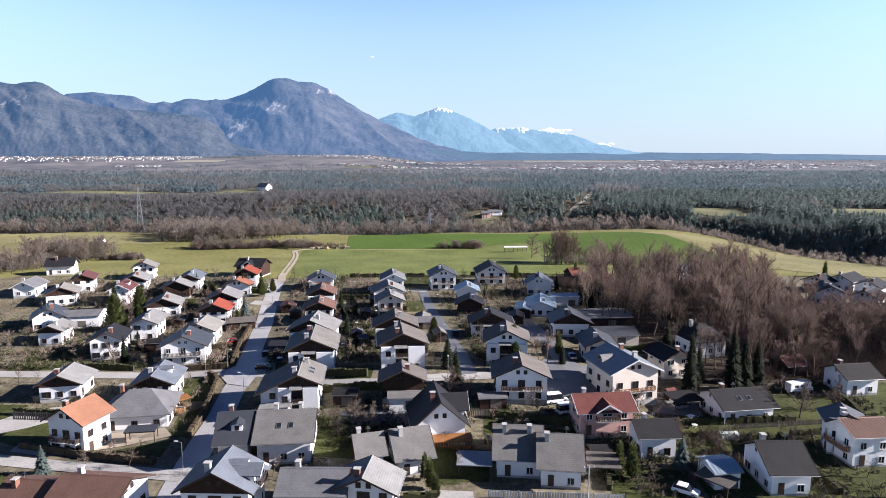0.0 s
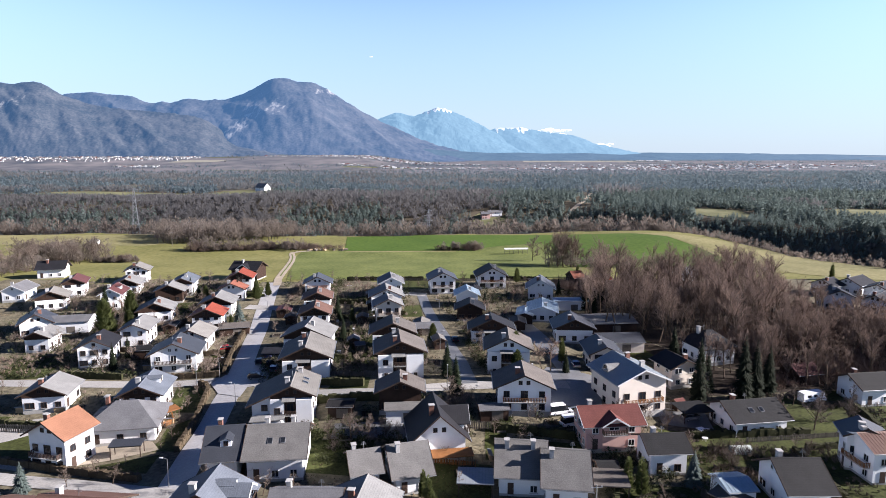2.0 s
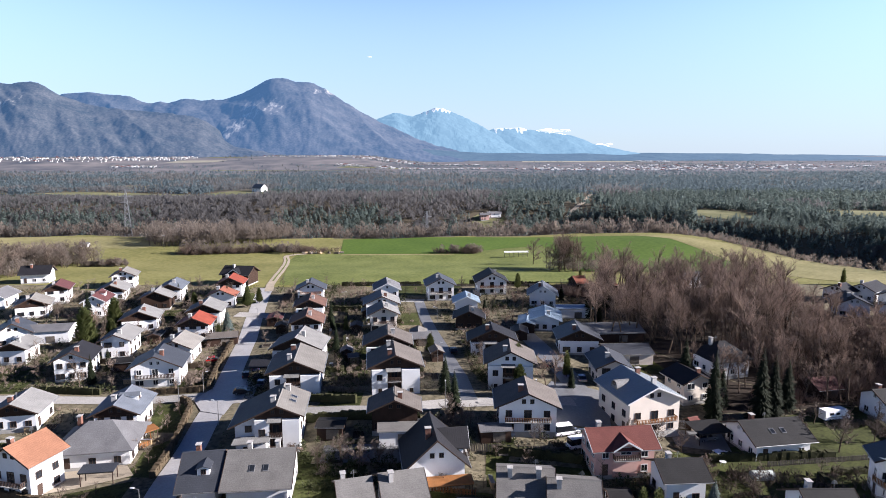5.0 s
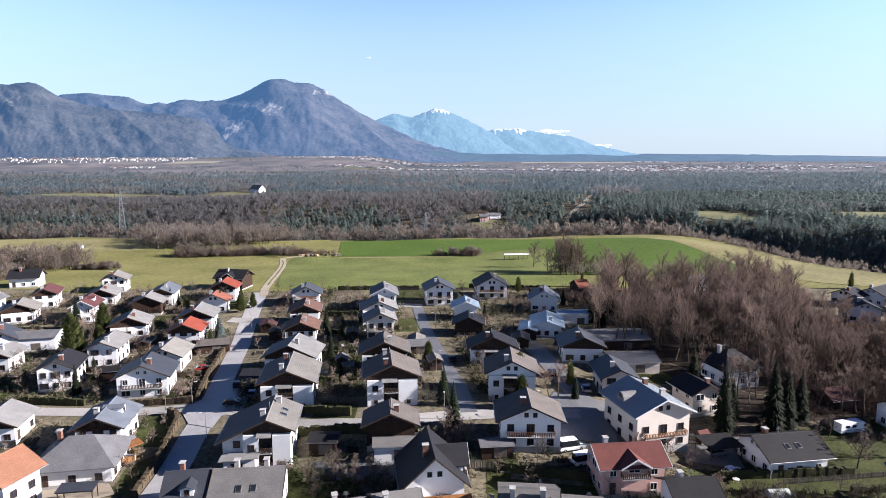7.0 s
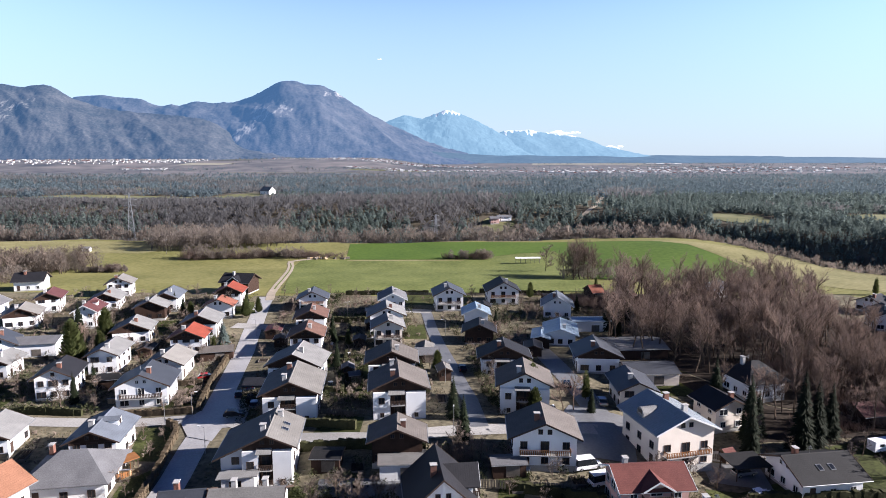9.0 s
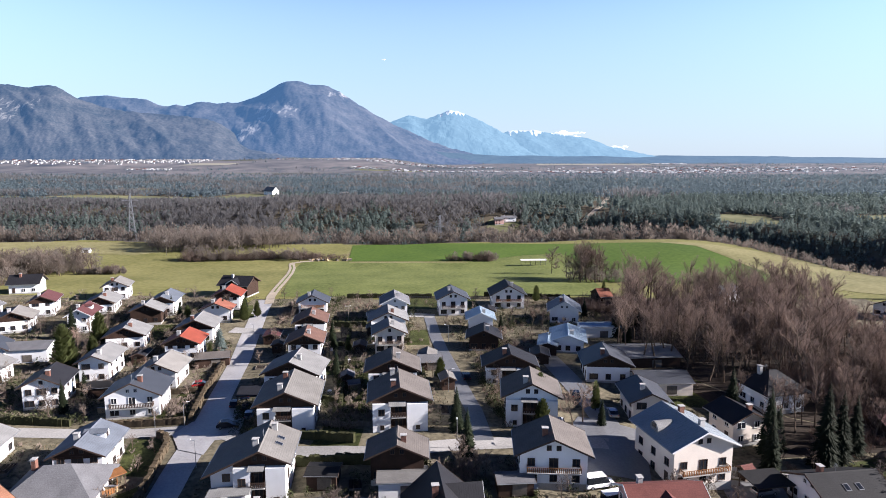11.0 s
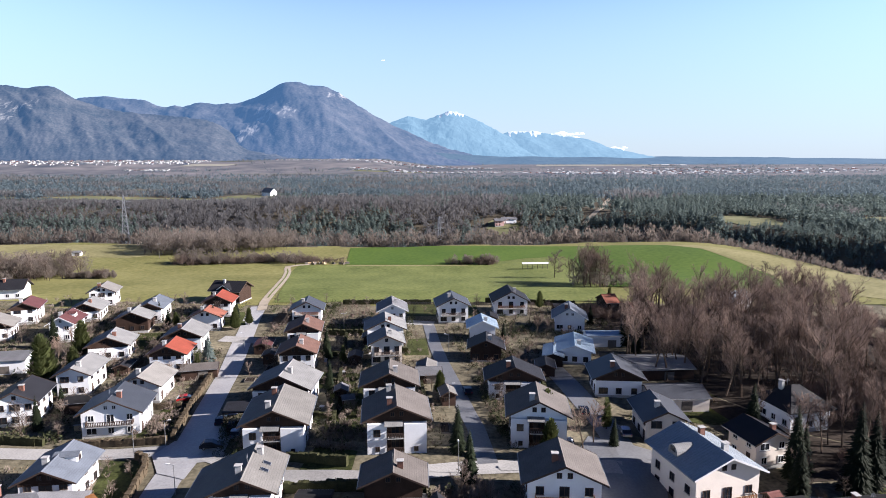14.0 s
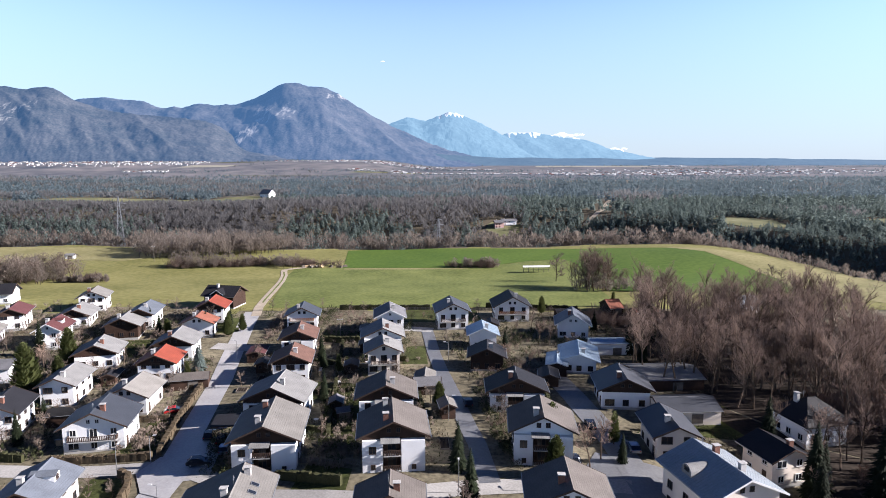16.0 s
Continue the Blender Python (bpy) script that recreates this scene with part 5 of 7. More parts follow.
for line in ([(-24.1, 161.2), (-28.5, 193.8)], [(-28.9, 197.1), (-32.9, 228.4)], [(-4.4, 160), (-8.6, 190)], [(-79.7, 171.7), (-83.2, 192.5)], [(-83.8, 196.6), (-88.6, 228.8)], [(-102.4, 196.6), (-109.3, 228.8)], [(22, 160), (21, 186)], [(-31.1, 166.3), (-24.5, 164.4)], [(-19.8, 164.1), (-5, 162)], [(-34.4, 187.9), (-28.2, 185.7)], [(-37.5, 209.5), (-30.7, 207.6)], [(-22.3, 186.9), (-8, 183.5)],
             [(-23.4, 209.8), (-12, 205.5)], [(-70.9, 174.0), (-61.6, 175.3)], [(-72.5, 192.1), (-63.3, 192.1)], [(-87.2, 178.5), (-100.7, 179.0)], [(70, 118.2), (84, 119.6)], [(66, 96), (67, 117)], [(90, 126), (92.5, 138)], [(28, 97.5), (31, 110)], [(84, 104), (85, 118)]):
    hedge(line, 0.9, 1.25, "low rough hedge between garden plots", BROWNHEDGE if line[0][0] < -40 else None)


def vegetable_bed(x, y, yaw, L, W):
    ob = holder("vegetable_bed", pose(x, y, land(x, y) + 0.06, 0, 0, yaw), "dug brown vegetable bed with timber edging", "vegetable bed", "vegetable beds")
    soil = Shape()
    n = max(2, int(W / 0.55))
    for k in range(n):
        y0 = -W / 2 + k * W / n
        soil.prism([(-L / 2, y0, -0.1), (-L / 2, y0, 0.05), (-L / 2, y0 + W / n * 0.35, 0.2), (-L / 2, y0 + W / n * 0.7, 0.18), (-L / 2, y0 + W / n, 0.05), (-L / 2, y0 + W / n, -0.1)], (L, 0, 0))
    part("soil", soil, LEAFMOULD, ob)
    for sy in (-1, 1):
        part("edge_board", Shape().box(-L / 2 - 0.05, L / 2 + 0.05, sy * (W / 2 + 0.03) - 0.03, sy * (W / 2 + 0.03) + 0.03, -0.15, 0.24), GREYWOOD, ob)
    for sx in (-1, 1):
        part("edge_board", Shape().box(sx * (L / 2 + 0.08) - 0.03, sx * (L / 2 + 0.08) + 0.03, -W / 2, W / 2, -0.15, 0.24), GREYWOOD, ob)


def firewood_stack(x, y, yaw, L):
    ob = holder("firewood_stack", pose(x, y, land(x, y), 0, 0, yaw), "stacked split firewood under a sheet-metal cover", "firewood", "firewood stacks")
    rng, ends = random.Random(int(x * 10)), Shape()
    for i in range(int(L / 0.2)):
        for j in range(6):
            ends.box(-L / 2 + i * 0.2 + 0.01, -L / 2 + i * 0.2 + 0.19, -0.25 + rng.uniform(-0.04, 0.04), 0.25 + rng.uniform(-0.04, 0.04), j * 0.19, j * 0.19 + 0.175)
    part("log_pile", ends, PALELOG, ob)
    part("cover", Shape().prism([(-L / 2 - 0.1, -0.38, 1.16), (-L / 2 - 0.1, 0.38, 1.28), (-L / 2 - 0.1, 0.38, 1.32), (-L / 2 - 0.1, -0.38, 1.2)], (L + 0.2, 0, 0)), ROOF["greyrib"], ob)


plot = random.Random(77)
made = 0
while made < 34:
    x, y = plot.uniform(-110, 26), plot.uniform(112, 250)
    if on_road(x, y) or not clear_of_houses(x, y, 1.2):
        continue
    vegetable_bed(x, y, 97 + plot.choice((0, 90)) + plot.uniform(-4, 4), plot.uniform(2.4, 4.5), plot.uniform(1.2, 2.6))
    made += 1
made = 0
while made < 16:
    x, y = plot.uniform(-100, 60), plot.uniform(112, 235)
    if on_road(x, y) or x > 40 and y > 145 or not clear_of_houses(x, y, -0.4) or clear_of_houses(x, y, 1.6):
        continue
    firewood_stack(x, y, 97 + plot.choice((0, 90)), plot.uniform(2.0, 3.6))
    made += 1

# lawns
def lawn(i, *poly):
    patch("lawn_%d" % i, poly, LAWN, 0.05 + 0.004 * (i % 6), "mossy green garden lawn in winter", "lawn")


lawn(1, (-56.8, 119.4), (-52.0, 118.7), (-53.8, 133.0), (-58.0, 129.7))
lawn(2, (-56.9, 157.8), (-60.3, 176.4), (-66.2, 177.1), (-63.7, 164.8), (-67.9, 157.4))
lawn(3, (-28.0, 110.0), (-14, 108), (-13.0, 124.0), (-27.4, 125.9))
lawn(4, (2, 100.5), (8, 100), (9, 112), (2, 113))
lawn(5, (46, 124), (60, 120), (78, 121), (84, 132), (70, 134))
lawn(6, (28, 96), (40, 95), (44, 104), (32, 106))
lawn(7, (-26.6, 142.6), (-17.1, 140.3), (-17.1, 147.7), (-25.6, 151.5))
lawn(8, (-84.3, 116.5), (-96.3, 121.7), (-100.8, 131.6), (-84.2, 129.4))
lawn(9, (-25.6, 158.7), (-17.1, 155.7), (-21.3, 187.4), (-30.0, 191.3))
lawn(10, (9, 122), (27, 119), (26, 112), (8, 114))
lawn(11, (-77.8, 233.4), (-67.3, 236.4), (-72.1, 250.4), (-78.2, 248.7))
lawn(12, (44, 165), (58, 163), (60, 180), (46, 182))
lawn(13, (52, 94), (68, 92), (72, 118), (62, 117))
lawn(14, (-114.5, 156.1), (-102.0, 157.2), (-104.0, 174.6), (-118.5, 174.6))
lawn(15, (-103.8, 215.9), (-87.1, 213.7), (-90.7, 228.8), (-107.4, 227.2))
lawn(16, (-16.0, 245.1), (10, 245), (8, 262), (-18, 262))
lawn(17, (-92, 104), (-74, 100), (-74, 105), (-92.0, 109.0))
lawn(18, (-103.2, 125.7), (-99.0, 128.2), (-94.7, 135.4), (-104.0, 135.9))
lawn(19, (-87.4, 119.8), (-81.9, 128.0), (-77.3, 123.0), (-78.3, 116.5))
lawn(20, (-66.8, 113.9), (-53.5, 110.5), (-54.2, 117.8), (-62.1, 115.5))
lawn(21, (-60.5, 136.0), (-54.0, 135.1), (-56.1, 146.9), (-58.0, 149.7), (-64.2, 149.7))
lawn(22, (54.3, 118.8), (77.9, 118.8), (87, 134), (78.5, 141), (71.5, 135), (70.5, 126.5), (55.7, 123.2))
lawn(23, (30, 94.5), (36.5, 94.5), (38, 102.5), (31.5, 102))
lawn(24, (8.1, 117.5), (11.5, 117.8), (14.6, 128.5), (9.0, 127.6))
lawn(25, (-35.3, 184.4), (-18.6, 178.3), (-19.7, 189.5), (-34.8, 195.5))
lawn(26, (-40.0, 229.6), (-26.2, 227.4), (-27.0, 236.8), (-40.1, 237.9))
# broad dark lawn sheet: its tone stands in for shade on this ground
lawn(30, (44, 90), (112, 90), (116, 146), (90, 147), (64, 139.6), (62, 134.5), (58.5, 125), (44, 126))
lawn(36, (-2, 99), (3, 99.5), (2, 113), (-3, 113))
lawn(27, (-13.0, 203.0), (-6.3, 203), (-7.8, 219), (-12.9, 218.0))


# ---- distant woods ----
class Mass:
    """Many alike small faces gathered with numpy."""

    def __init__(self):
        self.v, self.f, self.n = [], [], 0

    def add(self, vs, fs):
        self.v.append(vs)
        self.f.append(fs + self.n)
        self.n += len(vs)

    def finish(self, name, mat, label, category="woodland"):
        v, f = np.concatenate(self.v), np.concatenate(self.f)
        me = bpy.data.meshes.new(name)
        me.vertices.add(len(v))
        me.vertices.foreach_set("co", v.ravel())
        me.loops.add(len(f) * 3)
        me.loops.foreach_set("vertex_index", f.ravel().astype(np.int32))
        me.polygons.add(len(f))
        me.polygons.foreach_set("loop_start", np.arange(0, len(f) * 3, 3, dtype=np.int32))
        me.update(calc_edges=True)
        me.materials.append(mat)
        return tagged(new(name, me), label, category, kind="stuff")


ng = np.random.default_rng(4)


def far_conifer(x, y, z, h, n):
    """A spruce or pine far off: drooping sprays set all over a blunt, uneven cone."""
    r, blunt = h * ng.uniform(0.17, 0.27), ng.uniform(0.5, 0.95)
    u = ng.uniform(0, 1, n) ** 0.85
    a, q = ng.uniform(0, math.tau, n), (1 - u) ** blunt * (0.4 + 0.65 * np.sqrt(ng.uniform(0, 1, n)))
    lean = ng.normal(0, 0.03, 2) * h
    px, py, pz = x + lean[0] * u + r * q * np.cos(a), y + lean[1] * u + r * q * np.sin(a), z + h * (0.08 + 0.9 * u)
    w = h * (12 / n) ** 0.5 * 0.19 * (1.2 - 0.8 * u) * ng.uniform(0.7, 1.3, n)
    p = np.stack([px, py, pz], 1)
    tang = np.stack([-np.sin(a), np.cos(a), ng.normal(0, 0.35, n)], 1) * w[:, None]
    tip = np.stack([np.cos(a) * 0.9, np.sin(a) * 0.9, ng.uniform(-0.9, 0.2, n)], 1) * (w * 1.5)[:, None]
    rise = np.stack([0 * a, 0 * a, w * 0.7], 1)
    k = np.arange(n)
    top = np.array([(x + lean[0] - h * 0.03, y + lean[1], z + h * 0.86), (x + lean[0] + h * 0.03, y + lean[1], z + h * 0.86), (x + lean[0], y + lean[1], z + h * 1.04)])
    return np.concatenate([p - tang + rise, p + tang + rise, p + tip, top]), np.concatenate([np.stack([k, k + n, k + 2 * n], 1), [[3 * n, 3 * n + 1, 3 * n + 2]]])


def far_bare(x, y, z, h, n, size):
    """A leafless crown: upswept slivers round a short stem."""
    a, q, u = ng.uniform(0, math.tau, n), np.sqrt(ng.uniform(0, 1, n)), ng.uniform(0, 1, n)
    wide = h * 0.37 * np.sin(np.pi * (0.15 + 0.8 * u))
    px, py, pz = x + q * wide * np.cos(a), y + q * wide * np.sin(a), z + h * (0.25 + 0.75 * u)
    p = np.stack([px, py, pz], 1)
    s = size * ng.uniform(0.5, 1.3, n)
    d = ng.normal(0, 1, (n, 3))
    d[:, 2] *= 0.5
    up = np.stack([(px - x) * 2.0 / h, (py - y) * 2.0 / h, ng.uniform(0.5, 1.0, n)], 1)
    vs = np.concatenate([p - d * s[:, None] * 0.19, p + d * s[:, None] * 0.19, p + up * (s * 1.9)[:, None]])
    fs = np.stack([np.arange(n), np.arange(n) + n, np.arange(n) + 2 * n], 1)
    stem = np.array([(x - 0.2, y, z - 1), (x + 0.2, y, z - 1), (x, y, z + h * 0.7)])
    return np.concatenate([vs, stem]), np.concatenate([fs, [[3 * n, 3 * n + 1, 3 * n + 2]]])


OPEN = ((-500, 985, 150, 34), (-318, 1018, 62, 60), (-740, 1010, 60, 30), (-570, 1215, 70, 40), (292, 668, 34, 54), (505, 642, 125, 76), (57, 752, 22, 26))
CLEARINGS = OPEN + ((166, 768, 16, 22), (188, 830, 14, 50), (216, 925, 14, 60), (245, 1020, 14, 60), (-330, 1240, 260, 25), (0, 2050, 900, 60), (700, 1250, 120, 30), (-900, 1500, 300, 40), (330, 2350, 800, 110), (-1100, 2300, 700, 80), (120, 1650, 400, 30), (-1650, 2700, 700, 330),
                    (-480, 2900, 420, 250), (800, 2500, 800, 230), (-1000, 2000, 500, 60))


def lower(x, y):
    """Trees kept low before the meadows, to fit the camera's view of them."""
    return 0.42 if any(abs(x - cx) < rx * 1.1 and cy - ry - 190 < y < cy - ry * 0.5 for cx, cy, rx, ry in OPEN) else 1.0


def clearing(x, y):
    """Meadows and lanes left open in the woods."""
    for cx, cy, rx, ry in CLEARINGS:
        if ((x - cx) / rx) ** 2 + ((y - cy) / ry) ** 2 < 1:
            return True
    return False


green, brown_, green2, brown2, edge = Mass(), Mass(), Mass(), Mass(), Mass()


def sow(y0, y1, count, sprays, slivers, size, tall):
    done = 0
    while done < count:
        y = ng.uniform(y0, y1)
        x = ng.uniform(-1, 1) * (y * 0.76 + 40)
        if y < rim(x) + 4 or clearing(x, y):
            continue
        done += 1
        d = y - rim(x)
        mixv = 1.55 * noise.noise((x * 0.0055, y * 0.0065, 1.7)) + 0.6 * noise.noise((x * 0.025, y * 0.025, 5.1)) + 0.28 * ease((y - 500) / 60) * ease((760 - y) / 80) + 0.55 * ease((x + 60) / 260) * ease((y - 620) / 200) + ng.normal(0, 0.13)
        edge_bare = 0.22 * (1 - ease((d - 25) / 110)) + 1.5 * (1 - ease((d - 12) / 26))
        h = tall * ng.uniform(0.5, 1.15) * lower(x, y)
        if mixv > -0.24 - 0.16 * ease((y - 500) / 40) * ease((900 - y) / 120) + edge_bare - 0.12 * ease((x - 200) / 200):
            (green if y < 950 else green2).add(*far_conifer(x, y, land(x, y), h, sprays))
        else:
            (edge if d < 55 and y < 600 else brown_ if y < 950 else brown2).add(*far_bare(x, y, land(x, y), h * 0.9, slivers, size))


sow(440, 560, 3200, 70, 110, 1.0, 12)
sow(560, 760, 6800, 44, 64, 1.3, 12)
sow(760, 1100, 10500, 26, 32, 1.9, 12)
sow(1100, 1700, 11000, 14, 16, 2.8, 11)
sow(1700, 2300, 6000, 9, 9, 3.8, 9)
sow(2300, 3200, 700, 8, 8, 4.5, 7)
# tree lines across the plain, and trees kept low for the camera's meadow view
for k in range(14000):
    y = ng.uniform(2320, 4100)
    x = ng.uniform(-0.5, 0.8) * y
    if noise.noise((x * 0.0022, y * 0.008, 7.7)) + 0.35 * noise.noise((x * 0.011, y * 0.02, 2.2)) > 0.27:
        green2.add(*far_conifer(x, y, land(x, y), ng.uniform(5, 10), 6))
for k in range(3600):
    x, y = ng.uniform(-860, -220), ng.uniform(690, 905)
    if not clearing(x, y):
        brown_.add(*far_bare(x, y, land(x, y), ng.uniform(4, 7), 34, 1.5))
# the copse row on the west rim and the slope below the east field
for k in range(420):
    x, y = ng.uniform(-202, -70), ng.uniform(405, 452)
    if y < 452 - 44 * ease((x + 205) / 20) * ease((-x - 92) / 40):
        continue
    edge.add(*far_bare(x, y, land(x, y), ng.uniform(7, 14), 130, 0.8))
for k in range(4600):
    x = ng.uniform(150, 420)
    y = ng.uniform(215, 610)
    if y < rim(x) + 6 or clearing(x, y):
        continue
    if y > rim(x) + 30:
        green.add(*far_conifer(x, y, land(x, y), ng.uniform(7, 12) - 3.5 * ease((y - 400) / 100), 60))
    else:
        edge.add(*far_bare(x, y, land(x, y), ng.uniform(3, 6), 90, 0.5))
for k in range(1500):
    x = ng.uniform(150, 420)
    y = rim(x) + ng.uniform(2, 34)
    edge.add(*far_bare(x, y, land(x, y), ng.uniform(2.5, 5.5), 80, 0.45))
copse = Mass()
for k in range(420):
    x, y = ng.uniform(105, 240), ng.uniform(150, 197)
    if x > 128 or y > 165:
        copse.add(*far_bare(x, y, land(x, y), ng.uniform(4.5, 8), 240, 0.4))
# thickets, hedgerow and grove in the meadows
thicket = Mass()
for count, x0, x1, y0, y1, lo, hi in ((110, -221, -183, 316, 346, 7, 12.5), (50, -216, -186, 270, 298, 4.5, 8.5), (30, -182, -160, 324, 332, 2.5, 4.5), (36, -152, -128, 374, 384, 4, 9), (50, -128, -84, 378, 387, 3, 7.5), (12, 0, 10, 378, 383, 3, 5.5), (10, 13, 24, 378, 384, 3.5, 6), (15, 51, 66, 300, 318, 4, 9), (16, 68, 90, 300, 320, 3, 6)):
    for k in range(count):
        x, y = ng.uniform(x0, x1), ng.uniform(y0, y1)
        thicket.add(*far_bare(x, y, land(x, y) - 0.5, ng.uniform(lo, hi), 260, 0.42))
edge.finish("wood_edge_trees", EDGETWIG, "leafless trees along the wood edge, sunlight painted into their colour")
thicket.finish("meadow_thickets", EDGETWIG, "leafless meadow thickets and hedgerow, sunlight painted into their colour", "bushes")
copse.finish("wood_edge_copse", TWIG, "low leafless copse at the edge of the wood")
green2.finish("distant_conifer_woods", HAZYNEEDLE, "distant conifer woods, haze painted in as a faint glow")
brown2.finish("distant_bare_woods", HAZYTWIG, "distant leafless woods, haze painted in as a faint glow")
green.finish("conifer_woods", FARNEEDLE, "conifer woods filling the valley, paled by painted haze")
brown_.finish("bare_woods", FARTWIG, "leafless woods filling the valley, greyed by painted haze")

# far villages: small pale houses in one mass each
for name, seed, count, spots in (("far_village", 1, 820, ((-1640, 2890, 480, 120), (-1600, 2860, 440, 60), (-1420, 2900, 280, 60), (-1750, 2800, 420, 90), (-1500, 2960, 330, 60), (-640, 3260, 260, 60), (-360, 3180, 330, 50), (-1250, 2560, 90, 20), (-330, 2620, 120, 25))),
                                 ("far_town", 2, 900, ((780, 2560, 430, 110), (700, 2500, 330, 50), (1150, 2640, 420, 120), (1500, 2900, 480, 160), (60, 2560, 330, 30), (-120, 3000, 300, 50), (1000, 2800, 600, 200), (1180, 3500, 90, 40)))):
    rng = random.Random(seed)
    s = Shape()
    tops = []
    for k in range(count):
        cx, cy, rx, ry = rng.choice(spots)
        x, y = cx + rx * rng.uniform(-1, 1), cy + ry * rng.uniform(-1, 1)
        hall = rng.random() < (0.03 if seed == 1 else 0.08)
        z, w, d, h = land(x, y), rng.uniform(2.2, 4.6) * (4 if hall else 1), rng.uniform(2.2, 4), rng.uniform(2.6, 4.6)
        s.box(x - w, x + w, y - d, y + d, z - 2, z + h)
        s.prism([(x - w - 1, y - d - 1, z + h), (x - w - 1, y + d + 1, z + h), (x - w - 1, y, z + h + (1.0 if hall else 2.4))], (2 * w + 2, 0, 0))
        # more town roofs are white: sunlit brightness painted into their colour
        tops += [0] * 6 + [rng.choice((1, 1, 1, 1, 3, 2) if seed == 1 else (1, 1, 3, 3, 3, 2))] * 5
    me = s.data(name, PALEWHITE)
    me.materials.append(ROOF["greylite"])
    me.materials.append(ROOF["redtile"])
    me.materials.append(PALEWHITE)
    me.polygons.foreach_set("material_index", tops)
    tagged(new(name, me), "scattered pale houses of a distant settlement", "settlement", kind="stuff")

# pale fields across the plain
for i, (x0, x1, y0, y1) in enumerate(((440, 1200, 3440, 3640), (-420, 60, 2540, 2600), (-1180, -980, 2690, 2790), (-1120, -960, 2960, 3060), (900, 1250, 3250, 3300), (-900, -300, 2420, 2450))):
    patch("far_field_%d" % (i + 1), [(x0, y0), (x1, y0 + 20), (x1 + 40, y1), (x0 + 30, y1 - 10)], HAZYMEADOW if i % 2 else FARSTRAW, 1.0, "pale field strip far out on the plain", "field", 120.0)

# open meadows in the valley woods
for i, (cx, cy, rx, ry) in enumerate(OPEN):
    patch("meadow_%d" % (i + 1), [(cx + 0.97 * rx * math.cos(k * math.tau / 22) * (0.9 + 0.1 * math.sin(k * 2.3)), cy + ry * math.sin(k * math.tau / 22) * (0.9 + 0.1 * math.cos(k * 1.7))) for k in range(22)], HAZYMEADOW, 0.6, "meadow opening in the valley woods, paled by painted haze", "meadow", 20.0)


# ---- mountains on the horizon ----
def range_of_hills(name, y0, depth, profile, mat, label, rough, snow=0.0, seed=0.0):
    """A ridge whose skyline follows bearing (x at unit distance) and rise, falling towards the viewer in spurs and gullies."""
    us = [p[0] for p in profile]
    hs = [p[1] for p in profile]
    n, m_ = 420, 90
    vs, fs, idx = [], [], []
    for j in range(m_ + 1):
        f = j / m_
        for i in range(n + 1):
            u = us[0] + (us[-1] - us[0]) * i / n
            top = sum(float(np.interp(u + du, us, hs)) for du in (-0.006, -0.002, 0.002, 0.006)) / 4 * y0 + 52
            yy = y0 - depth * (1 - f)
            x = u * y0 * (1 - 0.15 * (1 - f))
            fold = noise.fractal((u * 9 + seed, f * 2.2, seed), 0.9, 2.1, 6)
            spur = 1 - abs(noise.noise((u * 11 + f * 1.3 + seed, f * 0.8 + fold * 0.25, 2.0)))
            gully = abs(noise.noise((u * 34 + f * 2.0 + seed, f * 1.6 + fold * 0.4, 5.0)))
            z = top * f ** 0.8 * (1 + rough * (1 - f) * ((spur - 0.6) * 1.1 + gully * 0.22)) + fold * rough * 60 * (1 - f) * f
            z += noise.noise((u * 60 + seed, f * 9, 1.0)) * rough * 12 + noise.noise((u * 170 + seed, f * 24, 6.0)) * rough * 6 + noise.noise((u * 600 + seed, f * 70, 3.0)) * rough * 4
            vs.append((x, yy, max(-12, z - 8 * (1 - f))))
    for j in range(m_):
        for i in range(n):
            fs.append((j * (n + 1) + i, j * (n + 1) + i + 1, (j + 1) * (n + 1) + i + 1, (j + 1) * (n + 1) + i))
            v = vs[fs[-1][0]]
            idx.append(1 if snow and v[2] > snow + 22 * noise.noise((v[0] * 0.012 + seed, v[2] * 0.012, 4.0)) + 46 * noise.noise((v[0] * 0.045 + seed, v[2] * 0.016, 4.0)) else 0)
    me = mesh(name, vs, fs)
    for mm in (mat, SNOW):
        me.materials.append(mm)
    me.polygons.foreach_set("material_index", idx)
    me.polygons.foreach_set("use_smooth", [True] * len(fs))
    return tagged(new(name, me), label, "mountain", kind="structure")


def sky_line(rows):
    """Bearing and rise, at unit distance, from rows of (across, down) in a view tilted down by 8.58 degrees."""
    c, d = math.cos(radians(8.578)), math.sin(radians(8.578))
    return [((a - 784) / (1100 * c + (441 - b) * d), ((441 - b) * c - 1100 * d) / (1100 * c + (441 - b) * d)) for a, b in rows]


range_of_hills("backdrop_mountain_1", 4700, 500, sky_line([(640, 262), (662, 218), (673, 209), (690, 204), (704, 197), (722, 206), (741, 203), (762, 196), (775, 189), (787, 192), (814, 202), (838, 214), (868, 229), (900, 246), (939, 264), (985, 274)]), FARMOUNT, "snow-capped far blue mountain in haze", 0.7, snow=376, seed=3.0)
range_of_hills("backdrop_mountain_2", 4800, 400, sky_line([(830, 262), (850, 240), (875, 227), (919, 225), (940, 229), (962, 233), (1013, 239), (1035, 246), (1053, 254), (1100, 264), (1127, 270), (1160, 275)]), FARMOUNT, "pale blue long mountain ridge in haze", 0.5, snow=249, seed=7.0)
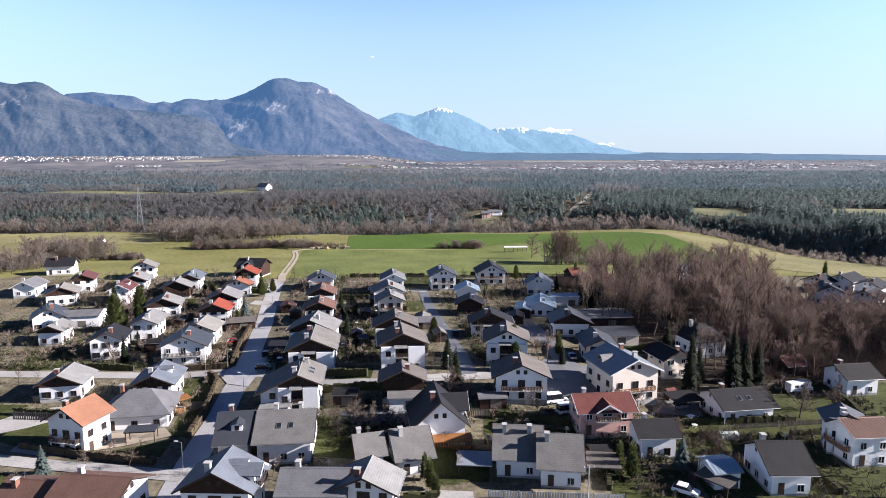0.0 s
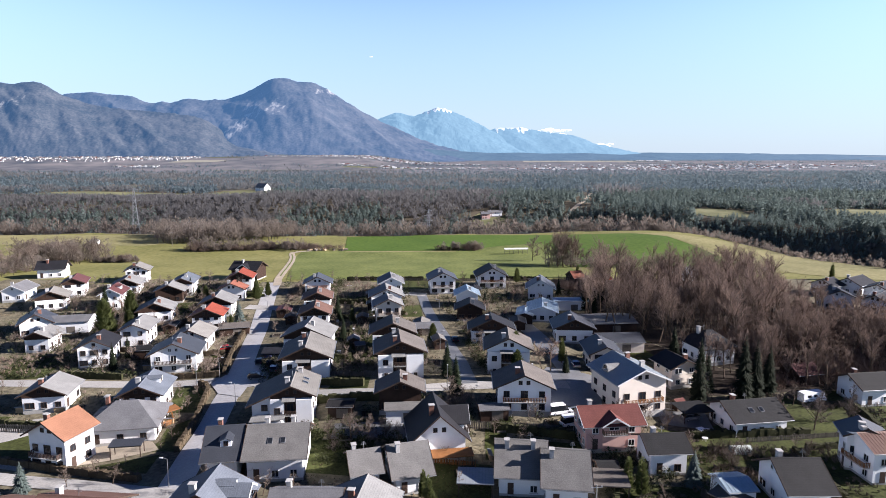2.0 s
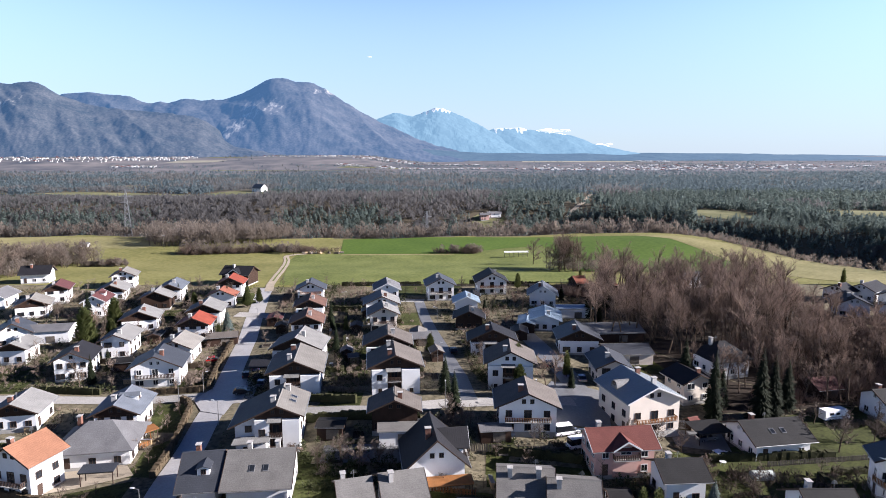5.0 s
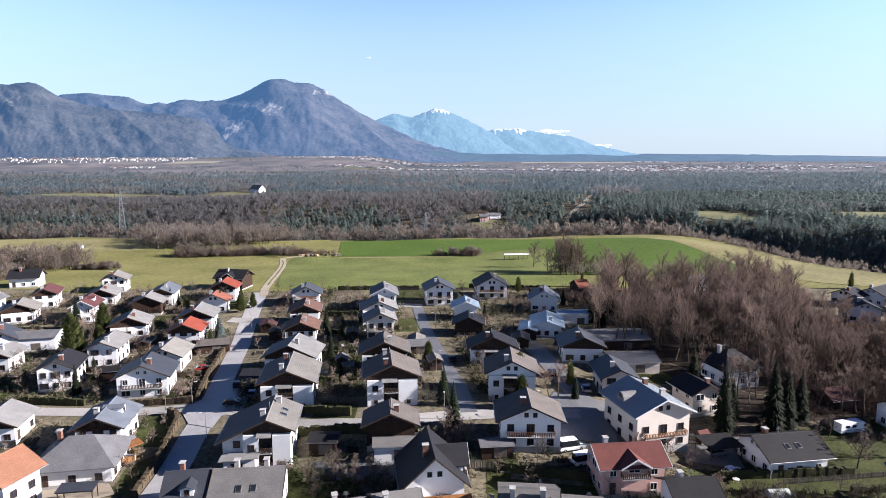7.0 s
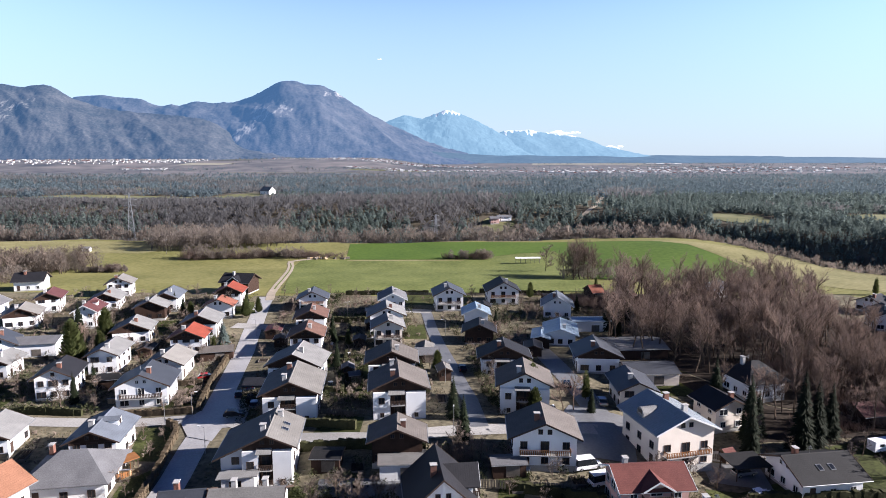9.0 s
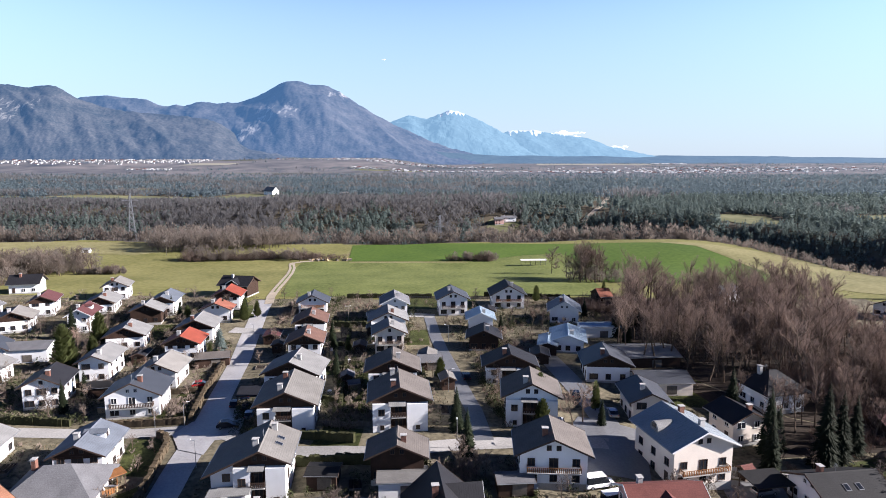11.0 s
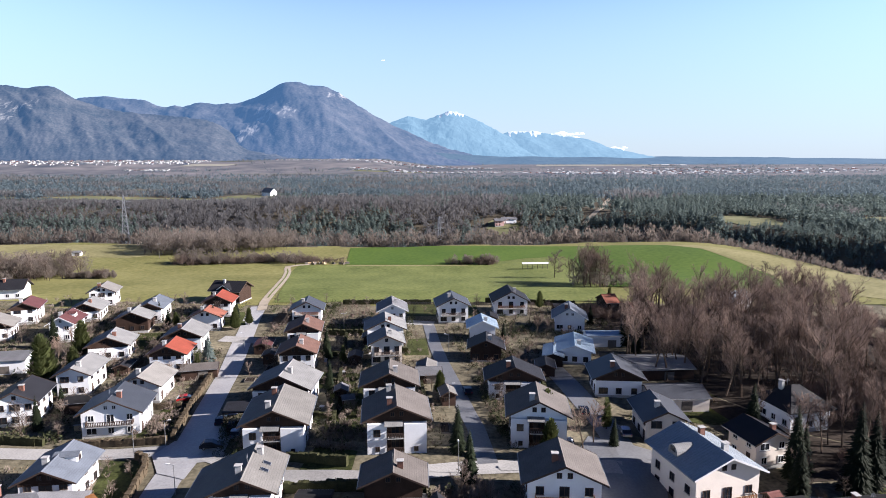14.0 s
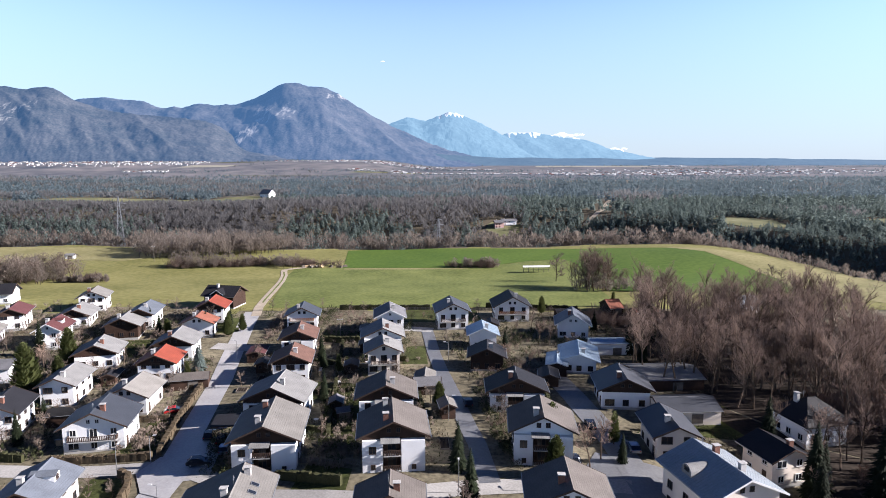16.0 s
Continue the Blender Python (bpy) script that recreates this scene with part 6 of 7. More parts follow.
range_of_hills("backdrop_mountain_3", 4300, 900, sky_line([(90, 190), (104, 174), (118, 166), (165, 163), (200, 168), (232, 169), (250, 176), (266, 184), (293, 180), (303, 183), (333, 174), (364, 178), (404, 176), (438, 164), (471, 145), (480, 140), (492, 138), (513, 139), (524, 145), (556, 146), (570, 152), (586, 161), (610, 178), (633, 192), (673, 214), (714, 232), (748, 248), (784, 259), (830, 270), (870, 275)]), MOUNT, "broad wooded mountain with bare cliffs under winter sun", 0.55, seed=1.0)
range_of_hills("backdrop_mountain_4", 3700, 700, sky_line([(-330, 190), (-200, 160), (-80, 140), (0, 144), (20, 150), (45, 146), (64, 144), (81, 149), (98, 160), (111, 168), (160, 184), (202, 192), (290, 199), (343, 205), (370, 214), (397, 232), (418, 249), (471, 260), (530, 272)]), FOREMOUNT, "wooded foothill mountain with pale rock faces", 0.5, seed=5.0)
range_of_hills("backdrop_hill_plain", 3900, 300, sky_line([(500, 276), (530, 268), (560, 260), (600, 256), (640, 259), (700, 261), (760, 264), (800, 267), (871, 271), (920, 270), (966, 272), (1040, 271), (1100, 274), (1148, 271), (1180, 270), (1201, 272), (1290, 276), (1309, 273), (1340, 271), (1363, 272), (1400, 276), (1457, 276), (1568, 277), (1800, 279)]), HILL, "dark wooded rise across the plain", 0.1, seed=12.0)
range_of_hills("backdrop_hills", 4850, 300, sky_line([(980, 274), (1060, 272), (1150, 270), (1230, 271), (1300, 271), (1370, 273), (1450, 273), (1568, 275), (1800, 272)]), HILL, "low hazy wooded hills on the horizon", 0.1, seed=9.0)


# ---- low growth that breaks up the yards ----
def tufts(name, seed, count, mat, label, lo, hi, ok):
    g = np.random.default_rng(seed)
    m = Mass()
    done = 0
    while done < count:
        x, y = g.uniform(-165, 60), g.uniform(100, 264)
        if on_road(x, y) or not clear_of_houses(x, y, -1.5) or not ok(noise.noise((x * 0.09, y * 0.09, seed * 3.3))):
            continue
        done += 1
        z, n = land(x, y), 9
        a, h = g.uniform(0, math.tau, n), g.uniform(lo, hi, n)
        ox, oy = x + g.normal(0, 0.7, n), y + g.normal(0, 0.7, n)
        w = h * 0.45
        p0 = np.stack([ox - w * np.cos(a), oy - w * np.sin(a), np.full(n, z - 0.05)], 1)
        p1 = np.stack([ox + w * np.cos(a), oy + w * np.sin(a), np.full(n, z - 0.05)], 1)
        p2 = np.stack([ox + g.normal(0, 0.2, n) * h, oy + g.normal(0, 0.2, n) * h, z + h], 1)
        k = np.arange(n)
        m.add(np.concatenate([p0, p1, p2]), np.stack([k, k + n, k + 2 * n], 1))
    m.finish(name, mat, label, "plants")


tufts("dry_plants", 31, 6500, DRYPLANT, "dry brown winter plants in the gardens", 0.08, 0.34, lambda v: v > 0.0)
tufts("green_plants", 32, 4600, GREENPLANT, "low evergreen plants and rough grass", 0.07, 0.28, lambda v: v < 0.12)


def leafy(name, seed, spots, count, mat, label, lo, hi):
    """Rounded evergreen shrubs in one mass: many small leaves on each."""
    g = np.random.default_rng(seed)
    m = Mass()
    done = 0
    while done < count:
        cx, cy, rx, ry = spots[int(g.uniform(0, len(spots)))]
        x, y = cx + rx * g.uniform(-1, 1), cy + ry * g.uniform(-1, 1)
        done += 1
        if on_road(x, y) or not clear_of_houses(x, y, -1.2):
            continue
        r, n = g.uniform(lo, hi), 80
        d = g.normal(0, 1, (n, 3))
        d /= np.linalg.norm(d, axis=1)[:, None]
        p = np.array([x, y, land(x, y) + r * 0.75]) + d * (r * g.uniform(0.7, 1.0, n))[:, None] * np.array([1, 1, 1.15])
        e1, e2 = g.normal(0, 0.16 * r + 0.03, (n, 3)), g.normal(0, 0.16 * r + 0.03, (n, 3))
        k = np.arange(n)
        m.add(np.concatenate([p, p + e1, p + e2]), np.stack([k, k + n, k + 2 * n], 1))
    m.finish(name, mat, label, "bushes")


leafy("evergreen_shrubs", 51, [(9.5, 165, 3, 20), (12, 186, 4, 18), (-98.5, 223.0, 35, 30), (-126.2, 201.8, 26, 40), (-20.2, 192.0, 9, 55), (-41.7, 156.5, 7, 10), (-88.0, 207.1, 32, 45), (-114.3, 176.6, 30, 20), (12, 195, 12, 40), (30, 235, 20, 15), (-65.7, 231.1, 4, 22), (-44.7, 238.6, 4, 22), (10, 128, 30, 12), (36, 112, 10, 10), (-20.1, 120.3, 14, 8), (-98.9, 156.1, 20, 4)], 1900, SHRUBLEAF, "dark evergreen shrubs between the houses", 0.4, 1.2)


# ---- sheds, carports and annexes ----
house(-5.7, 184, 8, 6.5, 5.5, 3.4, 2.3, "grey", "wood", "wood")
house(-1.0, 170.5, 100, 5.0, 3.6, 3.4, 2.5, "tan", "wood", "wood")
house(-64.8, 194.0, 15, 9.3, 5.2, 3.5, 2.5, "darktan", "wood", "wood")
house(49.9, 190.5, 5, 16, 12, 4.1, 2.8, "greylite", "wood", "wood")
house(48.6, 173, 4, 13, 9.5, 4.1, 2.7, "slate", "cream", "cream")
house(43.6, 214, 3, 12, 6, 3.9, 3.3, "skyblue", "white", "white")
house(26.4, 198.6, 80, 10, 5.5, 3.8, 3.0, "skyblue", "wood", "wood")
house(52.3, 136.6, 20, 2.6, 2.6, 2.7, 2.0, "redtile", "wood", "wood")
house(10.6, 128.5, 6, 6.5, 4, 2.9, 2.4, "grey", "wood", "wood")
house(-24.5, 218.4, 97, 5.1, 4.1, 3.1, 2.2, "dark", "wood", "wood")
house(-25.1, 175.9, 97, 4.1, 3.1, 2.9, 2.1, "grey", "wood", "wood")
house(-26.4, 233.3, 97, 6.1, 4.1, 3.0, 2.2, "darktan", "wood", "wood")
house(-54.1, 213.3, 97, 7.3, 5.2, 3.3, 2.5, "maroon", "wood", "wood")
house(-49.5, 204.1, 97, 5.2, 4.2, 3.1, 2.4, "dark", "wood", "wood")
house(23, 190, 85, 7, 5, 3.2, 2.3, "dark", "wood", "wood")
house(-85.9, 196.6, 100, 6.2, 4.1, 3.1, 2.3, "dark", "wood", "wood")
house(-105.3, 240.9, 100, 6.1, 4.0, 3.0, 2.2, "grey", "wood", "wood")
house(12, 236, 90, 6, 5, 3.4, 2.4, "dark", "wood", "wood")
house(-82.6, 174.6, 15, 9.4, 5.2, 3.3, 2.7, "darkgrey", "wood", "wood")
house(38, 250, 10, 8, 5, 3.6, 2.6, "dark", "wood", "wood")
house(29, 108.5, 3, 4, 3.5, 2.8, 2.2, "darkgrey", "white", "white")
house(-6.3, 188, 90, 6.5, 5, 3.3, 2.3, "tan", "wood", "wood")
house(-22.7, 170.2, 20, 3.0, 2.6, 2.6, 2.0, "bluegrey", "wood", "wood")
house(-25.8, 200.8, 95, 5.1, 3.7, 2.9, 2.2, "darktan", "wood", "wood")
house(64, 252, 20, 9, 6, 3.8, 2.7, "coral", "wood", "wood")


def carport(x, y, yaw, L, W, h, mat, label):
    ob = holder("carport", pose(x, y, land(x, y), 0, 0, yaw), label, "carport", "carports")
    part("roof", Shape().prism([(-L / 2, -W / 2, h), (-L / 2, W / 2, h + 0.25), (-L / 2, W / 2, h + 0.4), (-L / 2, -W / 2, h + 0.15)], (L, 0, 0)), mat, ob)
    for sx in (-1, 1):
        for sy in (-1, 1):
            part("post", Shape().box(sx * (L / 2 - 0.3) - 0.07, sx * (L / 2 - 0.3) + 0.07, sy * (W / 2 - 0.3) - 0.07, sy * (W / 2 - 0.3) + 0.07, -1, h + (0.2 if sy > 0 else 0.05)), DARKTRIM, ob)
    part("beam", Shape().box(-L / 2 + 0.1, L / 2 - 0.1, -W / 2 + 0.2, -W / 2 + 0.34, h - 0.2, h), DARKTRIM, ob)
    return ob


carport(-45.3, 166.5, 8, 6.0, 5.5, 2.5, ROOF["dark"], "flat dark-roofed timber carport beside the street")
carport(-41.3, 179.4, 8, 7.0, 5.5, 2.5, ROOF["bluegrey"], "flat grey-roofed timber carport")
carport(-60.7, 118.3, 8, 6.0, 2.8, 2.5, ROOF["slate"], "dark slate-roofed pergola before the low house")
carport(-59.2, 132.5, 50, 5.0, 2.4, 2.4, WARMWOOD, "red-brown slatted terrace pergola")
carport(1.6, 111.6, 8, 8.0, 2.8, 2.5, WARMWOOD, "honey-brown timber terrace canopy")
carport(5.6, 103.5, -4, 6.2, 5.0, 2.5, ROOF["bluemetal"], "blue metal roofed carport beside a hedge")
carport(27.8, 102.8, -6, 6.5, 5.5, 2.6, ROOF["darktan"], "mossy flat-roofed carport beside the house")
carport(53.5, 132.0, 10, 7.0, 5.5, 2.5, ROOF["darkgrey"], "flat dark carport with a parked car")
carport(46.0, 97.5, -50, 6.0, 4.0, 2.3, ROOF["darktan"], "low olive-grey lean-to carport")


# ---- vehicles ----
def car(x, y, yaw, paint, label, van=False):
    ob = holder("van" if van else "car", pose(x, y, land(x, y) + 0.08, 0, 0, yaw), label, "car", "parked cars")
    l, w = (2.6, 0.95) if van else (2.15, 0.88)
    top = 2.1 if van else 1.42
    prof = [(-l, 0.32), (-l, 0.78), (-l * 0.92, 0.92), (l * 0.45, 0.95), (l * 0.95, 0.78), (l, 0.6), (l, 0.32)]
    part("body", Shape().prism([(px, -w, pz) for px, pz in prof], (0, 2 * w, 0)), CARPAINT[paint], ob)
    cab = [(-l * 0.93, 0.92), (-l * (0.9 if van else 0.66), top), (l * (0.35 if van else 0.12), top), (l * (0.62 if van else 0.5), 0.94)]
    part("glazing", Shape().prism([(px, -w * 0.9, pz) for px, pz in cab], (0, w * 1.8, 0)), GLASS, ob)
    part("roof", Shape().prism([(-l * (0.9 if van else 0.66) - 0.02, -w * 0.88, top), (l * (0.35 if van else 0.12) + 0.02, -w * 0.88, top), (l * (0.35 if van else 0.12) - 0.1, -w * 0.8, top + 0.06), (-l * (0.9 if van else 0.66) + 0.1, -w * 0.8, top + 0.06)], (0, w * 1.76, 0)), CARPAINT[paint], ob)
    for px in (-l * 0.62, l * 0.62):
        for sy in (-1, 1):
            tyre = part("wheel", Shape().tube((px, sy * w * 0.8, 0.31), (px, sy * (w + 0.02), 0.31), 0.31, 0.31, 12), RUBBER, ob)
            part("rim", Shape().tube((px, sy * (w + 0.015), 0.31), (px, sy * (w + 0.035), 0.31), 0.19, 0.17, 10), METAL, tyre)
    for sy in (-1, 1):
        part("headlight", Shape().box(l - 0.06, l + 0.015, sy * w * 0.72 - 0.14, sy * w * 0.72 + 0.14, 0.6, 0.73), PLASTIC, ob)
        part("tail_light", Shape().box(-l - 0.015, -l + 0.05, sy * w * 0.78 - 0.1, sy * w * 0.78 + 0.1, 0.66, 0.82), CARPAINT[4], ob)
    return ob


for x, y, yaw, paint, what in ((-48.5, 164.6, 97, 0, "black hatchback parked beside the street"), (-47.6, 170.0, 97, 3, "dark blue car parked beside the street"), (-45.1, 162.3, 97, 0, "black car parked before a carport"),
                               (-45.9, 152.9, 10, 0, "black car parked at the corner"), (-43.0, 158.1, 97, 2, "silver car parked in a shaded yard"), (-61.9, 178.5, 20, 4, "small red car parked on a front lawn"),
                               (53.2, 131.6, 15, 2, "silver car parked under a carport"), (52.8, 124.2, 20, 1, "white car parked on a yard"), (40.5, 96.5, -35, 1, "white car parked by a lean-to"), (21.5, 150, 92, 0, "black car parked in a shaded yard street"),
                               (33.5, 156, 90, 2, "grey car parked before the garages"), (3.5, 176, 97, 0, "dark car parked along the shaded street"), (27.5, 165, 88, 0, "black car parked before an open garage")):
    car(x, y, yaw, paint, what)
car(24.8, 129.6, 15, 1, "white van parked beside the pink house", True)
car(26.6, 125.6, 20, 1, "white delivery van parked beside the pink house", True)
camper = holder("camper_van", pose(84.5, 141.0, land(84.5, 141.0) + 0.1, 0, 0, 12) @ Matrix.Scale(0.88, 4), "white camper van parked beside the lane", "camper van")
part("cabin", Shape().prism([(-3.4, -1.1, 0.45), (-3.4, -1.1, 2.75), (2.6, -1.1, 2.85), (3.0, -1.1, 2.5), (2.7, -1.1, 1.9), (3.5, -1.1, 1.15), (3.6, -1.1, 0.45)], (0, 2.2, 0)), CARPAINT[1], camper)
part("windscreen", Shape().prism([(2.74, -0.95, 1.9), (3.46, -0.95, 1.2), (3.5, -0.95, 1.24), (2.78, -0.95, 1.94)], (0, 1.9, 0)), GLASS, camper)
for px in (-2.2, -0.4):
    part("window", Shape().box(px, px + 1.1, -1.13, -1.09, 1.6, 2.2), GLASS, camper)
part("stripe", Shape().box(-3.38, 3.4, -1.125, -1.1, 1.0, 1.14), CARPAINT[2], camper)
for px in (-2.0, 2.3):
    for sy in (-1, 1):
        part("wheel", Shape().tube((px, sy * 0.85, 0.34), (px, sy * 1.12, 0.34), 0.34, 0.34, 12), RUBBER, camper)


# ---- street furniture, poles, fences ----
def street_lamp(x, y, yaw):
    ob = holder("street_lamp", pose(x, y, land(x, y), 0, 0, yaw), "slim pale street lamp with a short arm", "street lamp", "street lamps")
    part("pole", Shape().tube((0, 0, -0.5), (0, 0, 5.2), 0.07, 0.05, 8), METAL, ob)
    part("arm", Shape().tube((0, 0, 5.15), (0.9, 0, 5.4), 0.045, 0.04, 6), METAL, ob)
    part("lamp_head", Shape().prism([(0.7, -0.12, 5.32), (1.3, -0.1, 5.4), (1.3, -0.1, 5.48), (0.7, -0.12, 5.48)], (0, 0.26, 0)), TRIM, ob)


for x, y, yaw in ((-55.8, 154.9, 0), (-0.6, 167.5, 0), (-47.0, 105.2, 180), (-60.1, 151.1, 90), (1.2, 140.0, 90), (-59.8, 213.1, 180), (-1.0, 205, 180), (20.5, 140.4, 90), (-46.0, 137.2, 180)):
    street_lamp(x, y, yaw)


def power_pole(x, y, h, yaw, label):
    ob = holder("power_pole", pose(x, y, land(x, y), 0, 0, yaw), label, "power pole", "power poles")
    part("pole", Shape().tube((0, 0, -0.5), (0, 0, h), 0.13, 0.08, 8), CONCRETE if 6.2 < h < 7 else GREYWOOD, ob)
    part("crossarm", Shape().box(-0.9, 0.9, -0.06, 0.06, h - 0.5, h - 0.38), METAL, ob)
    for px in (-0.8, 0, 0.8):
        part("insulator", Shape().tube((px, 0, h - 0.38), (px, 0, h - 0.15), 0.06, 0.04, 6), TRIM, ob)


power_pole(23.6, 94.0, 6.4, 5, "concrete power pole beside a white fence")
power_pole(-171.5, 396.5, 9, 30, "grey power pole standing in the meadow")
power_pole(-34.4, 231.8, 6.0, 20, "slender pole in a back garden")


def pylon(x, y, h, yaw):
    ob = holder("pylon", pose(x, y, land(x, y), 0, 0, yaw), "grey steel lattice pylon rising from the woods", "pylon", "pylons")
    s = Shape()
    b = 2.6
    for sx in (-1, 1):
        for sy in (-1, 1):
            part("leg", Shape().tube((sx * b, sy * b, -2), (sx * 0.35, sy * 0.35, h), 0.22, 0.12, 4), METAL, ob)
    n = 9
    for k in range(n):
        f0, f1 = k / n, (k + 1) / n
        w0, w1 = b + (0.35 - b) * f0, b + (0.35 - b) * f1
        for sx, sy, tx, ty in ((-1, -1, 1, -1), (1, -1, 1, 1), (1, 1, -1, 1), (-1, 1, -1, -1)):
            s.tube((sx * w0, sy * w0, h * f0), (tx * w1, ty * w1, h * f1), 0.09, 0.09, 3).tube((tx * w0, ty * w0, h * f0), (sx * w1, sy * w1, h * f1), 0.09, 0.09, 3)
    part("bracing", s, METAL, ob)
    for zf, w in ((0.74, 4.2), (0.86, 5.2), (0.97, 3.4)):
        part("crossarm", Shape().tube((-w, 0, h * zf), (w, 0, h * zf), 0.14, 0.14, 4).tube((-w, 0, h * zf), (0, 0, h * zf + 1.3), 0.08, 0.08, 3).tube((w, 0, h * zf), (0, 0, h * zf + 1.3), 0.08, 0.08, 3), METAL, ob)


pylon(-232, 474, 36, 20)
pylon(-14, 640, 44, 20)


def fence(a, b, h, step, mat, post_mat, label, wide=0.12):
    """Uprights on two rails between posts."""
    dx, dy = b[0] - a[0], b[1] - a[1]
    n = max(1, round(math.hypot(dx, dy) / 2.4))
    ob = holder("fence", pose(a[0], a[1], land(*a)), label, "fence", "garden fences")
    yaw = math.degrees(math.atan2(dy, dx))
    bay = math.hypot(dx, dy) / n
    rail = Shape().box(0.08, bay - 0.08, -0.03, 0.03, 0.25, 0.33).data("rail", mat)
    slat = Shape().box(0, wide, -0.055, -0.03, 0.08, h).data("slat", mat)
    post = Shape().box(-0.07, 0.07, -0.07, 0.07, -1, h + 0.08).data("post", post_mat)
    for i in range(n + 1):
        x, y = a[0] + dx * i / n, a[1] + dy * i / n
        spot = pose(x - a[0], y - a[1], land(x, y) - land(*a), 0, 0, yaw)
        pieces = [("post", post, 0, 0)]
        if i < n:
            pieces += [("rail", rail, 0, 0), ("rail", rail, 0, h - 0.55)] + [("slat", slat, 0.12 + k * (bay - 0.2) / max(1, int((bay - 0.2) / step)), 0) for k in range(int((bay - 0.2) / step))]
        for nm, me, px, pz in pieces:
            o = new(nm, me)
            o.parent = ob
            o.matrix_basis = spot @ pose(px, 0, pz)
    return ob


fence((7.5, 95.4), (29.5, 94.1), 1.3, 0.42, TRIM, CONCRETE, "pale panelled fence on a concrete kerb", 0.3)
fence((2.5, 124.6), (21.5, 123.2), 1.7, 0.42, GREYWOOD, GREYWOOD, "dark weathered paling fence between gardens", 0.3)
fence((-94.5, 129.6), (-79.0, 128.5), 1.9, 0.42, GREYWOOD, GREYWOOD, "tall weathered board fence behind the house", 0.3)
fence((-62.5, 126.7), (-57.5, 131.7), 1.3, 0.42, WARMWOOD, WARMWOOD, "red-brown wooden terrace fence", 0.3)
fence((-57.5, 131.7), (-59.4, 135.1), 1.3, 0.42, WARMWOOD, WARMWOOD, "red-brown wooden terrace fence", 0.3)
fence((-27.8, 152.3), (-16.0, 148.9), 1.2, 0.42, GREYWOOD, GREYWOOD, "weathered grey wooden garden fence", 0.3)
fence((46, 137.5), (70, 135.2), 1.1, 0.42, GREYWOOD, GREYWOOD, "low weathered paling fence along the lane", 0.3)
fence((60, 121), (84, 124), 1.1, 0.42, GREYWOOD, GREYWOOD, "low weathered paling fence round a lawn", 0.3)
fence((-2.5, 113), (6, 111.5), 1.1, 0.42, WARMWOOD, WARMWOOD, "orange-brown wooden terrace screen", 0.3)
fence((-30, 262), (40, 261), 1.1, 0.42, GREYWOOD, GREYWOOD, "weathered paling fence at the meadow edge", 0.3)

# greenhouse, by its own lawn
gh = holder("greenhouse", pose(57, 117.2, land(57, 117.2), 0, 0, 4) @ Matrix.Scale(0.72, 4), "small arched greenhouse with pale film on a lawn", "greenhouse")
arch = [(-2.6, 1.4 * math.cos(k * math.pi / 8), 0.5 + 1.35 * math.sin(k * math.pi / 8)) for k in range(9)]
part("film", Shape().prism([(-2.6, 1.4, -0.3)] + arch + [(-2.6, -1.4, -0.3)], (5.2, 0, 0)), PLASTIC, gh)
for k in range(5):
    hoop = Shape()
    for (x0, y0, z0), (x1, y1, z1) in zip(arch, arch[1:]):
        hoop.tube((k * 1.3 - 2.6, y0 * 1.02, z0 * 1.01), (k * 1.3 - 2.6, y1 * 1.02, z1 * 1.01), 0.04, 0.04, 5)
    part("hoop", hoop, METAL, gh)
gh2 = copy_thing(gh, pose(25.5, 113.5, land(25.5, 113.5), 0, 0, -6))
tagged(gh2, "small arched greenhouse with pale film behind the house")

# hay rack and hut in the meadow
rack = holder("hay_rack", pose(43, 364, land(43, 364), 0, 0, 4), "roofed timber hay rack standing in the meadow", "hay rack")
part("roof", Shape().prism([(-7, -1.3, 3.0), (-7, 0, 3.7), (-7, 1.3, 3.0), (-7, 0, 3.5)], (14, 0, 0)), TRIM, rack)
for k in range(6):
    part("post", Shape().box(-6.6 + k * 2.64 - 0.1, -6.6 + k * 2.64 + 0.1, -0.1, 0.1, -0.5, 3.45), GREYWOOD, rack)
for k in range(3):
    part("rail", Shape().box(-6.8, 6.8, 0.11, 0.2, 0.7 + k * 0.8, 0.8 + k * 0.8), GREYWOOD, rack)
house(-225.8, 406, 10, 5.5, 4, 3.0, 2.2, "pale", "white", "white")
pile = random.Random(8)
LOG = Shape().tube((-1.2, 0, 0), (1.2, 0, 0), 0.22, 0.2, 7)
LOGS = [LOG.data("log", PALELOG), LOG.data("log", GREYWOOD)]
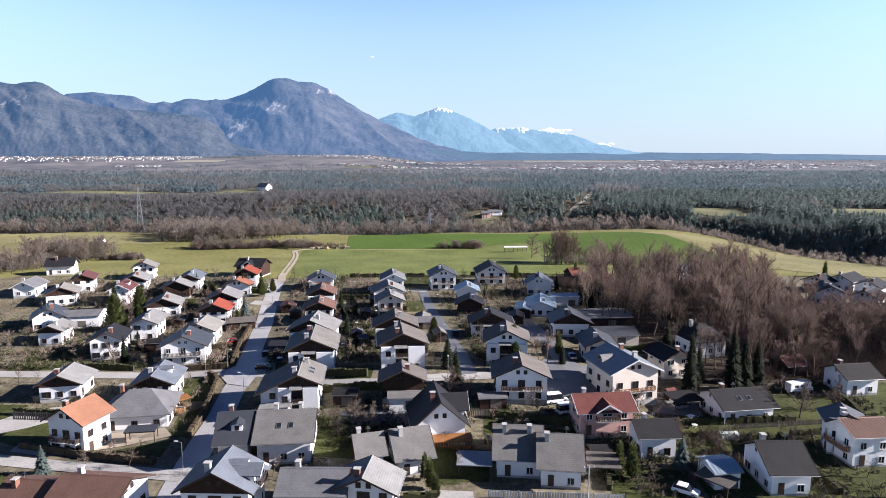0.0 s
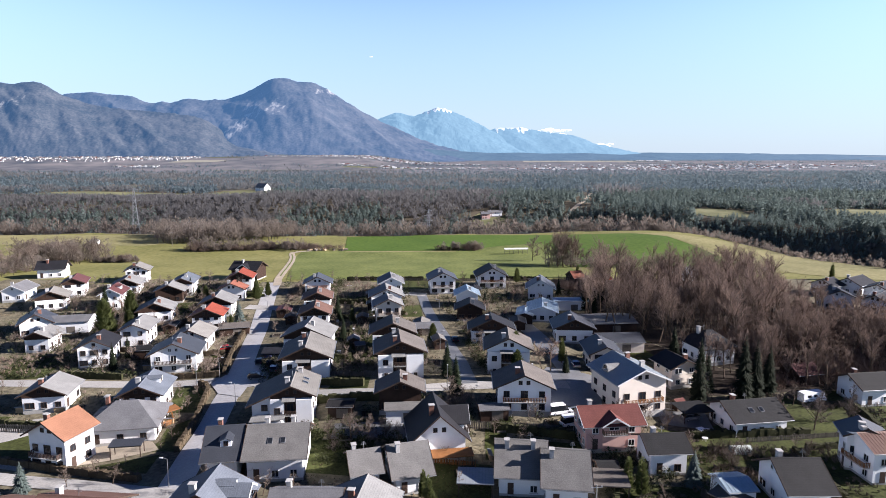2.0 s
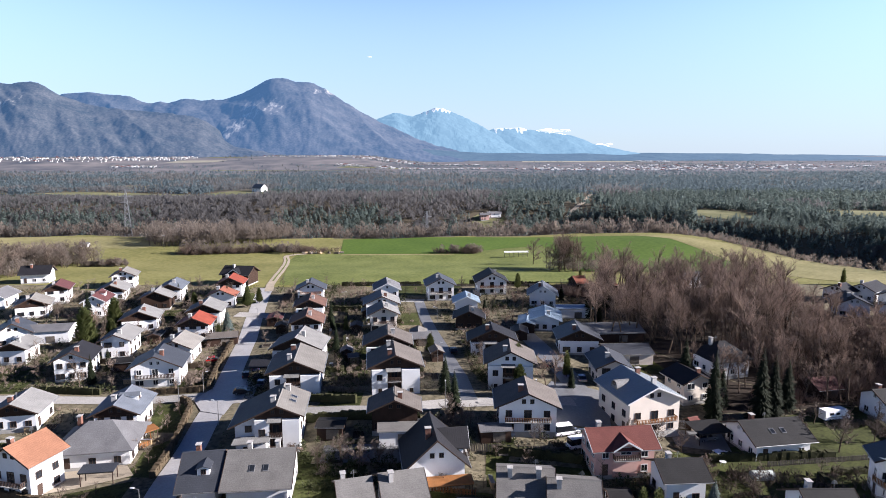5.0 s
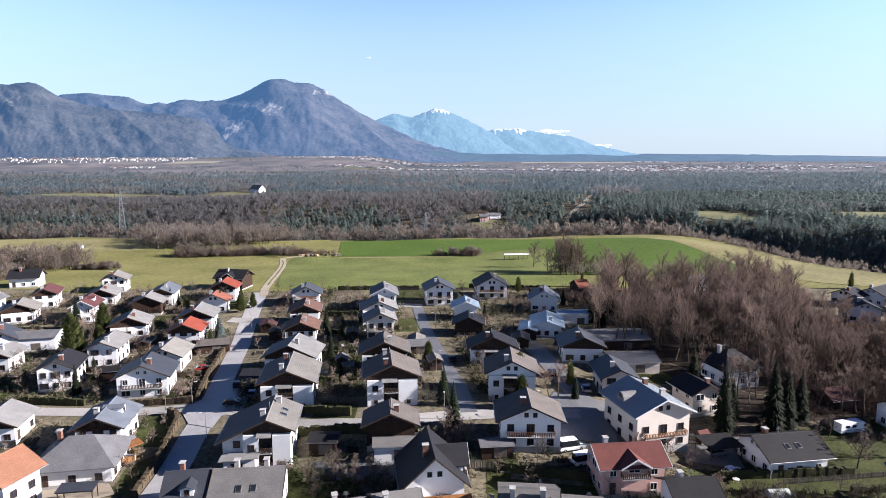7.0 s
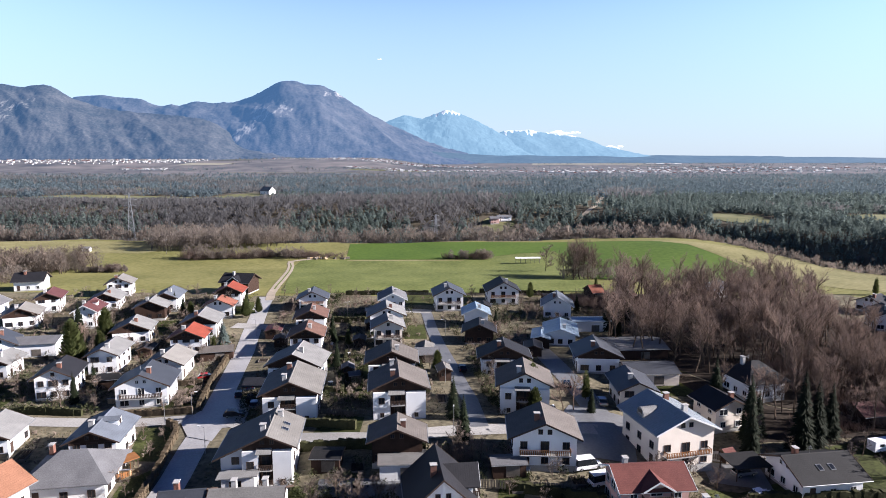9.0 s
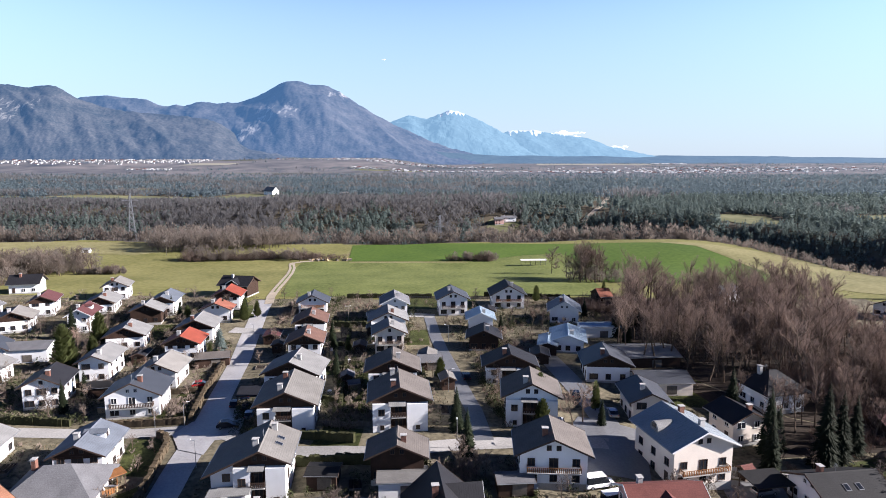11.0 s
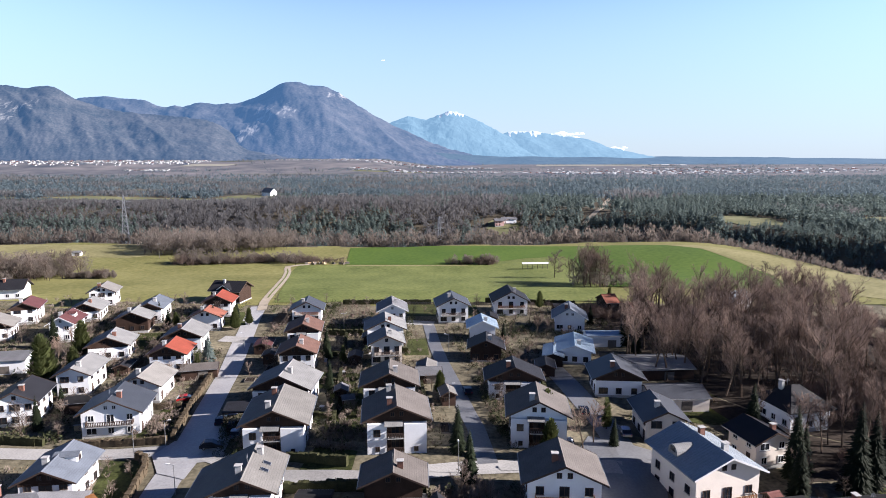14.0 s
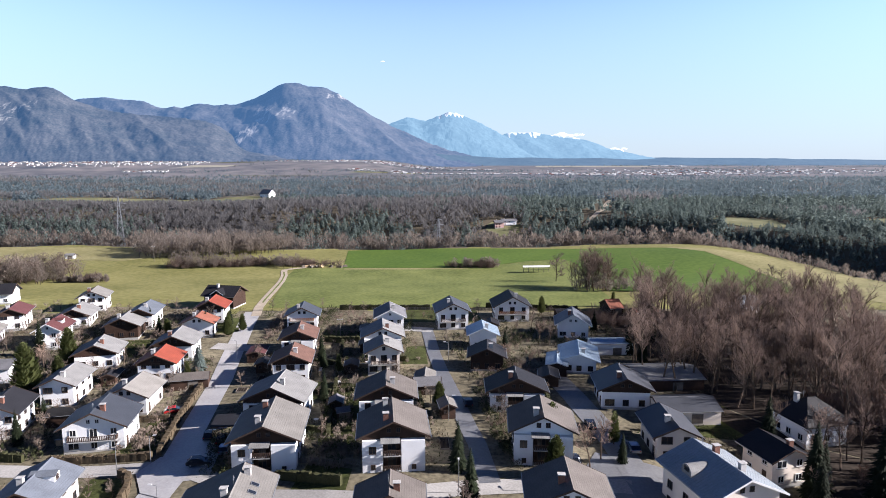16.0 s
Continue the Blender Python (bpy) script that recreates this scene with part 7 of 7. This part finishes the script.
for k in range(16):
    x, y = -70 + pile.uniform(-12, 12), 380 + pile.uniform(-2.5, 2.5)
    ob = holder("log_pile", pose(x, y, land(x, y), 0, 0, pile.uniform(0, 180)), "heap of cut logs beside the track", "log pile", "log piles")
    for px, pz in ((-0.45, 0.22), (0, 0.22), (0.45, 0.22), (-0.22, 0.6), (0.22, 0.6), (0, 0.98)):
        o = new("log", LOGS[k % 2])
        o.parent = ob
        o.matrix_basis = pose(pile.uniform(-0.2, 0.2), px, pz)

# houses out in the valley
house(-299, 1045, -35, 24, 15, 13, 6.0, "greylite", "white", "white")
house(52, 755, 10, 12, 9, 8.5, 6.2, "grey", "pink", "pink")
house(64, 762, 10, 18, 9, 7, 5, "grey", "white", "white")
house(-166, 1010, 5, 26, 10, 8, 5, "greylite", "white", "white")

# small clouds low over the far ridge
for cx, cz, w, hgt in ((820, 240, 150, 26), (905, 205, 70, 16), (1180, 130, 130, 20), (-540, 790, 14, 6), (-3350, 560, 80, 22)):
    rng = random.Random(int(cx))
    bm = bmesh.new()
    for k in range(26):
        r = hgt * rng.uniform(0.35, 0.8)
        bmesh.ops.create_icosphere(bm, subdivisions=2, radius=r, matrix=Matrix.Translation((cx + w * rng.gauss(0, 0.4), 4880 + rng.uniform(-20, 20), cz + hgt * rng.gauss(0, 0.22))) @ Matrix.Diagonal((1.9, 0.4, 0.55, 1)))
    me = bpy.data.meshes.new("cloud")
    bm.to_mesh(me)
    bm.free()
    me.materials.append(CLOUD)
    me.polygons.foreach_set("use_smooth", [True] * len(me.polygons))
    tagged(new("backdrop_cloud", me), "small bank of white cloud low in the sky", "cloud", kind="structure")


# white garden furniture
TABLETOP = Shape().tube((0, 0, 0.7), (0, 0, 0.75), 0.6, 0.6, 14).data("tabletop", TRIM)
TABLELEG = Shape().tube((0, 0, 0), (0, 0, 0.7), 0.03, 0.03, 6).data("leg", TRIM)
for x, y in ((-31.6, 171.7), (-28.3, 169.8), (-27.6, 191.9), (-22.3, 204.7), (52.0, 121.6), (14.0, 128.5)):
    ob = holder("garden_table", pose(x, y, land(x, y) + 0.05), "round white garden table on the grass", "table", "garden tables")
    new("tabletop", TABLETOP).parent = ob
    for a in range(4):
        leg = new("leg", TABLELEG)
        leg.parent = ob
        leg.matrix_basis = pose(0.4 * math.cos(a * math.pi / 2), 0.4 * math.sin(a * math.pi / 2), 0)
